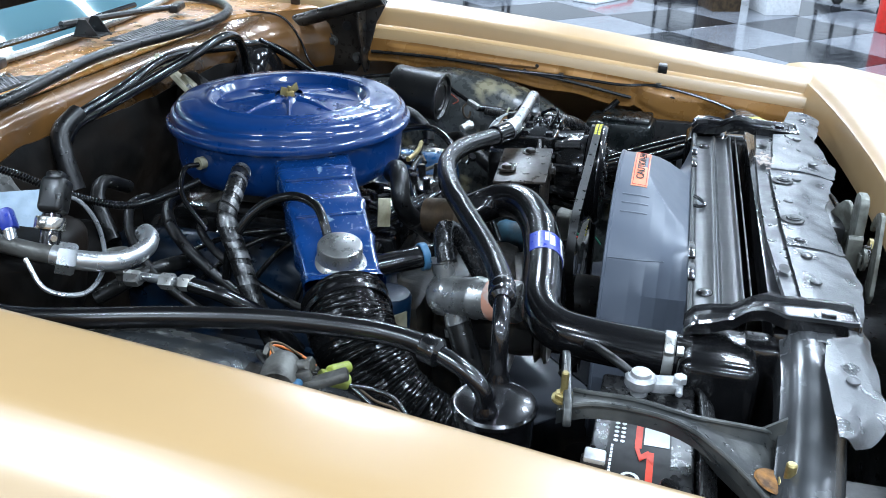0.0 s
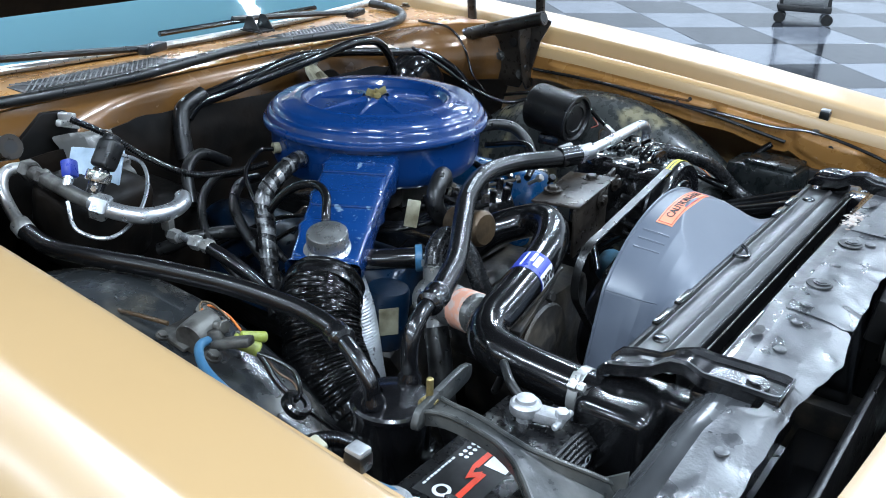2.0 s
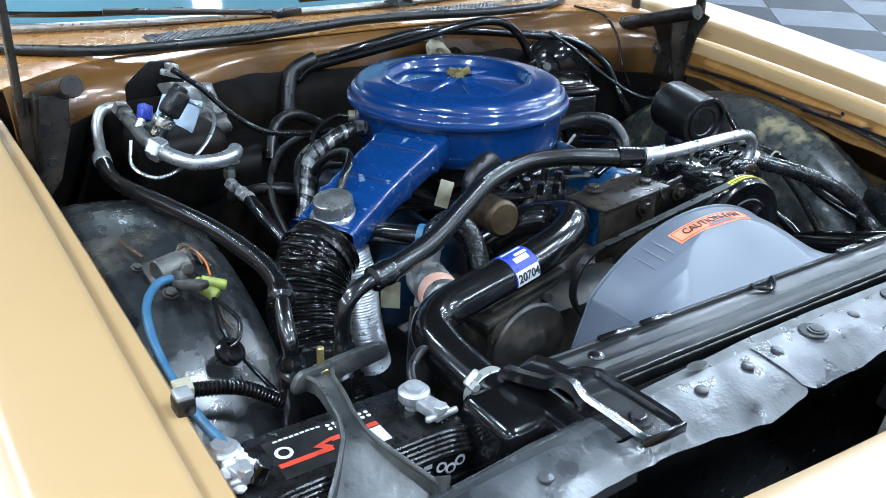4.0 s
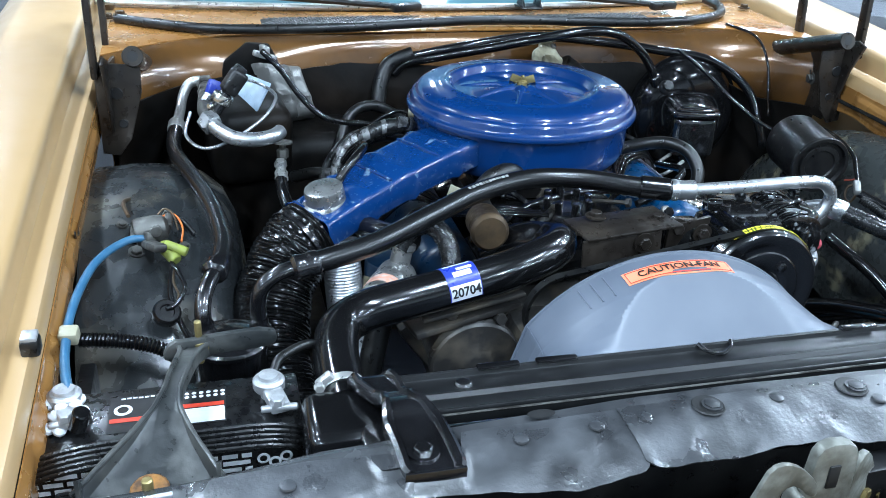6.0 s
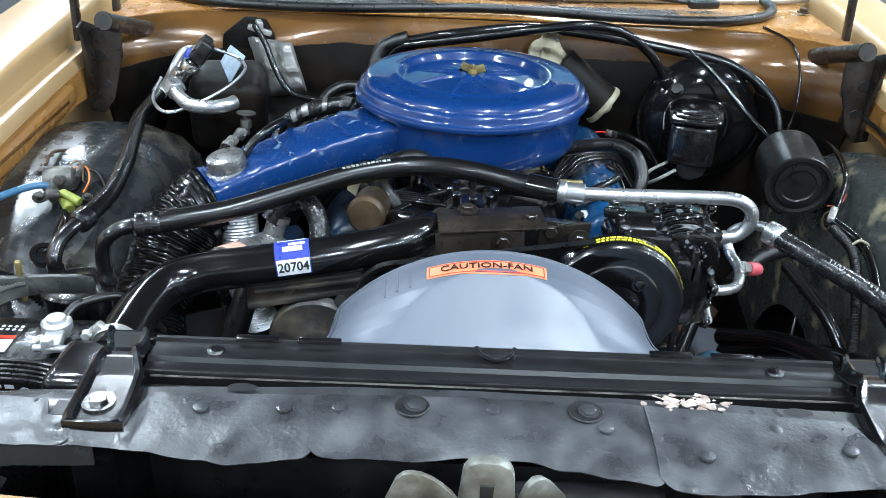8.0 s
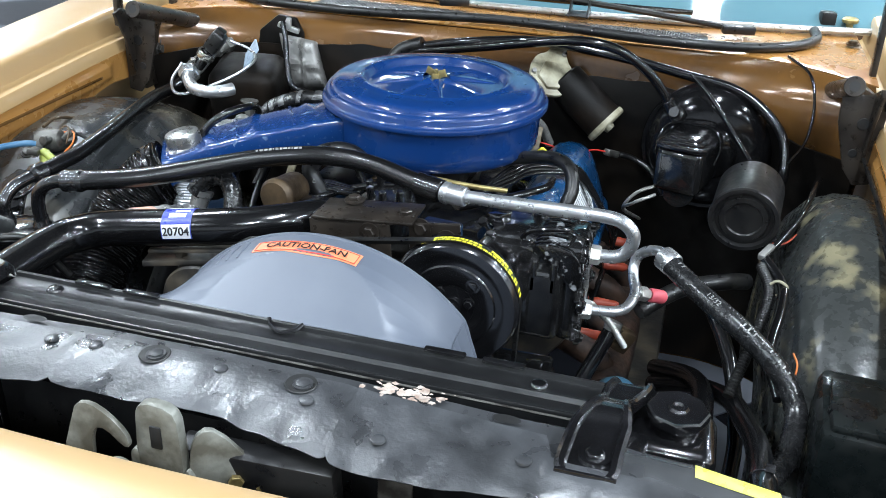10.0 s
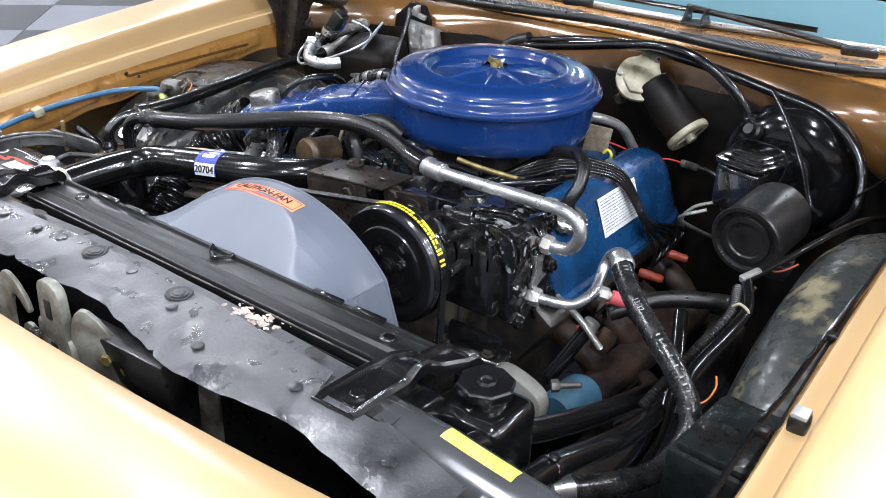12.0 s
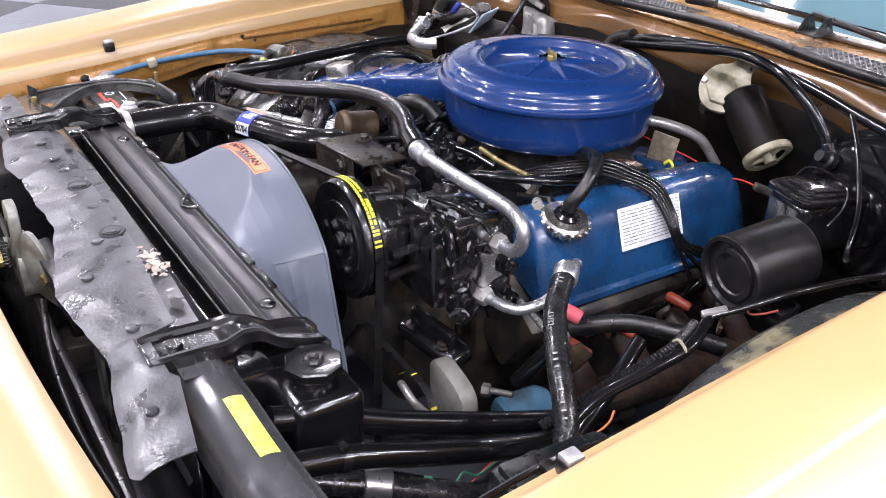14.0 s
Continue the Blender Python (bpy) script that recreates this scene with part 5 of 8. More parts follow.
bc = solo("starter_cable", tube(B(), [(-0.733, 0.215, 0.792), (-0.740, 0.25, 0.795), (-0.744, 0.29, 0.800), (-0.745, 0.35, 0.806), (-0.740, 0.41, 0.810), (-0.730, 0.465, 0.813), (-0.718, 0.502, 0.813), (-0.700, 0.534, 0.812), (-0.683, 0.551, 0.811), (-0.664, 0.556, 0.808)], 0.0056, 12, 7), BLUE_CABLE, (-0.742, 0.225, 0.788), "blue starter cable to the solenoid", "cable", "battery cables")
bb = B()
box(bb, (-0.742, 0.315, 0.804), (0.022, 0.020, 0.017), (12, 0, -5), 0.003)
part("clip", bb, CREAM, bc, "cream plastic cable clip")

# battery hold-down
hold = thing("battery_clamp", (-0.62, 0.18, 0.77), "grey-black plastic battery hold-down bracket", "battery clamp")
bb = B()
rows = []
for k in range(17):
    u = k / 16
    c = V((-0.600, 0.285, 0.787)).lerp(V((-0.646, 0.060, 0.772)), u) + V((0, 0, 0.026 * math.sin(math.pi * min(1, u * 1.02)) ** 0.8))
    w = interp([(0, 0.020), (0.15, 0.010), (0.52, 0.0085), (0.64, 0.014), (0.78, 0.032), (0.9, 0.052), (1, 0.070)], u)
    sink = interp([(0, 0.0), (0.60, 0.0), (0.78, 0.012), (1, 0.016)], u)
    rows.append([c + V((-w, 0, -0.010)), c + V((-w, 0, 0.006)), c + V((-w * 0.9, 0, 0.006 - sink * 0.8)), c + V((-w * 0.5, 0, 0.0055 - sink)), c + V((w * 0.5, 0, 0.0055 - sink)), c + V((w * 0.9, 0, 0.006 - sink * 0.8)), c + V((w, 0, 0.006)), c + V((w, 0, -0.010))])
grid(bb, rows, 0.004)
for e in (1, 6):
    tube(bb, [r[e] + V((0, 0, 0.002)) for r in rows[1:]], 0.0028, 8, 2)
part("arm", bb, CLAMP, hold)
bb = B()
prism(bb, chaikin([(-0.062, -0.004), (-0.050, 0.016), (-0.030, 0.014), (0.0, 0.016), (0.070, 0.014), (0.074, -0.006), (0.060, -0.012), (0.0, -0.009), (-0.05, -0.012)]), 0.009, Matrix.Translation((-0.578, 0.280, 0.793)) @ rot(90, 0, 8) @ Matrix.Translation((0, 0, -0.0045)), 0.002)
part("crossbar", bb, CLAMP, hold)
part("front_wall", box(B(), (-0.646, 0.054, 0.764), (0.150, 0.006, 0.030), (6, 0, 0), 0.0015), CLAMP, hold)
part("foot", box(B(), (-0.646, 0.050, 0.750), (0.152, 0.024, 0.006), bevel=0.002), CLAMP, hold)
for s in (-1, 1):
    bb = B()
    prism(bb, [(0, 0), (0.06, 0), (0, 0.045)], 0.004, Matrix.Translation((-0.646 + s * 0.064, 0.052, 0.758)) @ rot(90, 0, 90))
    part("gusset", bb, CLAMP, hold)
bb = B()
lathe(bb, [(0.019, -0.0005), (0.017, 0.0012), (0, 0.0016)], (-0.646, 0.066, 0.7705), (0, -0.25, 1), 18)
part("rust_stain", bb, RUST_ORANGE, hold, "rust stain round the bolt")
bb = B()
cyl(bb, (-0.596, 0.281, 0.77), (-0.596, 0.281, 0.828), 0.0042, seg=10)
hexnut(bb, (-0.596, 0.281, 0.794), (0, 0, 1), 0.010, 0.008, washer=0.013)
part("stud", bb, BRASS, hold, "yellow zinc stud and nut")
bb = B()
hexnut(bb, (-0.646, 0.052, 0.765), (0, 0, 1), 0.011, 0.009, stud=0.03, washer=0.015)
part("bolt", bb, BRASS, hold)
bb = B()
box(bb, (-0.632, 0.17, 0.563), (0.32, 0.20, 0.012), bevel=0.003)
box(bb, (-0.64, 0.26, 0.60), (0.34, 0.006, 0.07), bevel=0.002)
solo("battery_tray", bb, SATIN, (-0.64, 0.155, 0.56), "black sheet metal battery tray", "tray")

# ---- engine ----
engine = thing("engine", (0, 0.85, 0.3), "blue and black V8 engine, greasy below", "engine")
bb = B()
box(bb, (0, 0.90, 0.46), (0.34, 0.68, 0.36), bevel=0.03)
part("block", bb, GRIME, engine, "dark greasy block")
for s in (-1, 1):
    part("cylinder_head", box(B(), (s * 0.20, 0.86, 0.58), (0.14, 0.56, 0.14), (0, s * 35, 0), 0.015), GRIME, engine)
part("timing_cover", box(B(), (0, 0.50, 0.52), (0.26, 0.12, 0.26), bevel=0.03), GRIME, engine)
bb = B()
box(bb, (0, 0.85, 0.70), (0.26, 0.48, 0.10), bevel=0.02)
part("intake_manifold", bb, BLACK_CAST, engine)
for i in range(4):
    for s in (-1, 1):
        part("runner", box(B(), (s * 0.11, 0.66 + i * 0.125, 0.705), (0.10, 0.05, 0.06), (0, s * 25, 0), 0.012), BLACK_CAST, engine)
bb = B()
box(bb, (ACX, 0.838, 0.785), (0.16, 0.20, 0.06), bevel=0.01)
box(bb, (ACX, 0.76, 0.775), (0.10, 0.05, 0.05), bevel=0.008)
lathe(bb, [(0.06, 0), (0.06, 0.03)], (ACX, 0.838, 0.80), (0, 0, 1), 24)
for s in (-1, 1):
    cyl(bb, (ACX + s * 0.085, 0.79, 0.78), (ACX + s * 0.085, 0.86, 0.78), 0.012)
part("carburettor", bb, GRIME, engine)


def valve_cover(s, dz=0.0):
    bm = B()
    prof = [(0.140, 0.640), (0.147, 0.700), (0.155, 0.735), (0.168, 0.757), (0.184, 0.770), (0.204, 0.775), (0.224, 0.772), (0.240, 0.764), (0.252, 0.751), (0.260, 0.735), (0.271, 0.705), (0.283, 0.672), (0.292, 0.645), (0.300, 0.640), (0.302, 0.632), (0.29, 0.628)]
    cx, cz = 0.215, 0.66
    rows = []
    for y, k in ((0.603, 0.0), (0.603, 0.86), (0.608, 0.95), (0.618, 1.0), (0.70, 1.0), (0.80, 1.0), (0.90, 1.0), (0.98, 1.0), (1.015, 0.99), (1.042, 0.96), (1.064, 0.91), (1.081, 0.83), (1.093, 0.71), (1.100, 0.50), (1.102, 0.25), (1.102, 0.0)):
        rows.append([V((s * (cx + (x - cx) * k), y, cz + (z - cz) * k + dz)) for x, z in prof])
    grid(bm, rows)
    # the passenger side takes the copy darkened for shade
    return part("valve_cover", bm, BLUE_OLD if s > 0 else BLUE_SHADED, engine, "blue painted valve cover, slightly worn")


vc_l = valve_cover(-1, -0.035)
vc = valve_cover(1)
bb = B()
OC = V((0.246, 0.668, 0.760))
oa = V((0.30, 0, 0.95)).normalized()
lathe(bb, [(0.020, -0.03), (0.020, -0.004)], OC, oa, 24)
lathe(bb, [(0.0, 0.016), (0.012, 0.016), (0.016, 0.013), (0.026, 0.011), (0.036, 0.010), (0.040, 0.006), (0.0405, -0.004), (0.037, -0.007), (0.018, -0.008)], OC, oa, 36)
a_, b_, d_ = axis_frame(oa)
cap = part("oil_cap", bb, CHROME, vc, "tarnished chrome oil filler cap")
for i in range(18):
    w = 2 * math.pi * i / 18
    rim = OC + (a_ * math.cos(w) + b_ * math.sin(w)) * 0.040
    bb = B()
    cyl(bb, rim - d_ * 0.006, rim + d_ * 0.006, 0.0045, seg=6)
    part("flute", bb, CHROME, cap)
bb = B()
lathe(bb, [(0.022, 0.011), (0.021, 0.0145), (0.014, 0.019), (0.0125, 0.027), (0.0, 0.027)], OC, oa, 24)
part("grommet", bb, RUBBER, cap, "black rubber grommet")
line("breather_hose", [OC + oa * 0.012, OC + oa * 0.035, (0.262, 0.684, 0.815), (0.252, 0.712, 0.838), (0.222, 0.745, 0.842), (0.17, 0.77, 0.828), (0.12, 0.78, 0.81)], 0.0115, RUBBER_MATT, "curved black breather hose on the oil cap", "hose")
mpv = planar((0.262, 0.845, 0.7315), (0, 1, 0), (-0.029, 0, 0.078))
vl = part("label", patch(mpv, -0.072, 0.070, -0.044, 0.028, 3, 3, 0.002, 0.0004), WHITE_LABEL, vc, "white emissions decal with small print")
bb = B()
random.seed(3)
for j in range(11):
    v = 0.020 - j * 0.0056
    u = -0.066
    while u < 0.062:
        w = random.uniform(0.006, 0.022)
        join(bb, patch(mpv, u, min(0.065, u + w), v, v + 0.0016, 1, 1, 0.0028, 0.0002))
        u += w + 0.003
part("print", bb, PRINT, vl, "rows of fine grey print")
# plug wires over the right cover
for i in range(5):
    o = i * 0.009
    line("plug_wire", [(0.07 + o, 0.62 + o, 0.79), (0.135, 0.72 + o, 0.785 + o * 0.5), (0.172, 0.775 + o * 1.1, 0.794 + o * 0.4), (0.215, 0.812 + o * 0.8, 0.790 + o * 0.3), (0.250, 0.845 + o * 0.7, 0.774 + o * 0.2), (0.278, 0.862 + o * 0.6, 0.738), (0.306, 0.872 + o * 0.6, 0.69), (0.325, 0.90 + i * 0.03, 0.62), (0.31, 0.88 - i * 0.05, 0.57)],
         0.0037, RUBBER, "black spark plug wire draped over the valve cover", "wire", "spark plug wires")
for i in range(4):
    o = i * 0.010
    line("plug_wire", [(-0.06 - o, 0.56 + o, 0.80), (-0.13, 0.585 + o, 0.795), (-0.19, 0.63 + o, 0.78), (-0.24, 0.70 + i * 0.05, 0.76), (-0.29, 0.73 + i * 0.09, 0.68)], 0.0042, RUBBER, "black spark plug wire beside the distributor", "wire", "spark plug wires")
for x, y, z in ((0.30, 0.655, 0.565), (0.315, 0.735, 0.585), (0.315, 0.86, 0.60), (0.315, 0.97, 0.60)):
    bm = B()
    lathe(bm, [(0, 0), (0.008, 0), (0.0095, 0.003), (0.0095, 0.02), (0.0085, 0.024), (0.0085, 0.04), (0.006, 0.046), (0, 0.046)], (x, y, z), (0.95, 0.25, -0.12), 14)
    solo("plug_boot", bm, BOOT, (x, y, z), "orange-red spark plug boot", "plug boot", "spark plug boots")
for i in range(4):
    y = 0.65 + i * 0.12
    bb = B()
    tube(bb, [(0.27, y, 0.56), (0.33, y, 0.53), (0.36, y + 0.02, 0.48)], 0.024, 12)
    part("exhaust_runner", bb, RUST, engine)
bb = B()
tube(bb, [(0.36, 0.60, 0.48), (0.365, 0.85, 0.47), (0.355, 1.08, 0.44)], 0.035, 14)
part("exhaust_manifold", bb, RUST, engine, "rusty cast exhaust manifold")
# distributor and coil region
bb = B()
lathe(bb, [(0, 0), (0.045, 0), (0.046, 0.01), (0.046, 0.04), (0.040, 0.055), (0.02, 0.06), (0, 0.06)], (-0.02, 0.585, 0.745), (0, 0, 1), 28)
dist = part("distributor", bb, BLACK, engine, "black distributor cap with wire towers")
for i in range(8):
    w = 2 * math.pi * i / 8
    bb = B()
    cyl(bb, (-0.02 + 0.032 * math.cos(w), 0.585 + 0.032 * math.sin(w), 0.79), (-0.02 + 0.036 * math.cos(w), 0.585 + 0.036 * math.sin(w), 0.822), 0.0065, seg=10)
    part("tower", bb, BLACK, dist)
coil = thing("ignition_coil", (-0.176, 0.514, 0.74), "brownish metal ignition coil", "ignition coil")
bb = B()
lathe(bb, [(0, 0), (0.026, 0), (0.027, 0.004), (0.027, 0.05), (0.029, 0.053), (0.029, 0.06), (0.027, 0.063), (0.024, 0.067), (0.0, 0.068)], (-0.172, 0.552, 0.805), (-0.1, -0.97, 0.10), 30)
part("can", bb, BROWN, coil)

# ---- air injection pump parts and small hoses on the passenger side ----
av = thing("air_valve", (-0.31, 0.45, 0.70), "cast aluminium air bypass valve with an orange sticker", "valve")
VA, VD = V((-0.314, 0.498, 0.747)), V((-0.37, -0.90, 0.23)).normalized()
bb = B()
lathe(bb, [(0, 0), (0.022, 0), (0.026, 0.005), (0.030, 0.011), (0.030, 0.026), (0.0285, 0.030), (0.0275, 0.033), (0.0275, 0.07), (0.030, 0.072), (0.030, 0.078), (0.0285, 0.08), (0.0285, 0.140), (0.025, 0.146), (0.012, 0.150), (0, 0.151)], VA, VD, 32)
part("body", bb, CAST_ALU, av)
bb = B()
lathe(bb, [(0.015, 0), (0.015, 0.045), (0.018, 0.047), (0.018, 0.056), (0, 0.056)], VA + VD * 0.02, (0.25, 0.2, 0.9), 20)
part("upper_port", bb, CAST_ALU, av)
bb = B()
lathe(bb, [(0.017, 0), (0.017, 0.045), (0.020, 0.047), (0.020, 0.056), (0, 0.056)], VA + VD * 0.03, (-0.25, -0.25, -0.9), 20)
part("lower_port", bb, CAST_ALU, av)
bb = B()
lathe(bb, [(0.0288, 0), (0.0292, 0.001), (0.0292, 0.036), (0.0288, 0.037)], VA + VD * 0.100, VD, 30)
stv = part("sticker", bb, FADED, av, "faded orange sticker")
fp = thing("fuel_pump", (-0.322, 0.572, 0.64), "blue canister with a pale green label", "canister")
bb = B()
lathe(bb, [(0, 0), (0.030, 0), (0.034, 0.004), (0.034, 0.09), (0.031, 0.096), (0, 0.10)], (-0.322, 0.572, 0.645), (0.05, -0.05, 1), 30)
# the can's blue is darkened for shade as well
part("can", bb, BLUE_SHADED, fp)
bb = B()
box(bb, (-0.344, 0.5445, 0.70), (0.030, 0.0015, 0.045), (0, 0, -38), 0.0005)
part("label", bb, CREAM, fp, "pale green paper label")
line("air_hose", [(-0.318, 0.482, 0.80), (-0.30, 0.492, 0.822), (-0.268, 0.495, 0.828), (-0.245, 0.475, 0.80), (-0.245, 0.44, 0.74)], 0.0150, BRAID, "grey-black air hose with a clamp", "hose", "air hoses")
line("air_hose", [(-0.342, 0.458, 0.72), (-0.356, 0.44, 0.68), (-0.37, 0.42, 0.62), (-0.36, 0.40, 0.55)], 0.0185, RUBBER_MATT, "dull black lower air hose", "hose", "air hoses")
byp = solo("bypass_hose", tube(B(), [(-0.085, 0.635, 0.832), (-0.102, 0.625, 0.848), (-0.124, 0.613, 0.854), (-0.150, 0.602, 0.846), (-0.164, 0.596, 0.824), (-0.154, 0.590, 0.798), (-0.122, 0.580, 0.768), (-0.09, 0.57, 0.74)], 0.0150, 16, 7), RUBBER_MATT, (-0.085, 0.635, 0.832), "dull black bypass hose with a tight bend", "hose", "air hoses")
bb = B()
lathe(bb, [(0.0152, 0), (0.0162, 0.001), (0.0162, 0.009), (0.0152, 0.010)], (-0.136, 0.585, 0.780), (0.7, -0.2, -0.65), 22)
part("clamp", bb, WEATHERED, byp, "dull steel hose clamp")
line("blue_pipe", [(-0.36, 0.60, 0.79), (-0.325, 0.545, 0.797), (-0.29, 0.50, 0.80)], 0.016, RUBBER, "short black air pipe with blue clamp", "pipe")
bb = B()
lathe(bb, [(0.018, 0), (0.020, 0.001), (0.020, 0.010), (0.018, 0.011)], (-0.308, 0.524, 0.798), (0.6, -0.75, 0.05), 24)
solo("hose_clamp", bb, BLUE_CABLE, (-0.306, 0.523, 0.79), "blue painted hose clamp", "hose clamp")
bb = B()
box(bb, (-0.205, 0.610, 0.815), (0.003, 0.022, 0.044), (12, 14, 50), 0.001)
solo("cream_tab", bb, CREAM, (-0.215, 0.575, 0.79), "pale yellow tag hanging by the hose", "tag")

# lower front of engine: pump pulley, brackets, belts
pump = thing("water_pump", (-0.12, 0.33, 0.6), "greasy iron water pump and smog pump with pulleys", "pump")
bb = B()
lathe(bb, [(0.0, 0.0), (0.02, 0.0), (0.03, 0.01), (0.085, 0.012), (0.088, 0.016), (0.078, 0.022), (0.088, 0.028), (0.086, 0.034), (0.0, 0.034)], (0.0, 0.325, 0.62), (0, 1, 0), 40)
part("fan_pulley", bb, BLACK, pump)
bb = B()
lathe(bb, [(0.0, 0.0), (0.02, 0.0), (0.03, 0.006), (0.062, 0.008), (0.065, 0.012), (0.055, 0.018), (0.065, 0.026), (0.0, 0.03)], (-0.235, 0.330, 0.685), (0, 1, 0), 36)
lathe(bb, [(0.055, 0.03), (0.058, 0.05), (0.056, 0.14), (0.03, 0.15), (0, 0.15)], (-0.235, 0.330, 0.685), (0, 1, 0), 30)
part("smog_pump", bb, GRIME, pump, "greasy cast pump body")
bb = B()
for x, z in ((-0.27, 0.76), (-0.20, 0.745), (-0.29, 0.70)):
    hexnut(bb, (x, 0.36, z), (0, -1, 0.2), 0.009, 0.012)
box(bb, (-0.25, 0.37, 0.752), (0.16, 0.05, 0.010), (0, -6, 12), 0.003)
box(bb, (-0.24, 0.35, 0.772), (0.15, 0.012, 0.006), (0, -6, 8), 0.002)
part("bracket", bb, GRIME, pump)
fan = thing("engine_fan", (0, 0.215, 0.60), "black engine fan inside the shroud", "fan")
for i in range(6):
    w = 2 * math.pi * i / 6 + 0.3
    t2 = box(B(), (0, 0, 0), (0.16, 0.004, 0.075), bevel=0.0015)
    bmesh.ops.transform(t2, matrix=Matrix.Translation((0, 0.215, 0.60)) @ Matrix.Rotation(w, 4, "Y") @ Matrix.Translation((0.13, 0, 0)) @ rot(28, 0, 0), verts=t2.verts[:])
    part("blade", t2, SATIN, fan)
bb = B()
cyl(bb, (0, 0.20, 0.60), (0, 0.33, 0.60), 0.05)
part("hub", bb, SATIN, fan)

# ---- compressor ----
comp = thing("compressor", (0.23, 0.42, 0.68), "black painted air conditioning compressor with a belt clutch", "compressor")
bb = B()
box(bb, (0.235, 0.46, 0.755), (0.125, 0.14, 0.11), bevel=0.012)
box(bb, (0.240, 0.465, 0.822), (0.115, 0.12, 0.03), bevel=0.006)
box(bb, (0.305, 0.462, 0.768), (0.028, 0.10, 0.15), bevel=0.008)
for i in range(6):
    box(bb, (0.292 - 0.001 * i, 0.42 + i * 0.017, 0.775), (0.04, 0.005, 0.13), bevel=0.002)
for i in range(4):
    box(bb, (0.20 + i * 0.028, 0.40, 0.80), (0.012, 0.02, 0.05), bevel=0.004)
lathe(bb, [(0.062, 0), (0.062, 0.03), (0.05, 0.05), (0, 0.05)], (0.175, 0.345, 0.785), (0, 1, 0), 32)
random.seed(12)
for i in range(18):
    box(bb, (random.uniform(0.18, 0.30), random.uniform(0.40, 0.52), random.uniform(0.70, 0.84)), (random.uniform(0.01, 0.03), random.uniform(0.01, 0.03), random.uniform(0.008, 0.03)),
        (random.uniform(-20, 20), random.uniform(-20, 20), random.uniform(0, 90)), 0.003)
for py, pz in ((0.476, 0.806), (0.466, 0.720)):
    lathe(bb, [(0.026, 0), (0.024, 0.006), (0.019, 0.009), (0.016, 0.012), (0, 0.012)], (0.312, py, pz), (1, 0, 0), 20)
    for k in range(7):
        w = 2 * math.pi * k / 7 + 0.4
        box(bb, (0.318, py + 0.030 * math.cos(w), pz + 0.030 * math.sin(w)), (0.010, 0.026, 0.004), (math.degrees(w), 0, 0), 0.0015)
for k in range(5):
    box(bb, (0.3185, 0.412 + 0.002 * k, 0.705 + 0.03 * k), (0.008, 0.022, 0.004), (12, 0, 0), 0.0015)
part("crankcase", bb, BLACK_CAST, comp)
for i in range(8):
    bb = B()
    y = 0.402 + 0.013 * i
    prism(bb, chaikin([(0.246, 0.835), (0.262, 0.846), (0.300, 0.843), (0.317, 0.828), (0.322, 0.800), (0.318, 0.778), (0.300, 0.790), (0.27, 0.82)]), 0.0065, Matrix(((1, 0, 0, 0), (0, 0, 1, y), (0, 1, 0, 0), (0, 0, 0, 1))), 0.0012)
    part("fin", bb, WORN_HEAD, comp, "black cooling fin, scuffed to bare metal")
for y, z, r in ((0.418, 0.752, 0.012), (0.505, 0.757, 0.011), (0.425, 0.695, 0.010), (0.510, 0.702, 0.012), (0.490, 0.845, 0.009)):
    bb = B()
    lathe(bb, [(0, 0.012), (r * 0.5, 0.012), (r * 0.6, 0.009), (r, 0.007), (r * 1.15, 0), (0, 0)], (0.319, y, z), (1, 0, 0), 16)
    part("boss", bb, WORN_HEAD, comp)
for k in range(9):
    bb = B()
    w = 2 * math.pi * k / 9
    cyl(bb, (0.175 + 0.068 * math.cos(w), 0.352, 0.779 + 0.068 * math.sin(w)), (0.178 + 0.060 * math.cos(w), 0.400, 0.779 + 0.060 * math.sin(w)), 0.008, seg=8)
    part("front_lug", bb, BLACK_CAST, comp)
tb = B()
tube(tb, [(0.232, 0.420, 0.842), (0.245, 0.412, 0.858), (0.268, 0.415, 0.862), (0.292, 0.43, 0.858), (0.302, 0.45, 0.845)], 0.0035, 8)
part("coil_wire", tb, RUBBER, comp, "short black clutch coil wire")
for i in range(9):
    bb = B()
    x, y = 0.188 + 0.052 * (i % 3), 0.418 + 0.045 * (i // 3)
    hexnut(bb, (x, y, 0.837), (0, 0, 1), 0.0075, 0.007, washer=0.009)
    part("head_bolt", bb, BLACK, comp)
for y in (0.43, 0.50):
    for z in (0.72, 0.765, 0.83):
        bb = B()
        hexnut(bb, (0.319, y, z), (1, 0, 0), 0.0075, 0.007, washer=0.010)
        part("head_bolt", bb, BLACK, comp)
bb = B()
prism(bb, [(-0.017, 0.030), (0.004, 0.021), (0.020, 0.030), (0.011, 0.010), (0.012, -0.006), (0.026, -0.016), (0.010, -0.021), (-0.006, -0.030), (-0.016, -0.022), (-0.009, -0.006), (-0.010, 0.010)], 0.006, Matrix(((0, 0, 1, 0.320), (1, 0, 0, 0.463), (0, 1, 0, 0.767), (0, 0, 0, 1))), 0.0015)
part("bare_web", bb, CAST_ALU, comp, "bare metal web between the two ports")
PC = V((0.164, 0.318, 0.779))
bb = B()
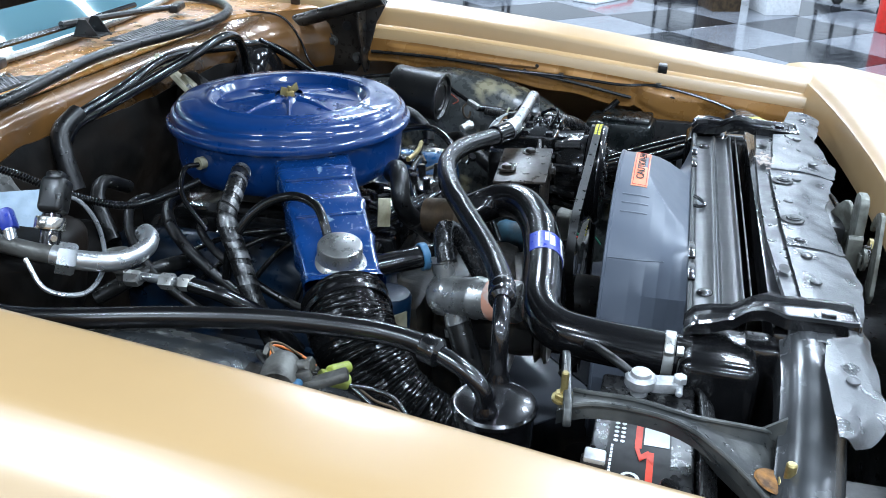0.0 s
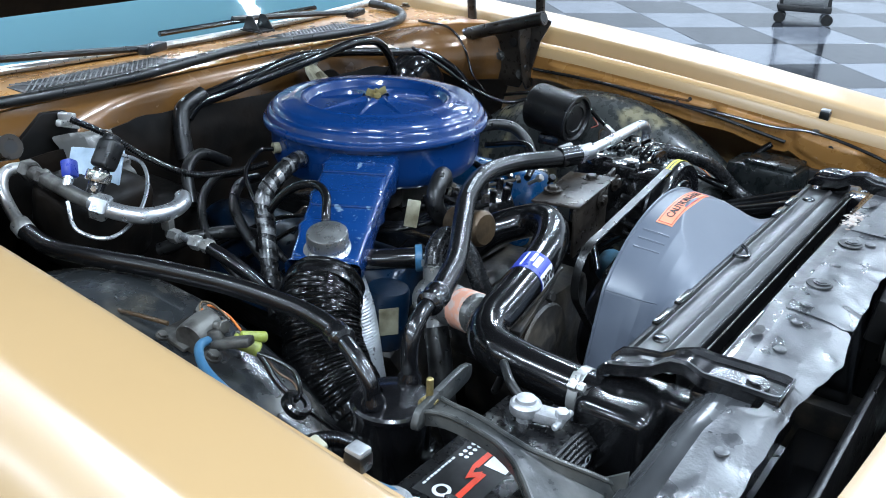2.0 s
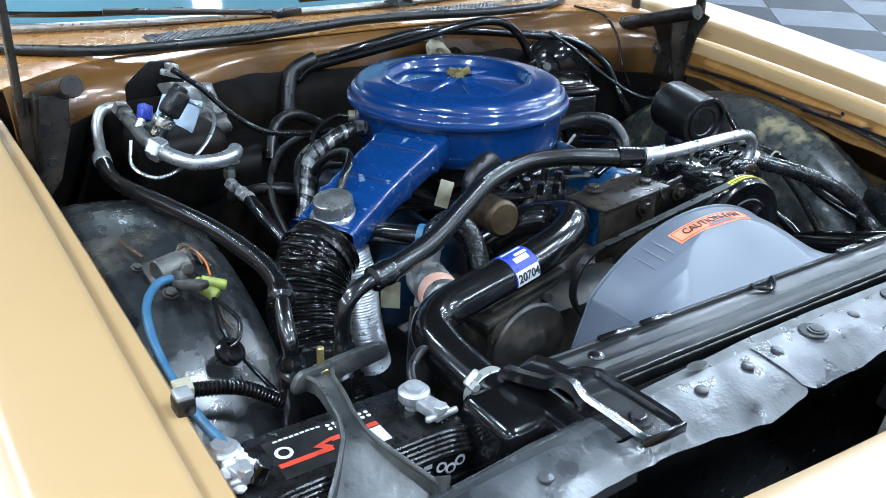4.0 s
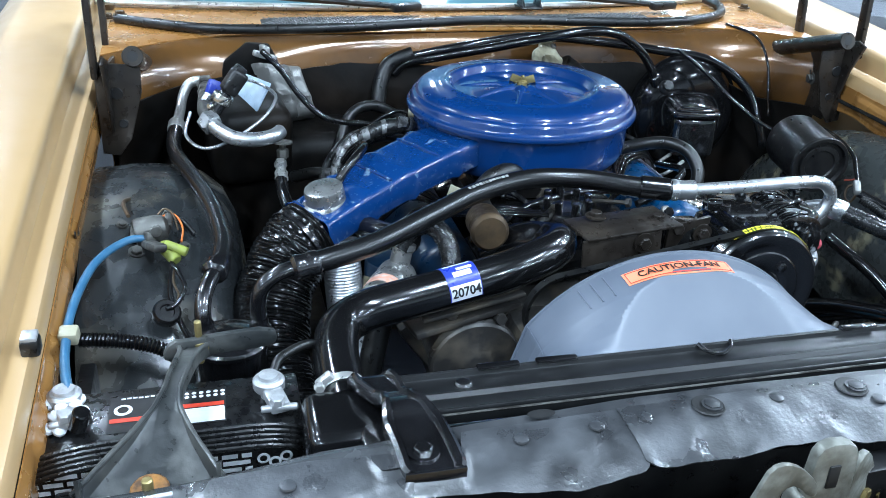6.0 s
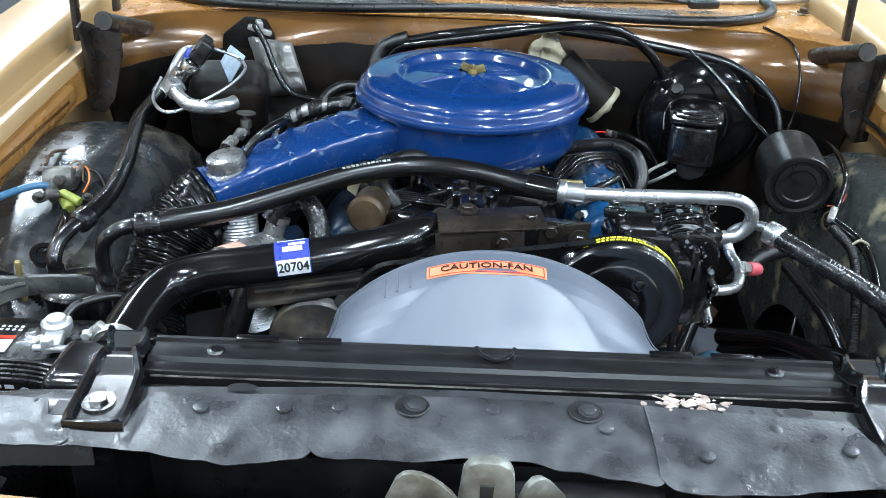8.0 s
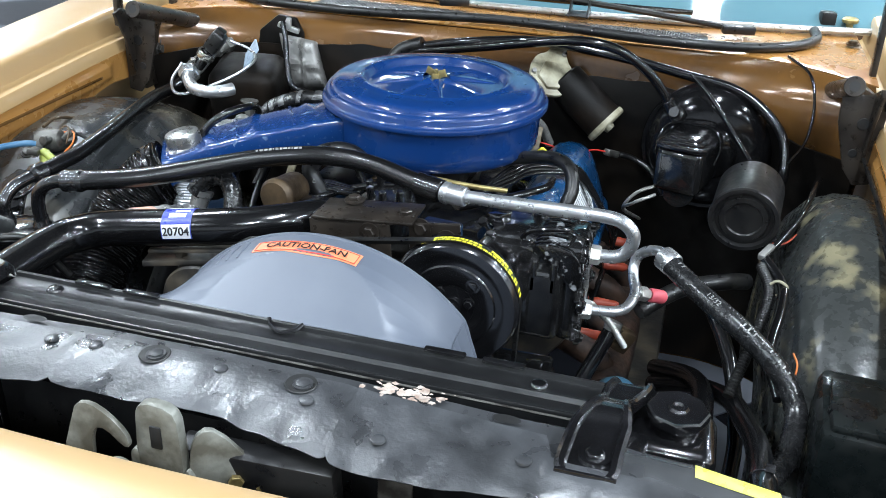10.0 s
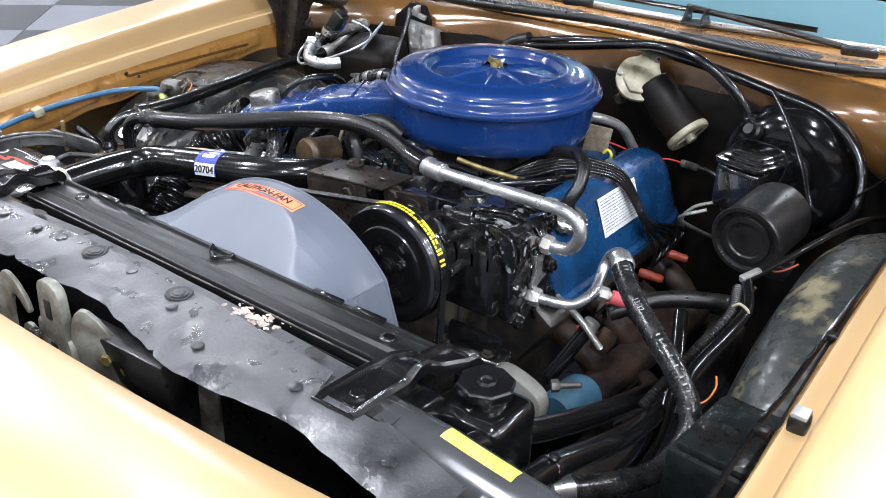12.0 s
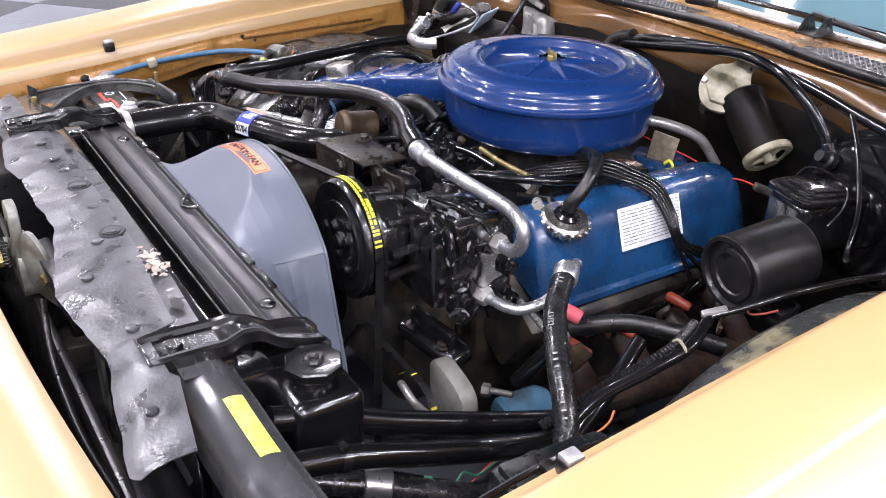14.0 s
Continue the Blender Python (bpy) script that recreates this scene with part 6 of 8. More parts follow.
lathe(bb, [(0, -0.0095), (0.010, -0.0095), (0.011, -0.0075), (0.030, -0.007), (0.032, -0.0085), (0.058, -0.0085), (0.060, -0.0068), (0.070, -0.0068), (0.072, -0.008), (0.086, -0.008), (0.090, -0.004), (0.0905, 0.0), (0.080, 0.008), (0.0905, 0.017), (0.0905, 0.022), (0.074, 0.024), (0, 0.024)], PC, (0, 1, 0), 64)
clutch = part("clutch", bb, BLACK, comp, "glossy black grooved clutch pulley")
for rr, n, ph, sz in ((0.024, 3, 0.3, 0.006), (0.044, 3, 0.9, 0.0075)):
    for i in range(n):
        w = 2 * math.pi * i / n + ph
        bb = B()
        hexnut(bb, PC + V((rr * math.cos(w), -0.0075, rr * math.sin(w))), (0, -1, 0), sz, 0.0045, washer=sz * 1.35)
        part("bolt", bb, BLACK, clutch)
bb = B()
hexnut(bb, PC + V((0, -0.0095, 0)), (0, -1, 0), 0.009, 0.005, washer=0.013)
part("hub_nut", bb, BLACK, clutch)
bb = B()
tube(bb, [(0.316, 0.456, 0.726), (0.345, 0.462, 0.724), (0.368, 0.470, 0.723), (0.382, 0.482, 0.724), (0.390, 0.500, 0.729), (0.392, 0.521, 0.735), (0.386, 0.545, 0.743), (0.383, 0.562, 0.756), (0.388, 0.566, 0.772), (0.403, 0.557, 0.787), (0.420, 0.538, 0.797), (0.437, 0.518, 0.798)], 0.0080, 14, 7)
part("discharge_pipe", bb, ALU, comp, "bent aluminium discharge pipe")
bb = B()
hexnut(bb, (0.312, 0.455, 0.726), (0.98, 0.18, -0.05), 0.0145, 0.024)
part("discharge_nut", bb, STEEL, comp)
bb = B()
cyl(bb, (0.391, 0.518, 0.734), (0.424, 0.540, 0.722), 0.0065)
hexnut(bb, (0.398, 0.523, 0.731), (0.80, 0.52, -0.28), 0.0115, 0.015)
part("service_port", bb, STEEL, comp)
bb = B()
lathe(bb, [(0, 0), (0.0095, 0), (0.0108, 0.002), (0.0108, 0.023), (0.009, 0.027), (0, 0.027)], (0.413, 0.533, 0.7255), (0.80, 0.52, -0.28), 16)
part("service_cap", bb, PINK, comp, "pink-red plastic service cap")

# belt
def belt(circles):
    """A flat belt round circles (x, z, r) in a plane of constant y, as tangents and arcs."""
    pts = []
    n = len(circles)
    for i in range(n):
        (x0, z0, r0), (x1, z1, r1), (x2, z2, r2) = circles[i - 1], circles[i], circles[(i + 1) % n]
        d_in, d_out = V((x1 - x0, z1 - z0)).normalized(), V((x2 - x1, z2 - z1)).normalized()
        n_in, n_out = V((-d_in.y, d_in.x)), V((-d_out.y, d_out.x))
        a, b = math.atan2(n_in.y, n_in.x), math.atan2(n_out.y, n_out.x)
        while b > a:
            b -= 2 * math.pi
        m = max(4, int((a - b) / 0.15))
        for k in range(m + 1):
            q = a + (b - a) * k / m
            pts.append((x1 + r1 * math.cos(q), z1 + r1 * math.sin(q)))
    return pts


def belt_thing(circles, y, w, label):
    pts = belt(circles)
    bm = B()
    rows = []
    for i, (x, z) in enumerate(pts):
        p, q = pts[i - 1], pts[(i + 1) % len(pts)]
        t = V((q[0] - p[0], q[1] - p[1])).normalized()
        nn = V((-t.y, t.x))
        rows.append([V((x, y - w / 2, z)), V((x, y + w / 2, z)), V((x - nn.x * 0.006, y + w * 0.3, z - nn.y * 0.006)), V((x - nn.x * 0.006, y - w * 0.3, z - nn.y * 0.006))])
    rows.append(rows[0])
    grid(bm, rows, 0, True)
    return solo("drive_belt", bm, RUBBER_MATT, (pts[0][0], y, pts[0][1]), label, "belt", "drive belts")


b1 = belt_thing([(0.164, 0.779, 0.0908), (0.165, 0.45, 0.083), (-0.12, 0.765, 0.058)], 0.3265, 0.013, "black rubber drive belt with yellow lettering")
bmap = arc_y(0.164, 0.779, 0.0911, 0.3265)
text_part("lettering", "PREMIUM", 0.0072, lambda u, v, h: bmap(u + 0.062, v + 0.0026, h + 0.0004), YELLOW_INK, b1, 0.0004)
random.seed(6)
for v0 in (-0.0055, 0.0008):
    u = -0.050
    while u < 0.088:
        w = random.uniform(0.003, 0.0075)
        if v0 < 0 or not 0.040 < u + w < 0.086:
            part("print", patch(bmap, u, u + w, v0, v0 + 0.0042, 3, 1, 0.0008, 0.0002), YELLOW_INK, b1)
        u += w + 0.0018
for u0 in (0.094, 0.099, 0.109, 0.116):
    part("print", patch(bmap, u0, u0 + 0.0034, -0.0055, 0.0055, 2, 1, 0.0008, 0.0002), YELLOW_INK, b1)
b2 = belt_thing([(0.33, 0.57, 0.055), (0.12, 0.46, 0.075), (0.18, 0.60, 0.03)], 0.345, 0.011, "black rubber power steering belt with yellow bars")
b2map = arc_y(0.33, 0.57, 0.0553, 0.345)
for u0 in (-0.052, -0.046, -0.040, -0.033, -0.018, -0.012, 0.052, 0.060, 0.068, 0.080):
    part("print", patch(b2map, u0, u0 + 0.0042, -0.0045, 0.0045, 2, 1, 0.0006, 0.0002), YELLOW_INK, b2)

# mounting bracket
brk = thing("compressor_bracket", (0.0, 0.42, 0.75), "black steel compressor bracket plate", "bracket")
bb = B()
box(bb, (0.002, 0.432, 0.840), (0.150, 0.085, 0.005), (-4, -3, 4), 0.002)
part("plate", bb, STEEL_DARK, brk)
part("web", box(B(), (-0.012, 0.393, 0.797), (0.122, 0.005, 0.085), (0, -3, 2), 0.002), STEEL_DARK, brk)
part("flange", box(B(), (0.105, 0.425, 0.815), (0.075, 0.006, 0.055), (8, -3, 10), 0.002), STEEL_DARK, brk)
part("lug", box(B(), (0.105, 0.445, 0.80), (0.06, 0.05, 0.06), (0, 2, -4), 0.006), BLACK_CAST, brk)
for x, y, z, ax in ((0.018, 0.389, 0.828, (0, -1, 0)), (0.058, 0.430, 0.844, (0, 0, 1)), (-0.03, 0.455, 0.843, (0, 0, 1)), (0.085, 0.420, 0.832, (0, -1, 0)), (0.125, 0.416, 0.822, (0, -1, 0))):
    bb = B()
    hexnut(bb, (x, y, z), ax, 0.0095, 0.008, washer=0.015)
    part("bolt", bb, STEEL_DARK, brk)
# clutter of linkage between bracket and air cleaner
link = thing("throttle_linkage", (0.05, 0.62, 0.75), "greasy throttle linkage and vacuum fittings on the intake", "linkage")
random.seed(21)
for i in range(22):
    bb = B()
    p = V((random.uniform(-0.10, 0.17), random.uniform(0.52, 0.70), random.uniform(0.75, 0.80)))
    q = p + V((random.uniform(-0.05, 0.05), random.uniform(-0.05, 0.05), random.uniform(-0.005, 0.02)))
    cyl(bb, p, q, random.uniform(0.003, 0.008), seg=8)
    hexnut(bb, q, q - p, 0.008, 0.008)
    part("fitting", bb, random.choice((GRIME, BLACK, BLACK_CAST, STEEL, BLACK)), link)
line("fuel_line", [(-0.16, 0.55, 0.78), (-0.08, 0.60, 0.80), (0.02, 0.63, 0.805), (0.09, 0.64, 0.80)], 0.006, RUBBER, "black fuel line before the carburettor", "hose", "vacuum lines")
line("vacuum_line", [(0.10, 0.58, 0.80), (0.16, 0.60, 0.815), (0.22, 0.66, 0.82), (0.22, 0.75, 0.80)], 0.0065, RUBBER, "black vacuum line beside the valve cover", "hose", "vacuum lines")
line("dipstick_tube", [(0.04, 0.645, 0.815), (0.10, 0.645, 0.812), (0.16, 0.655, 0.808)], 0.0045, BRASS, "yellowish metal dipstick tube", "tube")
bb = B()
cyl(bb, (0.255, 0.60, 0.812), (0.275, 0.585, 0.818), 0.008)
hexnut(bb, (0.268, 0.590, 0.816), (0.8, -0.6, 0.2), 0.009, 0.010)
solo("pressure_switch", bb, STEEL, (0.255, 0.60, 0.80), "small steel pressure switch", "switch")

# ---- discharge hose and lower hoses on the driver's side ----
DH = [(0.428, 0.514, 0.796), (0.442, 0.498, 0.793), (0.482, 0.455, 0.782), (0.537, 0.416, 0.761), (0.580, 0.394, 0.735), (0.610, 0.377, 0.706), (0.623, 0.350, 0.678), (0.612, 0.29, 0.66), (0.585, 0.22, 0.672), (0.552, 0.16, 0.685), (0.520, 0.10, 0.694), (0.50, 0.06, 0.70)]
dh = solo("discharge_hose", tube(B(), DH, 0.0150, 20, 7), BRAID, DH[0], "ribbed grey-black discharge hose with white print", "hose", "air conditioning hoses")
bb = B()
lathe(bb, [(0.0152, 0), (0.0178, 0.002), (0.0178, 0.022), (0.0152, 0.026)], (0.424, 0.521, 0.798), (0.66, -0.74, -0.12), 20)
part("ferrule", bb, ALU, dh)
bb = B()
lathe(bb, [(0.0152, 0), (0.0176, 0.002), (0.0176, 0.03), (0.0152, 0.032)], (0.558, 0.172, 0.683), (-0.46, -0.87, 0.16), 20)
part("ferrule", bb, ALU, dh)
dh_map = on_hose(DH, 0.0151, (0.62, -0.74, 0.60))
text_part("lettering", "13/32", 0.0105, lambda u, v, h: dh_map(u + 0.105, v - 0.003, h), PRINT, dh, 0.0)
for u in (0.028, 0.036, 0.155, 0.163, 0.172, 0.186, 0.20, 0.215, 0.224, 0.233):
    part("print", patch(dh_map, u, u + 0.0022, -0.0028, 0.003, 2, 3, 0.0003, 0.0003), PRINT, dh)
LH1 = [(0.490, 0.06, 0.775), (0.493, 0.12, 0.757), (0.498, 0.21, 0.716), (0.505, 0.33, 0.67), (0.508, 0.455, 0.626), (0.49, 0.56, 0.58), (0.44, 0.66, 0.52)]
LH2 = [(0.560, 0.05, 0.768), (0.562, 0.12, 0.752), (0.566, 0.23, 0.712), (0.560, 0.33, 0.672), (0.545, 0.44, 0.63), (0.50, 0.55, 0.57), (0.44, 0.64, 0.50)]
lh1 = line("lower_hose", LH1, 0.0155, RUBBER, "black coolant hose running back from the support", "hose", "lower hoses", seg=16)
lh2 = line("lower_hose", LH2, 0.0145, RUBBER, "black coolant hose running back from the support", "hose", "lower hoses", seg=16)
for hose, c, d, r in ((lh1, (0.4925, 0.105, 0.762), (0.06, 0.93, -0.33), 0.0155), (lh2, (0.5615, 0.105, 0.756), (0.03, 0.95, -0.3), 0.0145)):
    bb = B()
    lathe(bb, [(r + 0.0004, 0), (r + 0.0014, 0.001), (r + 0.0014, 0.010), (r + 0.0004, 0.011)], c, d, 24)
    hexnut(bb, V(c) + V((0, 0.005, r + 0.002)), (1, 0, 0), 0.005, 0.010)
    part("clamp", bb, BLACK, hose, "black painted hose clamp")
line("heater_hose", [(0.40, 0.56, 0.68), (0.46, 0.62, 0.70), (0.53, 0.66, 0.705), (0.56, 0.70, 0.69)], 0.0135, RUBBER_MATT, "dull black hose end beside the drum", "hose", "lower hoses", seg=16)
line("steering_hose", [(0.50, 0.60, 0.70), (0.54, 0.50, 0.66), (0.56, 0.40, 0.60), (0.55, 0.28, 0.58)], 0.011, RUBBER, "black steering hose going down", "hose", "lower hoses", seg=14)

# power steering pump
ps = thing("steering_pump", (0.34, 0.44, 0.5), "pale and blue power steering pump low in the bay", "pump")
bb = B()
lathe(bb, [(0, 0), (0.030, 0), (0.036, 0.006), (0.037, 0.07), (0.03, 0.082), (0, 0.086)], (0.380, 0.462, 0.532), (0.1, 1, 0.05), 32)
part("reservoir", bb, BLUE_DUSTY, ps)
bb = B()
prism(bb, chaikin([(-0.055, 0.045), (0.030, 0.040), (0.048, 0.010), (0.040, -0.030), (0.010, -0.055), (-0.030, -0.045), (-0.045, 0.0)], 2), 0.030, Matrix.Translation((0.352, 0.408, 0.588)) @ rot(90, 10, 0), 0.006)
part("bracket", bb, PALE_CAST, ps, "pale dusty cast bracket")
bb = B()
hexnut(bb, (0.392, 0.415, 0.618), (0.75, 0.6, 0.05), 0.010, 0.012, stud=0.045)
part("stud", bb, WEATHERED, ps)
ct = solo("capped_tube", tube(B(), [(0.325, 0.530, 0.545), (0.345, 0.555, 0.59), (0.363, 0.578, 0.632)], 0.0125, 14), BLACK, (0.325, 0.53, 0.545), "black capped tube low beside the pump", "tube")
bb = B()
cyl(bb, (0.361, 0.576, 0.626), (0.366, 0.582, 0.642), 0.0138)
part("cap", bb, STEEL, ct)
line("spring_cable", [(0.33, 0.52, 0.70), (0.36, 0.55, 0.655), (0.385, 0.58, 0.60)], 0.0045, STEEL, "thin coiled spring by the compressor", "spring", ribs=0.0012, pitch=0.004)
bb = B()
box(bb, (0.38, 0.60, 0.60), (0.03, 0.025, 0.04), (0, 30, 20), 0.005)
solo("brass_fitting", bb, BROWN, (0.38, 0.60, 0.58), "tarnished brass fitting beside the tube", "fitting")
# behind the driver's side valve cover
bb = B()
box(bb, (0.125, 1.0, 0.765), (0.05, 0.006, 0.085), (0, 8, 25), 0.002)
solo("engine_bracket", bb, PEEL_TAN, (0.125, 1.0, 0.72), "dirty tan metal bracket behind the carburettor", "bracket")
line("heater_pipe", [(0.04, 0.98, 0.815), (0.09, 1.03, 0.812), (0.13, 1.09, 0.785), (0.15, 1.13, 0.73)], 0.010, STEEL, "bent silver heater pipe", "pipe")
line("yellow_clip", [(0.150, 0.985, 0.760), (0.158, 0.988, 0.768), (0.166, 0.99, 0.76), (0.162, 0.991, 0.745), (0.150, 0.992, 0.738)], 0.003, YELLOW_INK, "small yellow wire clip", "clip")
bb = B()
lathe(bb, [(0, 0), (0.05, 0), (0.055, 0.005), (0.055, 0.05), (0.045, 0.06), (0, 0.06)], (0.10, 1.02, 0.695), (0, 0, 1), 24)
solo("blue_sender", bb, BLUE_OLD, (0.10, 1.02, 0.69), "blue painted housing at the engine's rear", "housing")
bb = B()
box(bb, (0.285, 1.105, 0.735), (0.016, 0.040, 0.014), (-20, 0, -30), 0.003)
solo("connector", bb, WEATHERED, (0.285, 1.105, 0.728), "dull grey wiring connector behind the valve cover", "connector")
line("wire_loom", [(0.293, 1.118, 0.731), (0.33, 1.13, 0.72), (0.37, 1.12, 0.70), (0.40, 1.10, 0.66)], 0.006, RUBBER_MATT, "black taped wiring loom", "wire loom", "wiring")
line("red_wire", [(0.22, 1.05, 0.745), (0.25, 1.075, 0.748), (0.278, 1.095, 0.74)], 0.0016, RED, "thin red wire into the grey connector", "wire", "wiring")
line("red_wire", [(0.02, 1.0, 0.79), (0.08, 1.02, 0.775), (0.14, 1.06, 0.755), (0.20, 1.09, 0.73)], 0.0016, RED, "thin red wire at the engine's rear", "wire", "wiring")

# black drum and wiring
drum = thing("vacuum_reservoir", (0.545, 0.78, 0.74), "black round vacuum reservoir can on the wheelhouse", "reservoir")
bb = B()
lathe(bb, [(0, 0.006), (0.028, 0.006), (0.030, 0.003), (0.038, 0.003), (0.040, 0.007), (0.046, 0.007), (0.049, 0.0), (0.055, 0.0), (0.0565, 0.003), (0.0555, 0.008), (0.0545, 0.012), (0.0545, 0.112), (0.052, 0.118), (0, 0.12)], (0.538, 0.712, 0.792), (0.10, 0.985, 0.10), 48)
part("shell", bb, DRUM, drum)
bb = B()
box(bb, (0.56, 0.78, 0.735), (0.08, 0.05, 0.025), (0, 0, 8), 0.004)
part("strap", bb, BLACK, drum)
line("wire_loom", [(0.575, 0.64, 0.765), (0.60, 0.58, 0.755), (0.598, 0.52, 0.742), (0.585, 0.44, 0.715), (0.60, 0.37, 0.69)], 0.008, RUBBER, "black taped wiring loom", "wire loom", "wiring")
line("wire_loom", [(0.57, 0.62, 0.76), (0.583, 0.56, 0.745), (0.565, 0.48, 0.71), (0.54, 0.40, 0.66)], 0.0075, RUBBER_MATT, "black corrugated wiring loom", "wire loom", "wiring", ribs=0.001, pitch=0.005)
line("wire_loom", [(0.575, 0.64, 0.768), (0.602, 0.69, 0.785), (0.626, 0.74, 0.802), (0.648, 0.83, 0.806), (0.664, 0.92, 0.796), (0.68, 1.00, 0.775)], 0.0048, RUBBER, "black taped wiring loom", "wire loom", "wiring")
bb = B()
tube(bb, [(0.582, 0.57, 0.757), (0.592, 0.568, 0.765), (0.606, 0.566, 0.758), (0.60, 0.565, 0.745), (0.585, 0.567, 0.742), (0.58, 0.57, 0.75)], 0.0022, 6)
solo("cable_tie", bb, CREAM, (0.59, 0.567, 0.75), "cream cable tie round the loom", "cable tie")
bb = B()
box(bb, (0.576, 0.648, 0.772), (0.012, 0.035, 0.012), (15, 0, -30), 0.003)
solo("connector", bb, STEEL, (0.576, 0.648, 0.766), "small metal wiring connector", "connector")
bb = B()
tube(bb, [(0.585, 0.665, 0.772), (0.575, 0.672, 0.762), (0.572, 0.668, 0.745), (0.578, 0.66, 0.738), (0.584, 0.656, 0.752)], 0.0025, 8)
solo("wire_clip", bb, BROWN, (0.585, 0.665, 0.772), "tarnished metal wire clip under the can", "clip")
line("red_wire", [(0.588, 0.70, 0.765), (0.60, 0.69, 0.770), (0.612, 0.70, 0.774), (0.622, 0.715, 0.78)], 0.0016, BOOT, "thin reddish wire under the can", "wire", "wiring")
line("twisted_wire", [(0.600, 0.40, 0.69), (0.612, 0.405, 0.695), (0.620, 0.417, 0.702), (0.622, 0.432, 0.712), (0.616, 0.444, 0.720)], 0.0015, WIRE_O, "orange and white twisted wire", "wire", "wiring")
line("green_wire", [(0.50, 0.27, 0.60), (0.505, 0.25, 0.62), (0.52, 0.25, 0.63)], 0.002, WIRE_G, "thin green wire hanging loose", "wire", "wiring")

sc = solo("plug_connector", box(B(), (0.475, 0.475, 0.556), (0.052, 0.03, 0.026), (10, -12, -25), 0.003), RUBBER_MATT, (0.475, 0.475, 0.54), "black two-row wiring plug hanging loose", "connector")
for k in range(3):
    bb = B()
    box(bb, (0.462 + k * 0.013, 0.462 - k * 0.006, 0.570 + k * 0.003), (0.005, 0.014, 0.006), (10, -12, -25), 0.001)
    part("rib", bb, RUBBER_MATT, sc)
line("green_wire", [(0.468, 0.40, 0.56), (0.455, 0.37, 0.53), (0.45, 0.345, 0.54), (0.46, 0.32, 0.51)], 0.0018, WIRE_G, "thin green wire hanging loose", "wire", "wiring")
line("red_wire", [(0.462, 0.405, 0.56), (0.452, 0.38, 0.53), (0.455, 0.35, 0.515)], 0.0016, RED, "thin red wire beside the green one", "wire", "wiring")
line("orange_wire", [(0.475, 0.455, 0.585), (0.45, 0.46, 0.585), (0.43, 0.44, 0.575)], 0.0016, WIRE_O, "thin orange wire on the plug", "wire", "wiring")
line("steel_pipe", [(0.285, 0.345, 0.585), (0.305, 0.335, 0.60), (0.33, 0.33, 0.602), (0.345, 0.335, 0.59), (0.35, 0.36, 0.56)], 0.006, STEEL, "bent steel pipe loop by the steering pump", "pipe")
pb = thing("pump_bracket", (0.24, 0.42, 0.56), "black cast bracket under the compressor", "bracket")
bb = B()
box(bb, (0.235, 0.435, 0.602), (0.125, 0.05, 0.03), (12, 8, 14), 0.010, 3)
box(bb, (0.245, 0.425, 0.63), (0.09, 0.014, 0.05), (10, 8, 14), 0.006)
part("web", bb, BLACK_CAST, pb)
for x, y in ((0.20, 0.415), (0.27, 0.43)):
    bb = B()
    hexnut(bb, (x, y, 0.618), (0.1, -0.5, 0.85), 0.009, 0.008, washer=0.012)
    part("bolt", bb, STEEL_DARK, pb)

# black box by the fender, headlamp side
wb = thing("washer_tank", (0.68, 0.30, 0.59), "dark green-black plastic washer tank beside the fender", "tank")
bb = B()
box(bb, (0.690, 0.315, 0.665), (0.105, 0.155, 0.15), (0, 0, -4), 0.014)
box(bb, (0.690, 0.30, 0.742), (0.085, 0.11, 0.014), (0, 0, -4), 0.006)
part("case", bb, TANK, wb)
bb = B()
lathe(bb, [(0.030, 0), (0.031, 0.003), (0.029, 0.012), (0.022, 0.015), (0, 0.016)], (0.675, 0.29, 0.735), (0, 0, 1), 24)
part("cap", bb, BATTERY, wb)
line("washer_hose", [(0.775 - 0.03, 0.33, 0.765), (0.73, 0.36, 0.735), (0.735, 0.395, 0.68), (0.72, 0.45, 0.62)], 0.0075, RUBBER, "black washer hose by the fender", "hose", "lower hoses")

# ---- brakes, wiper motor, heater on the firewall ----
br = thing("brake_booster", (0.48, 1.13, 0.66), "glossy black brake booster on the firewall", "brake booster")
bb = B()
BC = (0.475, 1.085, 0.765)
lathe(bb, [(0, -0.004), (0.044, -0.004), (0.052, 0.002), (0.056, 0.010), (0.080, 0.013), (0.104, 0.022), (0.120, 0.036), (0.127, 0.050), (0.127, 0.054)], BC, (0, 1, 0), 56)
part("front_shell", bb, BLACK_SMOOTH, br)
bb = B()
lathe(bb, [(0.120, 0.051), (0.134, 0.051), (0.1355, 0.056), (0.134, 0.061), (0.120, 0.061)], BC, (0, 1, 0), 56)
part("crimp_ring", bb, BLACK_SMOOTH, br)
bb = B()
lathe(bb, [(0.129, 0.060), (0.120, 0.085), (0.09, 0.10), (0, 0.105)], BC, (0, 1, 0), 56)
part("rear_shell", bb, BLACK_SMOOTH, br)
bb = B()
lathe(bb, [(0, 0), (0.016, 0), (0.015, 0.012), (0.010, 0.016), (0.010, 0.03), (0, 0.03)], (0.405, 1.098, 0.835), (-0.25, -0.85, 0.45), 18)
part("check_valve", bb, RUBBER_MATT, br)

mc = thing("master_cylinder", (0.43, 1.0, 0.70), "black master cylinder with a wire-clipped lid", "master cylinder")
bb = B()
box(bb, (0.436, 1.035, 0.760), (0.092, 0.125, 0.09), (0, 0, -14), 0.014, 3)
cyl(bb, (0.43, 0.985, 0.715), (0.44, 1.09, 0.715), 0.030)
part("body", bb, BLACK_CAST, mc)
bb = B()
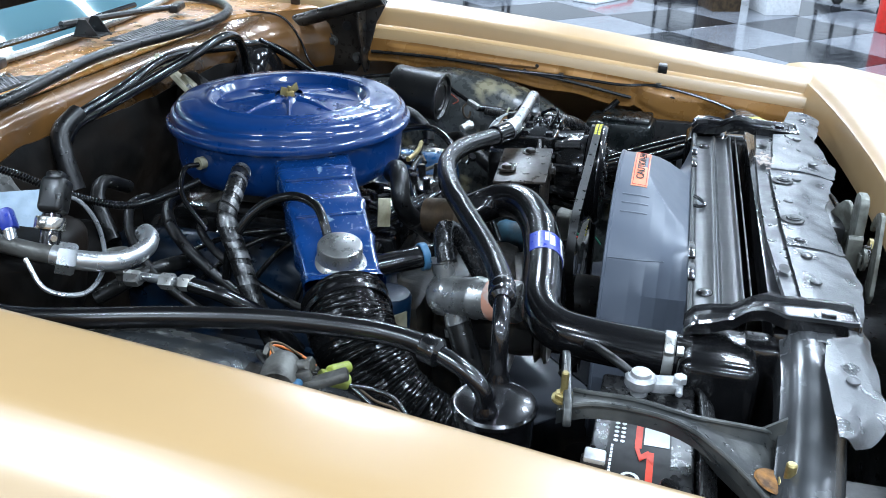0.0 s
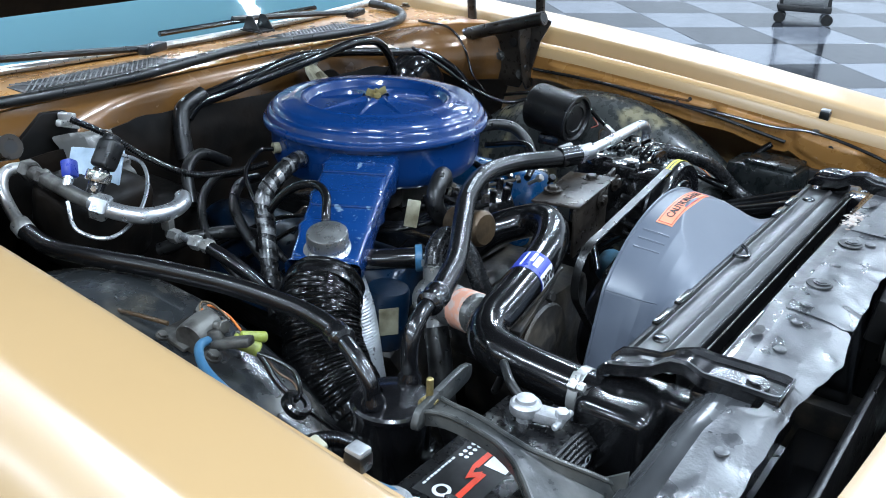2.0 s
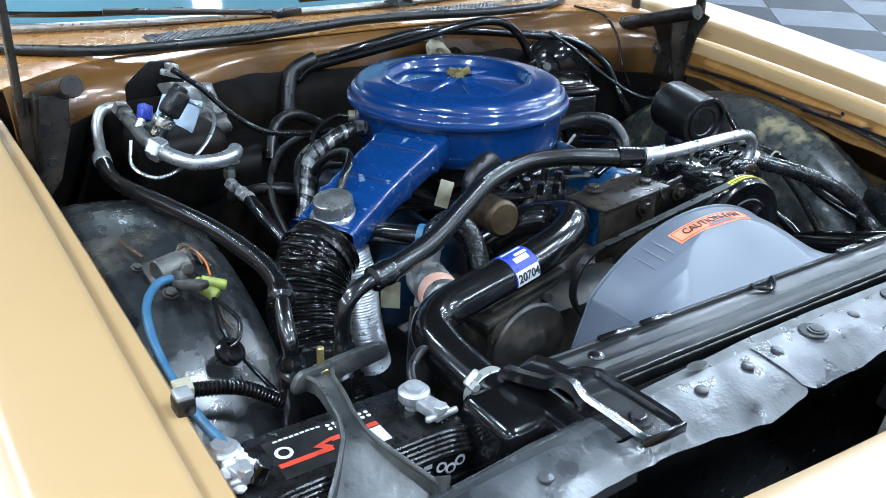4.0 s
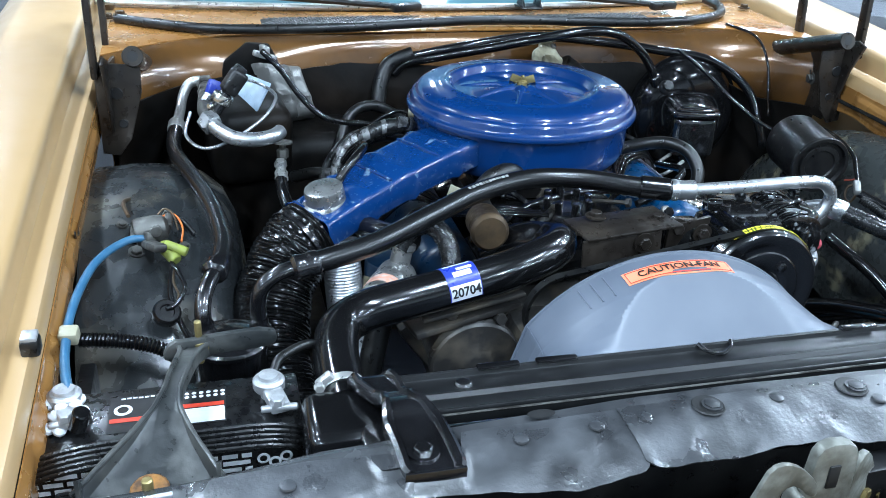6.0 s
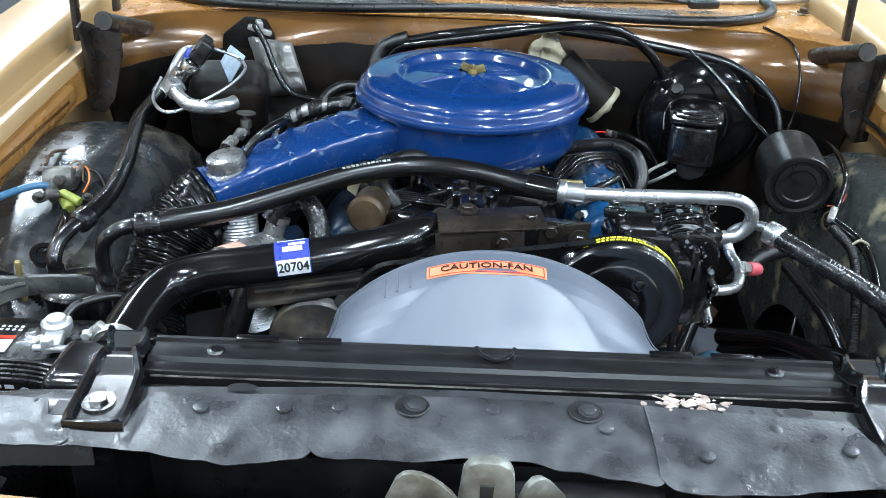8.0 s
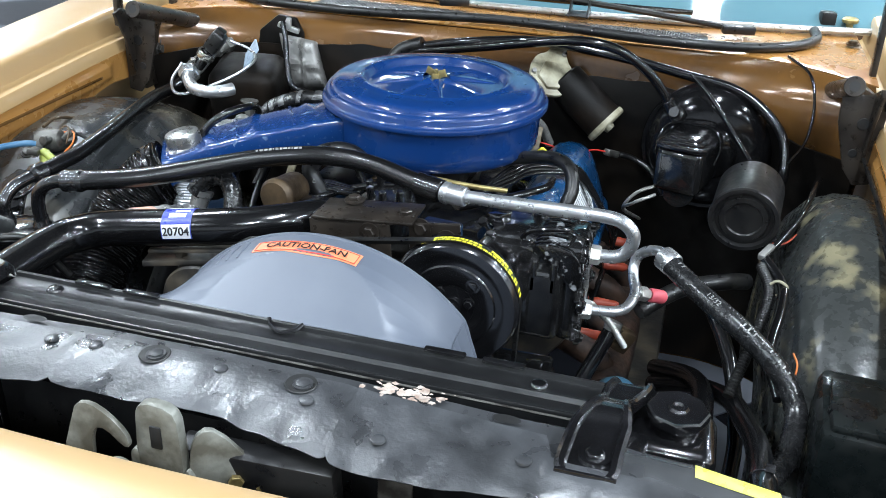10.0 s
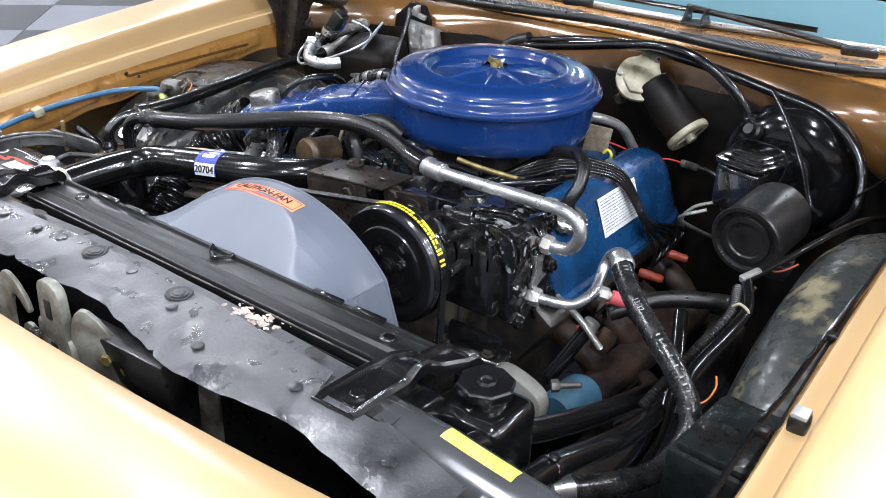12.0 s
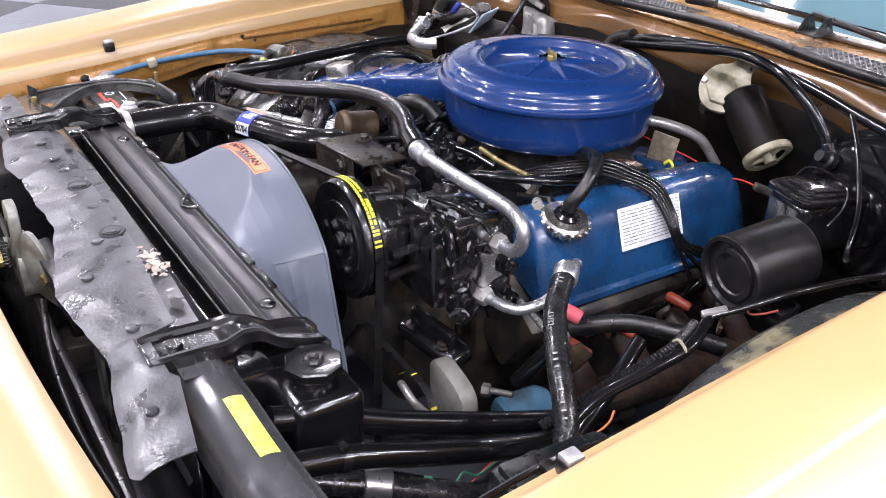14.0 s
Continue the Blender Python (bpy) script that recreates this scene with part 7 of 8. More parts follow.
mm = Matrix.Translation((0.436, 1.035, 0.804)) @ rot(0, 0, -14)
prism(bb, chaikin([(-0.040, -0.070), (0.040, -0.070), (0.054, -0.050), (0.054, 0.050), (0.040, 0.070), (-0.040, 0.070), (-0.054, 0.050), (-0.054, -0.050)]), 0.010, mm, 0.003)
lid_mc = part("lid", bb, BLACK, mc, "glossy black pressed lid")
for w, h, z in ((0.044, 0.056, 0.009), (0.034, 0.044, 0.013)):
    bb = B()
    prism(bb, chaikin([(-w, -h * 0.8), (-w * 0.7, -h), (w * 0.7, -h), (w, -h * 0.8), (w, h * 0.8), (w * 0.7, h), (-w * 0.7, h), (-w, h * 0.8)]), 0.006, mm @ Matrix.Translation((0, 0, z)), 0.0025)
    part("step", bb, BLACK, lid_mc)
bb = B()
tube(bb, [mm @ V(p) for p in ((-0.058, -0.02, -0.03), (-0.060, 0.0, 0.0), (-0.044, 0.012, 0.026), (0.0, 0.018, 0.030), (0.044, 0.012, 0.026), (0.060, 0.0, 0.0), (0.058, -0.02, -0.03))], 0.0025, 8)
part("bail_wire", bb, BLACK_SMOOTH, mc)
bb = B()
for k in range(2):
    tube(bb, [(0.39, 0.95 + 0.05 * k, 0.72), (0.35, 0.94 + 0.05 * k, 0.70), (0.33, 1.0, 0.66), (0.36, 1.1, 0.60)], 0.0035, 8)
part("brake_pipe", bb, STEEL, mc)
VH = [(-0.19, 1.165, 0.865), (-0.165, 1.16, 0.888), (-0.11, 1.15, 0.900), (0.0, 1.12, 0.925), (0.10, 1.09, 0.950), (0.20, 1.08, 0.966), (0.275, 1.085, 0.955), (0.335, 1.10, 0.915), (0.37, 1.112, 0.875), (0.382, 1.115, 0.855)]
vh = solo("booster_hose", tube(B(), VH, 0.0095, 14, 7), RUBBER, VH[0], "black vacuum hose arching over to the brake booster", "hose")
bb = B()
cyl(bb, (0.382, 1.115, 0.858), (0.392, 1.117, 0.838), 0.013)
part("elbow", bb, BLACK, vh)
line("wire_loom", [(-0.15, 1.165, 0.90), (-0.05, 1.14, 0.925), (0.10, 1.15, 0.94), (0.25, 1.165, 0.925), (0.40, 1.15, 0.905), (0.52, 1.13, 0.885), (0.60, 1.09, 0.83), (0.62, 1.05, 0.76), (0.60, 0.99, 0.73)], 0.010, RUBBER, "thick black loom along the firewall", "wire loom", "wiring")
line("wire_loom", [(-0.23, 1.13, 0.80), (-0.22, 1.15, 0.85), (-0.20, 1.165, 0.885), (-0.15, 1.165, 0.905)], 0.016, RUBBER_MATT, "black firewall grommet loom", "wire loom", "wiring")
line("cable", [(0.42, 1.10, 0.92), (0.47, 1.06, 0.88), (0.53, 1.0, 0.82), (0.57, 0.93, 0.79), (0.60, 0.88, 0.80)], 0.0045, RUBBER, "thin black cable over the booster", "cable", "wiring")
line("cable", [(0.60, 1.22, 0.945), (0.64, 1.15, 0.93), (0.655, 1.11, 0.88), (0.65, 1.08, 0.82), (0.62, 1.02, 0.79)], 0.0028, RUBBER, "thin black hood cable down the gold cowl", "cable", "wiring")

wm = thing("wiper_motor", (0.19, 1.16, 0.76), "black wiper motor with cream plastic ends", "wiper motor")
W0, W1 = V((0.163, 1.146, 0.868)), V((0.264, 1.125, 0.790))
wa = (W1 - W0).normalized()
a_, b_, d_ = axis_frame(wa)
bb = B()
cyl(bb, W0, W1, 0.042, seg=32, edge=0.004)
part("housing", bb, PAD, wm)
bb = B()
gz = V((0.40, -0.62, 0.66)).normalized()
gx = V((0.62, 0.2, 0.75))
gx = (gx - gz * gx.dot(gz)).normalized()
gy = gz.cross(gx)
mw = Matrix(((gx.x, gy.x, gz.x, 0.144), (gx.y, gy.y, gz.y, 1.132), (gx.z, gy.z, gz.z, 0.877), (0, 0, 0, 1)))
prism(bb, chaikin([(-0.056, -0.016), (-0.050, 0.024), (-0.026, 0.048), (0.004, 0.055), (0.026, 0.042), (0.060, 0.054), (0.074, 0.046), (0.070, 0.028), (0.044, 0.004), (0.036, -0.026), (0.010, -0.048), (-0.026, -0.046)], 2), 0.010, mw, 0.002)
prism(bb, [(-0.034, -0.012), (-0.028, 0.020), (0.006, 0.032), (0.024, 0.012), (0.012, -0.026), (-0.016, -0.030)], 0.016, mw @ Matrix.Translation((-0.006, 0, 0.003)), 0.003)
part("gear_cover", bb, CREAM, wm, "aged cream plastic gear cover")
for du in ((0.03, 0.01), (-0.02, 0.02), (0.0, -0.02)):
    bb = B()
    lathe(bb, [(0, 0.006), (0.005, 0.006), (0.006, 0)], mw @ V((du[0] * 1.6, du[1] * 1.6, 0.010)), gz, 10)
    part("screw", bb, CAST_ALU, wm)
bb = B()
lathe(bb, [(0.030, 0.003), (0.031, 0.007), (0.043, 0.007), (0.0455, 0.004), (0.0455, -0.006), (0.030, -0.006)], W1, wa, 36)
lathe(bb, [(0, 0.016), (0.010, 0.016), (0.012, 0.010), (0.013, 0.0), (0, 0.0)], W1, wa, 18)
for k in range(3):
    w = 2 * math.pi * k / 3 + 0.5
    d = a_ * math.cos(w) + b_ * math.sin(w)
    cyl(bb, W1 + d * 0.008 + wa * 0.004, W1 + d * 0.036 + wa * 0.004, 0.0045, seg=8)
part("end_cap", bb, CREAM, wm, "aged cream plastic end cap with three spokes")
bb = B()
cyl(bb, (0.112, 1.128, 0.836), (0.106, 1.112, 0.832), 0.011)
part("stud", bb, GRIME, wm)

ht = thing("heater_box", (-0.42, 1.1, 0.6), "black and grey heater box on the firewall", "heater box")
bb = B()
box(bb, (-0.42, 1.10, 0.665), (0.30, 0.18, 0.24), (0, 0, 0), 0.04, 4)
box(bb, (-0.50, 1.03, 0.79), (0.15, 0.14, 0.15), (10, 0, 10), 0.03, 4)
part("case", bb, PAD, ht)
bb = B()
prism(bb, [(-0.55, 0.80), (-0.43, 0.80), (-0.428, 0.90), (-0.445, 0.934), (-0.488, 0.938), (-0.535, 0.90)], 0.012, Matrix(((1, 0, 0, 0), (0, 0, 1, 1.155), (0, 1, 0, 0), (0, 0, 0, 1))), 0.004)
part("seal_plate", bb, PAD, ht, "black sealing plate against the firewall")
bb = B()
rows = []
for i in range(25):
    u = i / 24
    row = []
    for j in range(25):
        v = j / 24
        p = V((-0.466, 1.110, 0.914)).lerp(V((-0.384, 1.122, 0.900)), u).lerp(V((-0.428, 1.078, 0.800)).lerp(V((-0.352, 1.102, 0.803)), u), v)
        edge = min(1.0, min(u, 1 - u, v, 1 - v) / 0.16)
        crease = 0.007 * max(0.0, 1 - abs(u - 0.62 + 0.22 * v) / 0.06) + 0.005 * max(0.0, 1 - abs(v - 0.55 - 0.1 * u) / 0.07)
        out = 0.046 * math.sqrt(edge * (2 - edge)) - 0.046 + crease + 0.004 * noise.noise(V((u * 4, v * 4, 3))) + 0.0015 * noise.noise(V((u * 11, v * 11, 6)))
        row.append(p + V((0.30, -0.85, 0.42)) * out)
    rows.append(row)
grid(bb, rows, 0.003)
part("foil_cover", bb, FOIL_GREY, ht, "pale crinkled foil cover, dirty along its creases")
bb = B()
box(bb, (-0.492, 1.020, 0.876), (0.088, 0.005, 0.062), (-35, 0, -60), 0.002)
part("label", bb, LABEL_BLUE, ht, "pale blue-white sticker panel")
bb = B()
box(bb, (-0.455, 1.14, 0.915), (0.05, 0.012, 0.012), (0, 20, 20), 0.003)
box(bb, (-0.455, 1.14, 0.925), (0.012, 0.03, 0.02), (0, 0, 20), 0.003)
part("clip", bb, STEEL, ht)
line("wire_loom", [(-0.46, 1.12, 0.928), (-0.43, 1.07, 0.905), (-0.40, 1.01, 0.87), (-0.36, 0.95, 0.845), (-0.29, 0.92, 0.84), (-0.24, 0.90, 0.845)], 0.0055, RUBBER, "thin ribbed black wiring conduit", "wire loom", "wiring", ribs=0.0007, pitch=0.004)
hl = line("heater_line", [(-0.445, 0.905, 0.779), (-0.45, 0.86, 0.784), (-0.456, 0.81, 0.787)], 0.0065, ALU, "thin aluminium heater line", "pipe")
for y in (0.90, 0.845, 0.815):
    bb = B()
    hexnut(bb, (-0.45 - (0.9 - y) * 0.06, y, 0.779 + (0.9 - y) * 0.09), (-0.06, -1, 0.09), 0.0115, 0.02)
    part("fitting", bb, STEEL, hl)
line("heater_hose", [(-0.457, 0.80, 0.787), (-0.455, 0.75, 0.775), (-0.44, 0.70, 0.74), (-0.43, 0.66, 0.69)], 0.011, RUBBER, "black heater hose going down behind the duct", "hose")
bb = B()
lathe(bb, [(0, 0.0025), (0.018, 0.0025), (0.0185, 0.0), (0, -0.001)], (-0.443, 0.917, 0.812), (0.05, 0.1, 1), 20)
cyl(bb, (-0.444, 0.916, 0.77), (-0.443, 0.917, 0.815), 0.006)
hexnut(bb, (-0.444, 0.916, 0.785), (0, 0, 1), 0.011, 0.016)
solo("service_valve", bb, WEATHERED, (-0.444, 0.916, 0.76), "small dull steel service valve with a thin disc", "valve")

for pts, r in (([(-0.215, 0.955, 0.80), (-0.27, 0.94, 0.805), (-0.32, 0.90, 0.79), (-0.345, 0.84, 0.755), (-0.35, 0.76, 0.70)], 0.009),
               ([(-0.20, 1.02, 0.79), (-0.26, 1.01, 0.80), (-0.33, 0.97, 0.785), (-0.375, 0.90, 0.74), (-0.38, 0.80, 0.68)], 0.0075),
               ([(-0.235, 0.90, 0.775), (-0.29, 0.875, 0.785), (-0.33, 0.82, 0.765), (-0.335, 0.74, 0.72), (-0.32, 0.66, 0.68)], 0.006),
               ([(-0.19, 1.06, 0.80), (-0.25, 1.06, 0.83), (-0.30, 1.04, 0.82), (-0.33, 1.0, 0.77)], 0.011),
               ([(-0.42, 0.98, 0.72), (-0.38, 0.93, 0.745), (-0.33, 0.90, 0.745), (-0.27, 0.90, 0.72)], 0.0115)):
    line("vacuum_line", pts, r, RUBBER_MATT, "dull black vacuum line over the valve cover", "hose", "vacuum lines")

# starter solenoid on the wheelhouse
so = thing("starter_solenoid", (-0.66, 0.58, 0.78), "weathered starter solenoid on the wheelhouse", "solenoid")
bb = B()
lathe(bb, [(0, 0), (0.019, 0), (0.021, 0.003), (0.021, 0.030), (0.018, 0.042), (0.010, 0.048), (0, 0.048)], (-0.682, 0.574, 0.808), (0.95, 0.2, 0.1), 26)
part("case", bb, WEATHERED, so)
bb = B()
for dx, dy in ((0.02, -0.028), (0.035, 0.028)):
    cyl(bb, (-0.67 + dx, 0.576, 0.815), (-0.67 + dx, 0.576 + dy, 0.822), 0.006)
    hexnut(bb, (-0.67 + dx, 0.576 + dy * 0.9, 0.821), (0, dy, 0.006), 0.009, 0.006)
box(bb, (-0.665, 0.60, 0.80), (0.05, 0.05, 0.006), (10, 0, 0), 0.002)
part("stud", bb, WEATHERED, so)
bb = B()
cyl(bb, (-0.645, 0.54, 0.805), (-0.625, 0.515, 0.79), 0.009)
cyl(bb, (-0.64, 0.53, 0.81), (-0.61, 0.52, 0.80), 0.007)
part("connector", bb, CONN_Y, so, "yellow-green wire connector")
line("solenoid_wire", [(-0.648, 0.595, 0.822), (-0.628, 0.60, 0.824), (-0.616, 0.58, 0.812), (-0.618, 0.555, 0.80)], 0.0016, WIRE_O, "orange wire at the solenoid", "wire", "wiring")
line("solenoid_wire", [(-0.63, 0.51, 0.788), (-0.635, 0.47, 0.76), (-0.62, 0.43, 0.73), (-0.60, 0.40, 0.70)], 0.004, RUBBER, "black wire down from the solenoid", "wire", "wiring")
line("solenoid_wire", [(-0.69, 0.60, 0.825), (-0.70, 0.65, 0.825), (-0.69, 0.70, 0.81), (-0.66, 0.73, 0.79)], 0.003, BROWN, "brown wire behind the solenoid", "wire", "wiring")
line("corrugated_conduit", [(-0.745, 0.40, 0.745), (-0.70, 0.39, 0.745), (-0.65, 0.38, 0.735), (-0.60, 0.37, 0.70)], 0.009, RUBBER, "black corrugated conduit across the apron", "conduit", ribs=0.0012, pitch=0.005)

bb = B()
lathe(bb, [(0.019, -0.006), (0.019, 0.002), (0.016, 0.005), (0.010, 0.005), (0.009, 0.002), (0, 0.002)], (-0.640, 0.440, 0.752), (0.25, -0.55, 0.8), 22)
solo("grommet", bb, RUBBER, (-0.640, 0.440, 0.745), "black rubber grommet in the wheelhouse", "grommet")
bb = B()
box(bb, (-0.654, 0.530, 0.808), (0.020, 0.052, 0.012), (-14, 10, 22), 0.004)
box(bb, (-0.660, 0.552, 0.812), (0.014, 0.018, 0.016), (-14, 10, 22), 0.003)
solo("cable_lug", bb, WEATHERED, (-0.654, 0.530, 0.80), "dull grey cable lug on the solenoid", "lug")
for pts, r, m_, lb in (([(-0.632, 0.512, 0.79), (-0.622, 0.49, 0.783), (-0.615, 0.468, 0.772), (-0.626, 0.448, 0.76), (-0.640, 0.442, 0.756)], 0.0032, RUBBER, "black wire looping into the grommet"),
                       ([(-0.628, 0.505, 0.788), (-0.630, 0.482, 0.775), (-0.624, 0.462, 0.765), (-0.630, 0.445, 0.757)], 0.0016, BROWN, "thin brown wire beside the grommet"),
                       ([(-0.648, 0.60, 0.812), (-0.636, 0.615, 0.815), (-0.618, 0.62, 0.805), (-0.60, 0.60, 0.79)], 0.0036, RUBBER_MATT, "short black wire at the solenoid"),
                       ([(-0.652, 0.588, 0.826), (-0.640, 0.598, 0.834), (-0.628, 0.59, 0.828), (-0.622, 0.57, 0.812)], 0.0014, BROWN, "thin brown wire at the solenoid")):
    line("solenoid_wire", pts, r, m_, lb, "wire", "wiring")
for p, q in (((-0.679, 0.537, 0.797), 0.011), ((-0.70, 0.60, 0.812), 0.008), ((-0.615, 0.56, 0.79), 0.008)):
    bb = B()
    hexnut(bb, p, (0.2, -0.3, 0.9), q * 0.75, q * 0.7, washer=q)
    solo("apron_bolt", bb, WEATHERED, p, "rusty bolt head on the wheelhouse", "bolt", "apron bolts")

# ---- hood latch at the nose ----
la = thing("hood_latch", (-0.02, -0.09, 0.72), "dull zinc hood latch with hook and brackets", "hood latch")
bb = B()
hm = Matrix(((1, 0, 0, -0.122), (0, 0, 1, -0.112), (0, 1, 0, 0.775), (0, 0, 0, 1)))
prism(bb, chaikin([(-0.012, -0.05), (0.034, -0.05), (0.038, 0.030), (0.044, 0.050), (0.056, 0.052), (0.074, 0.034), (0.082, 0.036), (0.078, 0.052), (0.060, 0.070), (0.042, 0.079), (0.026, 0.076), (0.018, 0.055), (0.004, 0.015)]), 0.006, hm, 0.0012)
part("hook", bb, LATCH, la, "pale zinc safety hook")
bb = B()
hm2 = Matrix(((1, 0, 0, -0.022), (0, 0, 1, -0.100), (0, 1, 0, 0.772), (0, 0, 0, 1)))
prism(bb, chaikin([(-0.022, -0.05), (0.030, -0.05), (0.030, 0.065), (0.022, 0.084), (-0.010, 0.086), (-0.020, 0.070)]), 0.014, hm2, 0.003)
prism(bb, chaikin([(-0.030, -0.05), (-0.020, -0.05), (-0.016, 0.02), (-0.022, 0.03), (-0.030, 0.02)]), 0.022, hm2, 0.002)
prism(bb, chaikin([(0.030, -0.045), (0.040, -0.045), (0.040, 0.0), (0.034, 0.016), (0.030, 0.010)]), 0.024, hm2, 0.002)
sp = part("striker_plate", bb, LATCH, la)
# thin black strips laid on for the shade inside the plate's slots
for zz, hh in ((0.048, 0.026), (-0.006, 0.016)):
    bb = B()
    box(bb, (-0.018, -0.1005, 0.772 + zz), (0.012, 0.003, hh), bevel=0.001)
    part("slot", bb, BLACK_INK_AND_SHADE, sp, "black strip laid on as the shade of a slot")
bb = B()
tube(bb, [(-0.045 + 0.006 * math.cos(k * 1.3), -0.108 + 0.006 * math.sin(k * 1.3), 0.75 + k * 0.0011) for k in range(34)], 0.0012, 6, 2)
part("spring", bb, WEATHERED, la, "small coiled return spring")
bb = B()
prism(bb, chaikin([(0.0, 0.0), (0.11, -0.03), (0.12, 0.0), (0.06, 0.045), (0.03, 0.085), (0.012, 0.088), (0.0, 0.06)]), 0.008, Matrix.Translation((0.008, -0.088, 0.742)) @ rot(90, 0, 28), 0.002)
part("side_plate", bb, LATCH, la)
for dx, dz in ((0.03, 0.0), (0.055, -0.008)):
    bb = B()
    hexnut(bb, (0.02 + dx, -0.086 + dx * 0.4, 0.765 + dz), (0.47, -0.88, 0), 0.008, 0.006)
    part("bolt", bb, BRASS, la)
bb = B()
hexnut(bb, (-0.018, -0.115, 0.775), (0, -1, 0), 0.011, 0.007)
part("bolt", bb, BRASS, la)
bb = B()
lathe(bb, [(0.009, 0), (0.017, 0), (0.017, 0.005), (0.009, 0.005)], (-0.062, -0.10, 0.768), (0, -1, 0), 20)
box(bb, (-0.045, -0.098, 0.765), (0.04, 0.005, 0.022), bevel=0.002)
part("spring_lever", bb, LATCH, la)
bb = B()
box(bb, (0.070, -0.058, 0.764), (0.165, 0.028, 0.066), (8, 0, 3), 0.004)
part("mount_box", bb, SATIN, la, "dark sheet metal mount")
bb = B()
box(bb, (0.21, -0.05, 0.70), (0.036, 0.005, 0.20), (0, 0, 0), 0.002)
part("brace", bb, WEATHERED, la, "dull vertical strap")
line("latch_cable", [(0.07, -0.085, 0.745), (0.14, -0.095, 0.755), (0.24, -0.105, 0.745), (0.35, -0.105, 0.725), (0.47, -0.09, 0.70)], 0.0045, RUBBER_MATT, "grey latch release cable", "cable", "wiring")
# black sheet added in place of the shaded space behind the grille
bb = B()
box(bb, (0, -0.085, 0.52), (1.5, 0.012, 0.40), bevel=0.004)
solo("grille_back", bb, SATIN, (0, -0.085, 0.32), "black sheet standing in for the shade behind the grille", "grille")

# fasteners and stops on the cowl
for x, y in ((-0.760, 1.347), (-0.737, 1.372), (0.735, 1.37)):
    bb = B()
    hexnut(bb, (x, y, 0.949), (0, 0, 1), 0.010, 0.009, washer=0.014)
    solo("cowl_bolt", bb, BROWN, (x, y, 0.948), "bronze bolt head on the cowl", "bolt", "cowl bolts")
bb = B()
lathe(bb, [(0.008, 0), (0.008, 0.012), (0.017, 0.016), (0.018, 0.022), (0.014, 0.026), (0, 0.027)], (0.737, 1.494, 0.955), (0, 0, 1), 20)
solo("washer_nozzle", bb, BRASS, (0.737, 1.494, 0.955), "small plated metal washer nozzle on the cowl", "nozzle")
bb = B()
box(bb, (0.689, 1.497, 0.972), (0.034, 0.028, 0.036), (0, 0, 12), 0.005)
solo("cowl_block", bb, RUBBER_MATT, (0.689, 1.497, 0.955), "small black rubber block on the cowl", "rubber block")

# ---- wipers ----
def wiper(pts, arm):
    t = thing("wiper", pts[0], "black and silver windshield wiper parked on the cowl", "wiper", "wipers")
    bm = B()
    tube(bm, pts, 0.006, 8)
    part("blade", bm, RUBBER, t)
    bm = B()
    tube(bm, arm, 0.007, 8)
    box(bm, arm[0], (0.07, 0.024, 0.018), (0, 0, 15), 0.005)
    part("arm", bm, SATIN, t)


wiper([(-0.78, 1.50, 0.985), (-0.55, 1.42, 0.980), (-0.34, 1.385, 0.978)], [(-0.13, 1.335, 0.966), (-0.28, 1.36, 0.975), (-0.50, 1.40, 0.985)])
wiper([(-0.08, 1.375, 0.982), (0.15, 1.375, 0.982), (0.40, 1.39, 0.980)], [(0.50, 1.345, 0.962), (0.34, 1.36, 0.975), (0.12, 1.375, 0.988)])
bb = B()
m = Matrix.Translation((0.157, 1.335, 0.962)) @ rot(90, 0, 90)
prism(bb, [(-0.03, 0), (0.03, 0), (0.012, 0.035), (-0.004, 0.035)], 0.003, m @ Matrix.Translation((0, 0, -0.02)))
prism(bb, [(-0.03, 0), (0.03, 0), (0.012, 0.035), (-0.004, 0.035)], 0.003, m @ Matrix.Translation((0, 0, 0.02)))
box(bb, (0.157, 1.336, 0.965), (0.05, 0.06, 0.003), bevel=0.001)
solo("washer_nozzle_bracket", bb, SATIN, (0.157, 1.335, 0.96), "small black bracket standing on the cowl", "bracket")

# ---- things far off on the showroom floor ----
def far_box(name, c, s, material, label, cat):
    solo(name, box(B(), (c[0], c[1], s[2] / 2), s, (0, 0, 20), 0.01), material, (c[0], c[1], 0), label, cat)


far_box("cardboard_box", (6.9, -0.1, 0), (0.35, 0.25, 0.4), BROWN, "brown cardboard box on the floor", "box")
far_box("white_box", (6.9, -0.55, 0), (0.35, 0.3, 0.4), WHITE_LABEL, "white carton on the floor", "box")
bb = B()
lathe(bb, [(0, 0), (0.088, 0), (0.09, 0.01), (0.09, 0.40), (0.07, 0.46), (0.03, 0.49), (0.03, 0.53), (0, 0.53)], (6.3, -1.35, 0), (0, 0, 1), 24)
solo("red_canister", bb, RED, (6.3, -1.35, 0.0), "red metal canister on the floor", "canister")


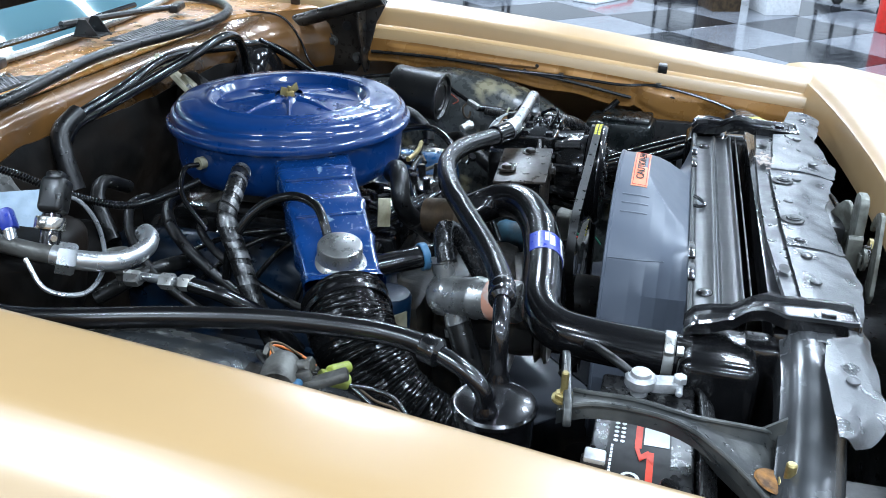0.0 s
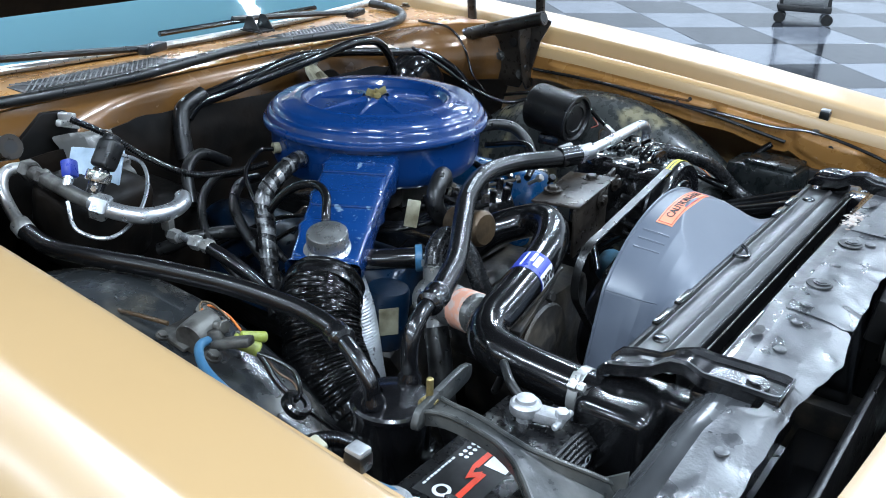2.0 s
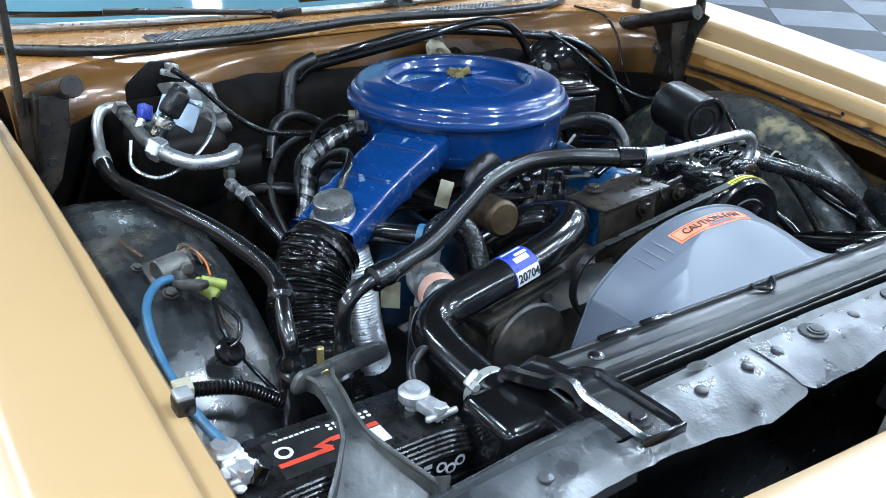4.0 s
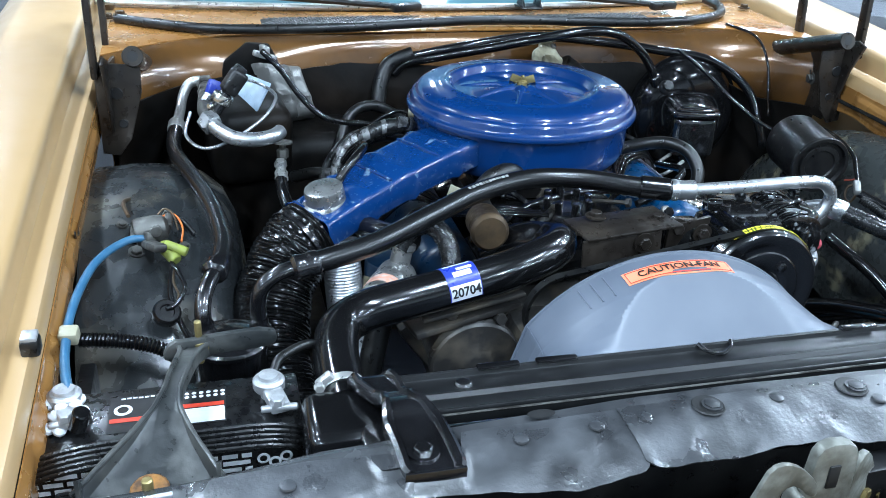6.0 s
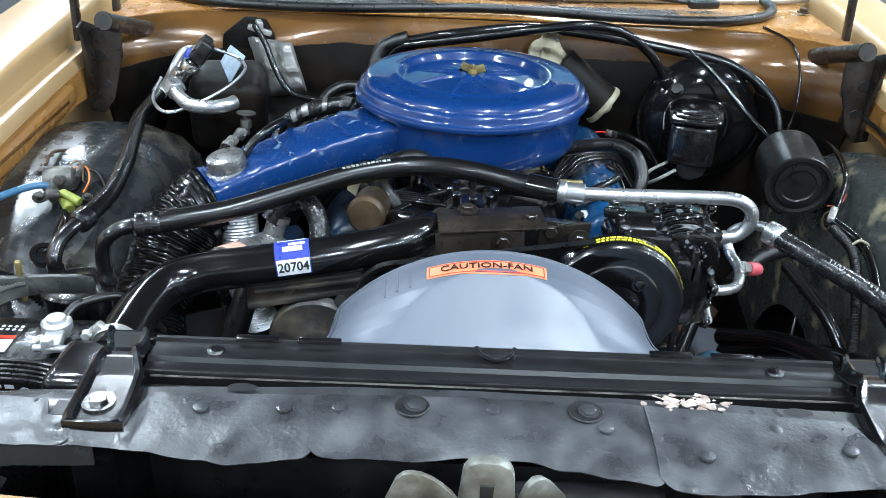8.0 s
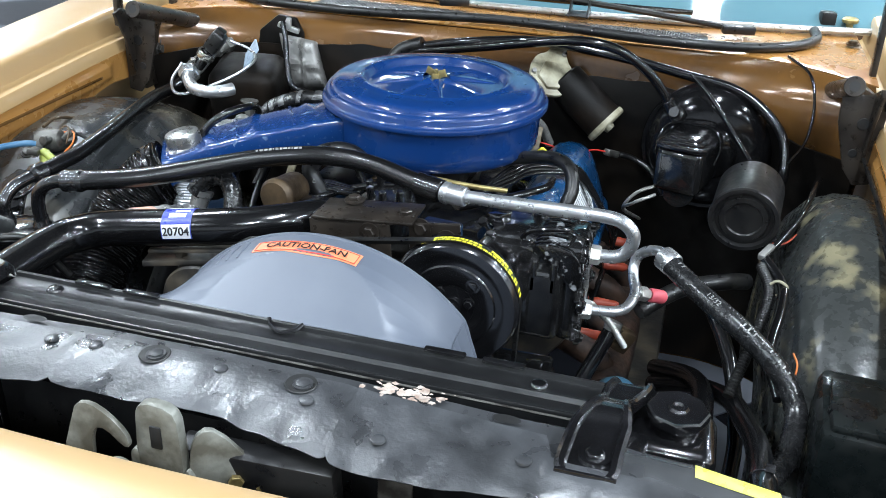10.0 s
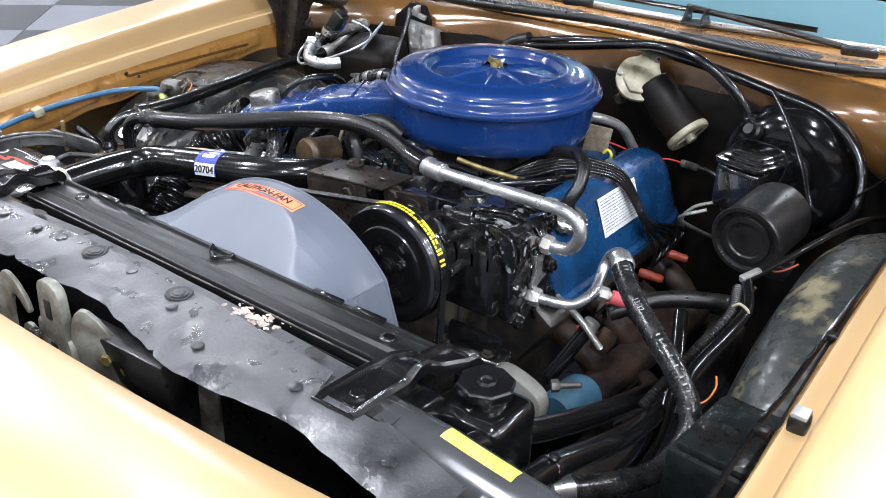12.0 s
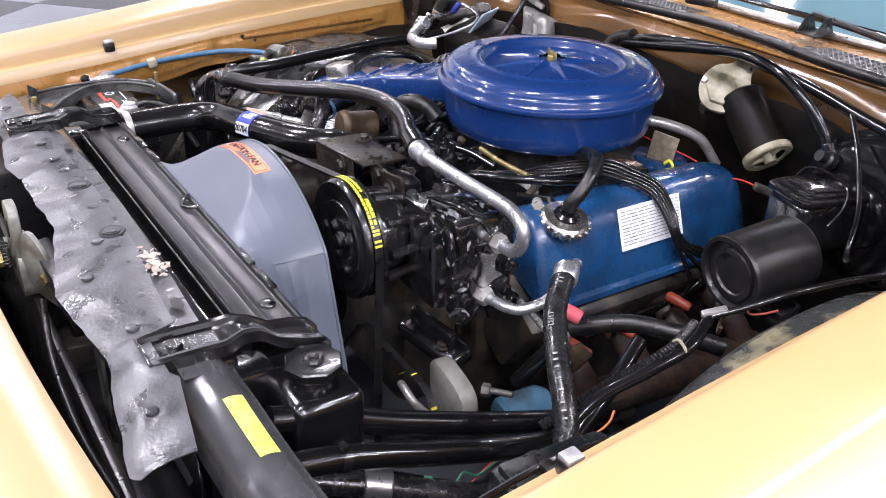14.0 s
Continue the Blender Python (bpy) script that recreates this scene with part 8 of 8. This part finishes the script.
def tool_cart(x, y, turn):
    t = thing("tool_cart", (x, y, 0), "black wheeled shop cart standing on the floor", "cart", "shop carts")
    m = Matrix.Translation((x, y, 0)) @ rot(0, 0, turn)
    for z in (0.14, 0.55):
        part("shelf", box(B(), m @ V((0, 0, z)), (0.8, 0.45, 0.06), (0, 0, turn), 0.01), SATIN, t)
    for sx in (-1, 1):
        for sy in (-1, 1):
            p = m @ V((sx * 0.37, sy * 0.2, 0))
            part("post", box(B(), p + V((0, 0, 0.36)), (0.03, 0.03, 0.5), (0, 0, turn), 0.004), SATIN, t)
            bb = B()
            lathe(bb, [(0, -0.015), (0.045, -0.015), (0.05, -0.01), (0.05, 0.01), (0.045, 0.015), (0, 0.015)], p + V((0, 0, 0.05)), (1, 0.3, 0), 18)
            part("wheel", bb, RUBBER_MATT, t)


tool_cart(7.6, 2.1, 15)
tool_cart(8.3, 0.2, -10)
tool_cart(7.9, -1.3, 5)
bb = B()
box(bb, (7.25, 0.85, 0.06), (0.5, 0.22, 0.09), (0, 0, -30), 0.04)
solo("red_cover", bb, RED, (7.25, 0.85, 0), "red folded cloth on the floor", "cloth")
bb = B()
box(bb, (6.95, 0.92, 0.02), (0.5, 0.25, 0.03), (0, 0, -30), 0.008)
solo("white_tray", bb, WHITE_LABEL, (6.95, 0.92, 0), "white tray on the floor", "tray")

# ---- floor tiles, last ----
TS = 0.72
tile_me = {}
for nm, mt in (("white", TILE_W), ("black", TILE_B)):
    t2 = B()
    box(t2, (0, 0, 0), (TS - 0.004, TS - 0.004, 0.01), bevel=0.0015, seg=1)
    me = bpy.data.meshes.new("tile")
    t2.to_mesh(me)
    t2.free()
    me.materials.append(mt)
    tile_me[nm] = me
count = 0
rest = {"white": B(), "black": B()}
for i in range(-22, 23):
    for j in range(-22, 23):
        x, y = (i - j) * TS * 0.7071 + 5.19, (i + j) * TS * 0.7071 - 0.74
        if not (ROOM_X0 + 0.4 < x < ROOM_X1 - 0.4 and ROOM_Y0 + 0.4 < y < ROOM_Y1 - 0.4):
            continue
        nm = "white" if (i + j) % 2 else "black"
        if x > 0.9 and -3.5 < y < 7 and count < 290:
            o = new("tile", tile_me[nm])
            o.location = (x, y, 0.005)
            o.rotation_euler = (0, 0, radians(45))
            o.parent = floor
            count += 1
        else:
            box(rest[nm], (x, y, 0.0), (TS - 0.004, TS - 0.004, 0.01), (0, 0, 45), 0)
for nm, mt in (("white", TILE_W), ("black", TILE_B)):
    o = part("tiles", rest[nm], mt, floor)
    tagged(o, kind="stuff")
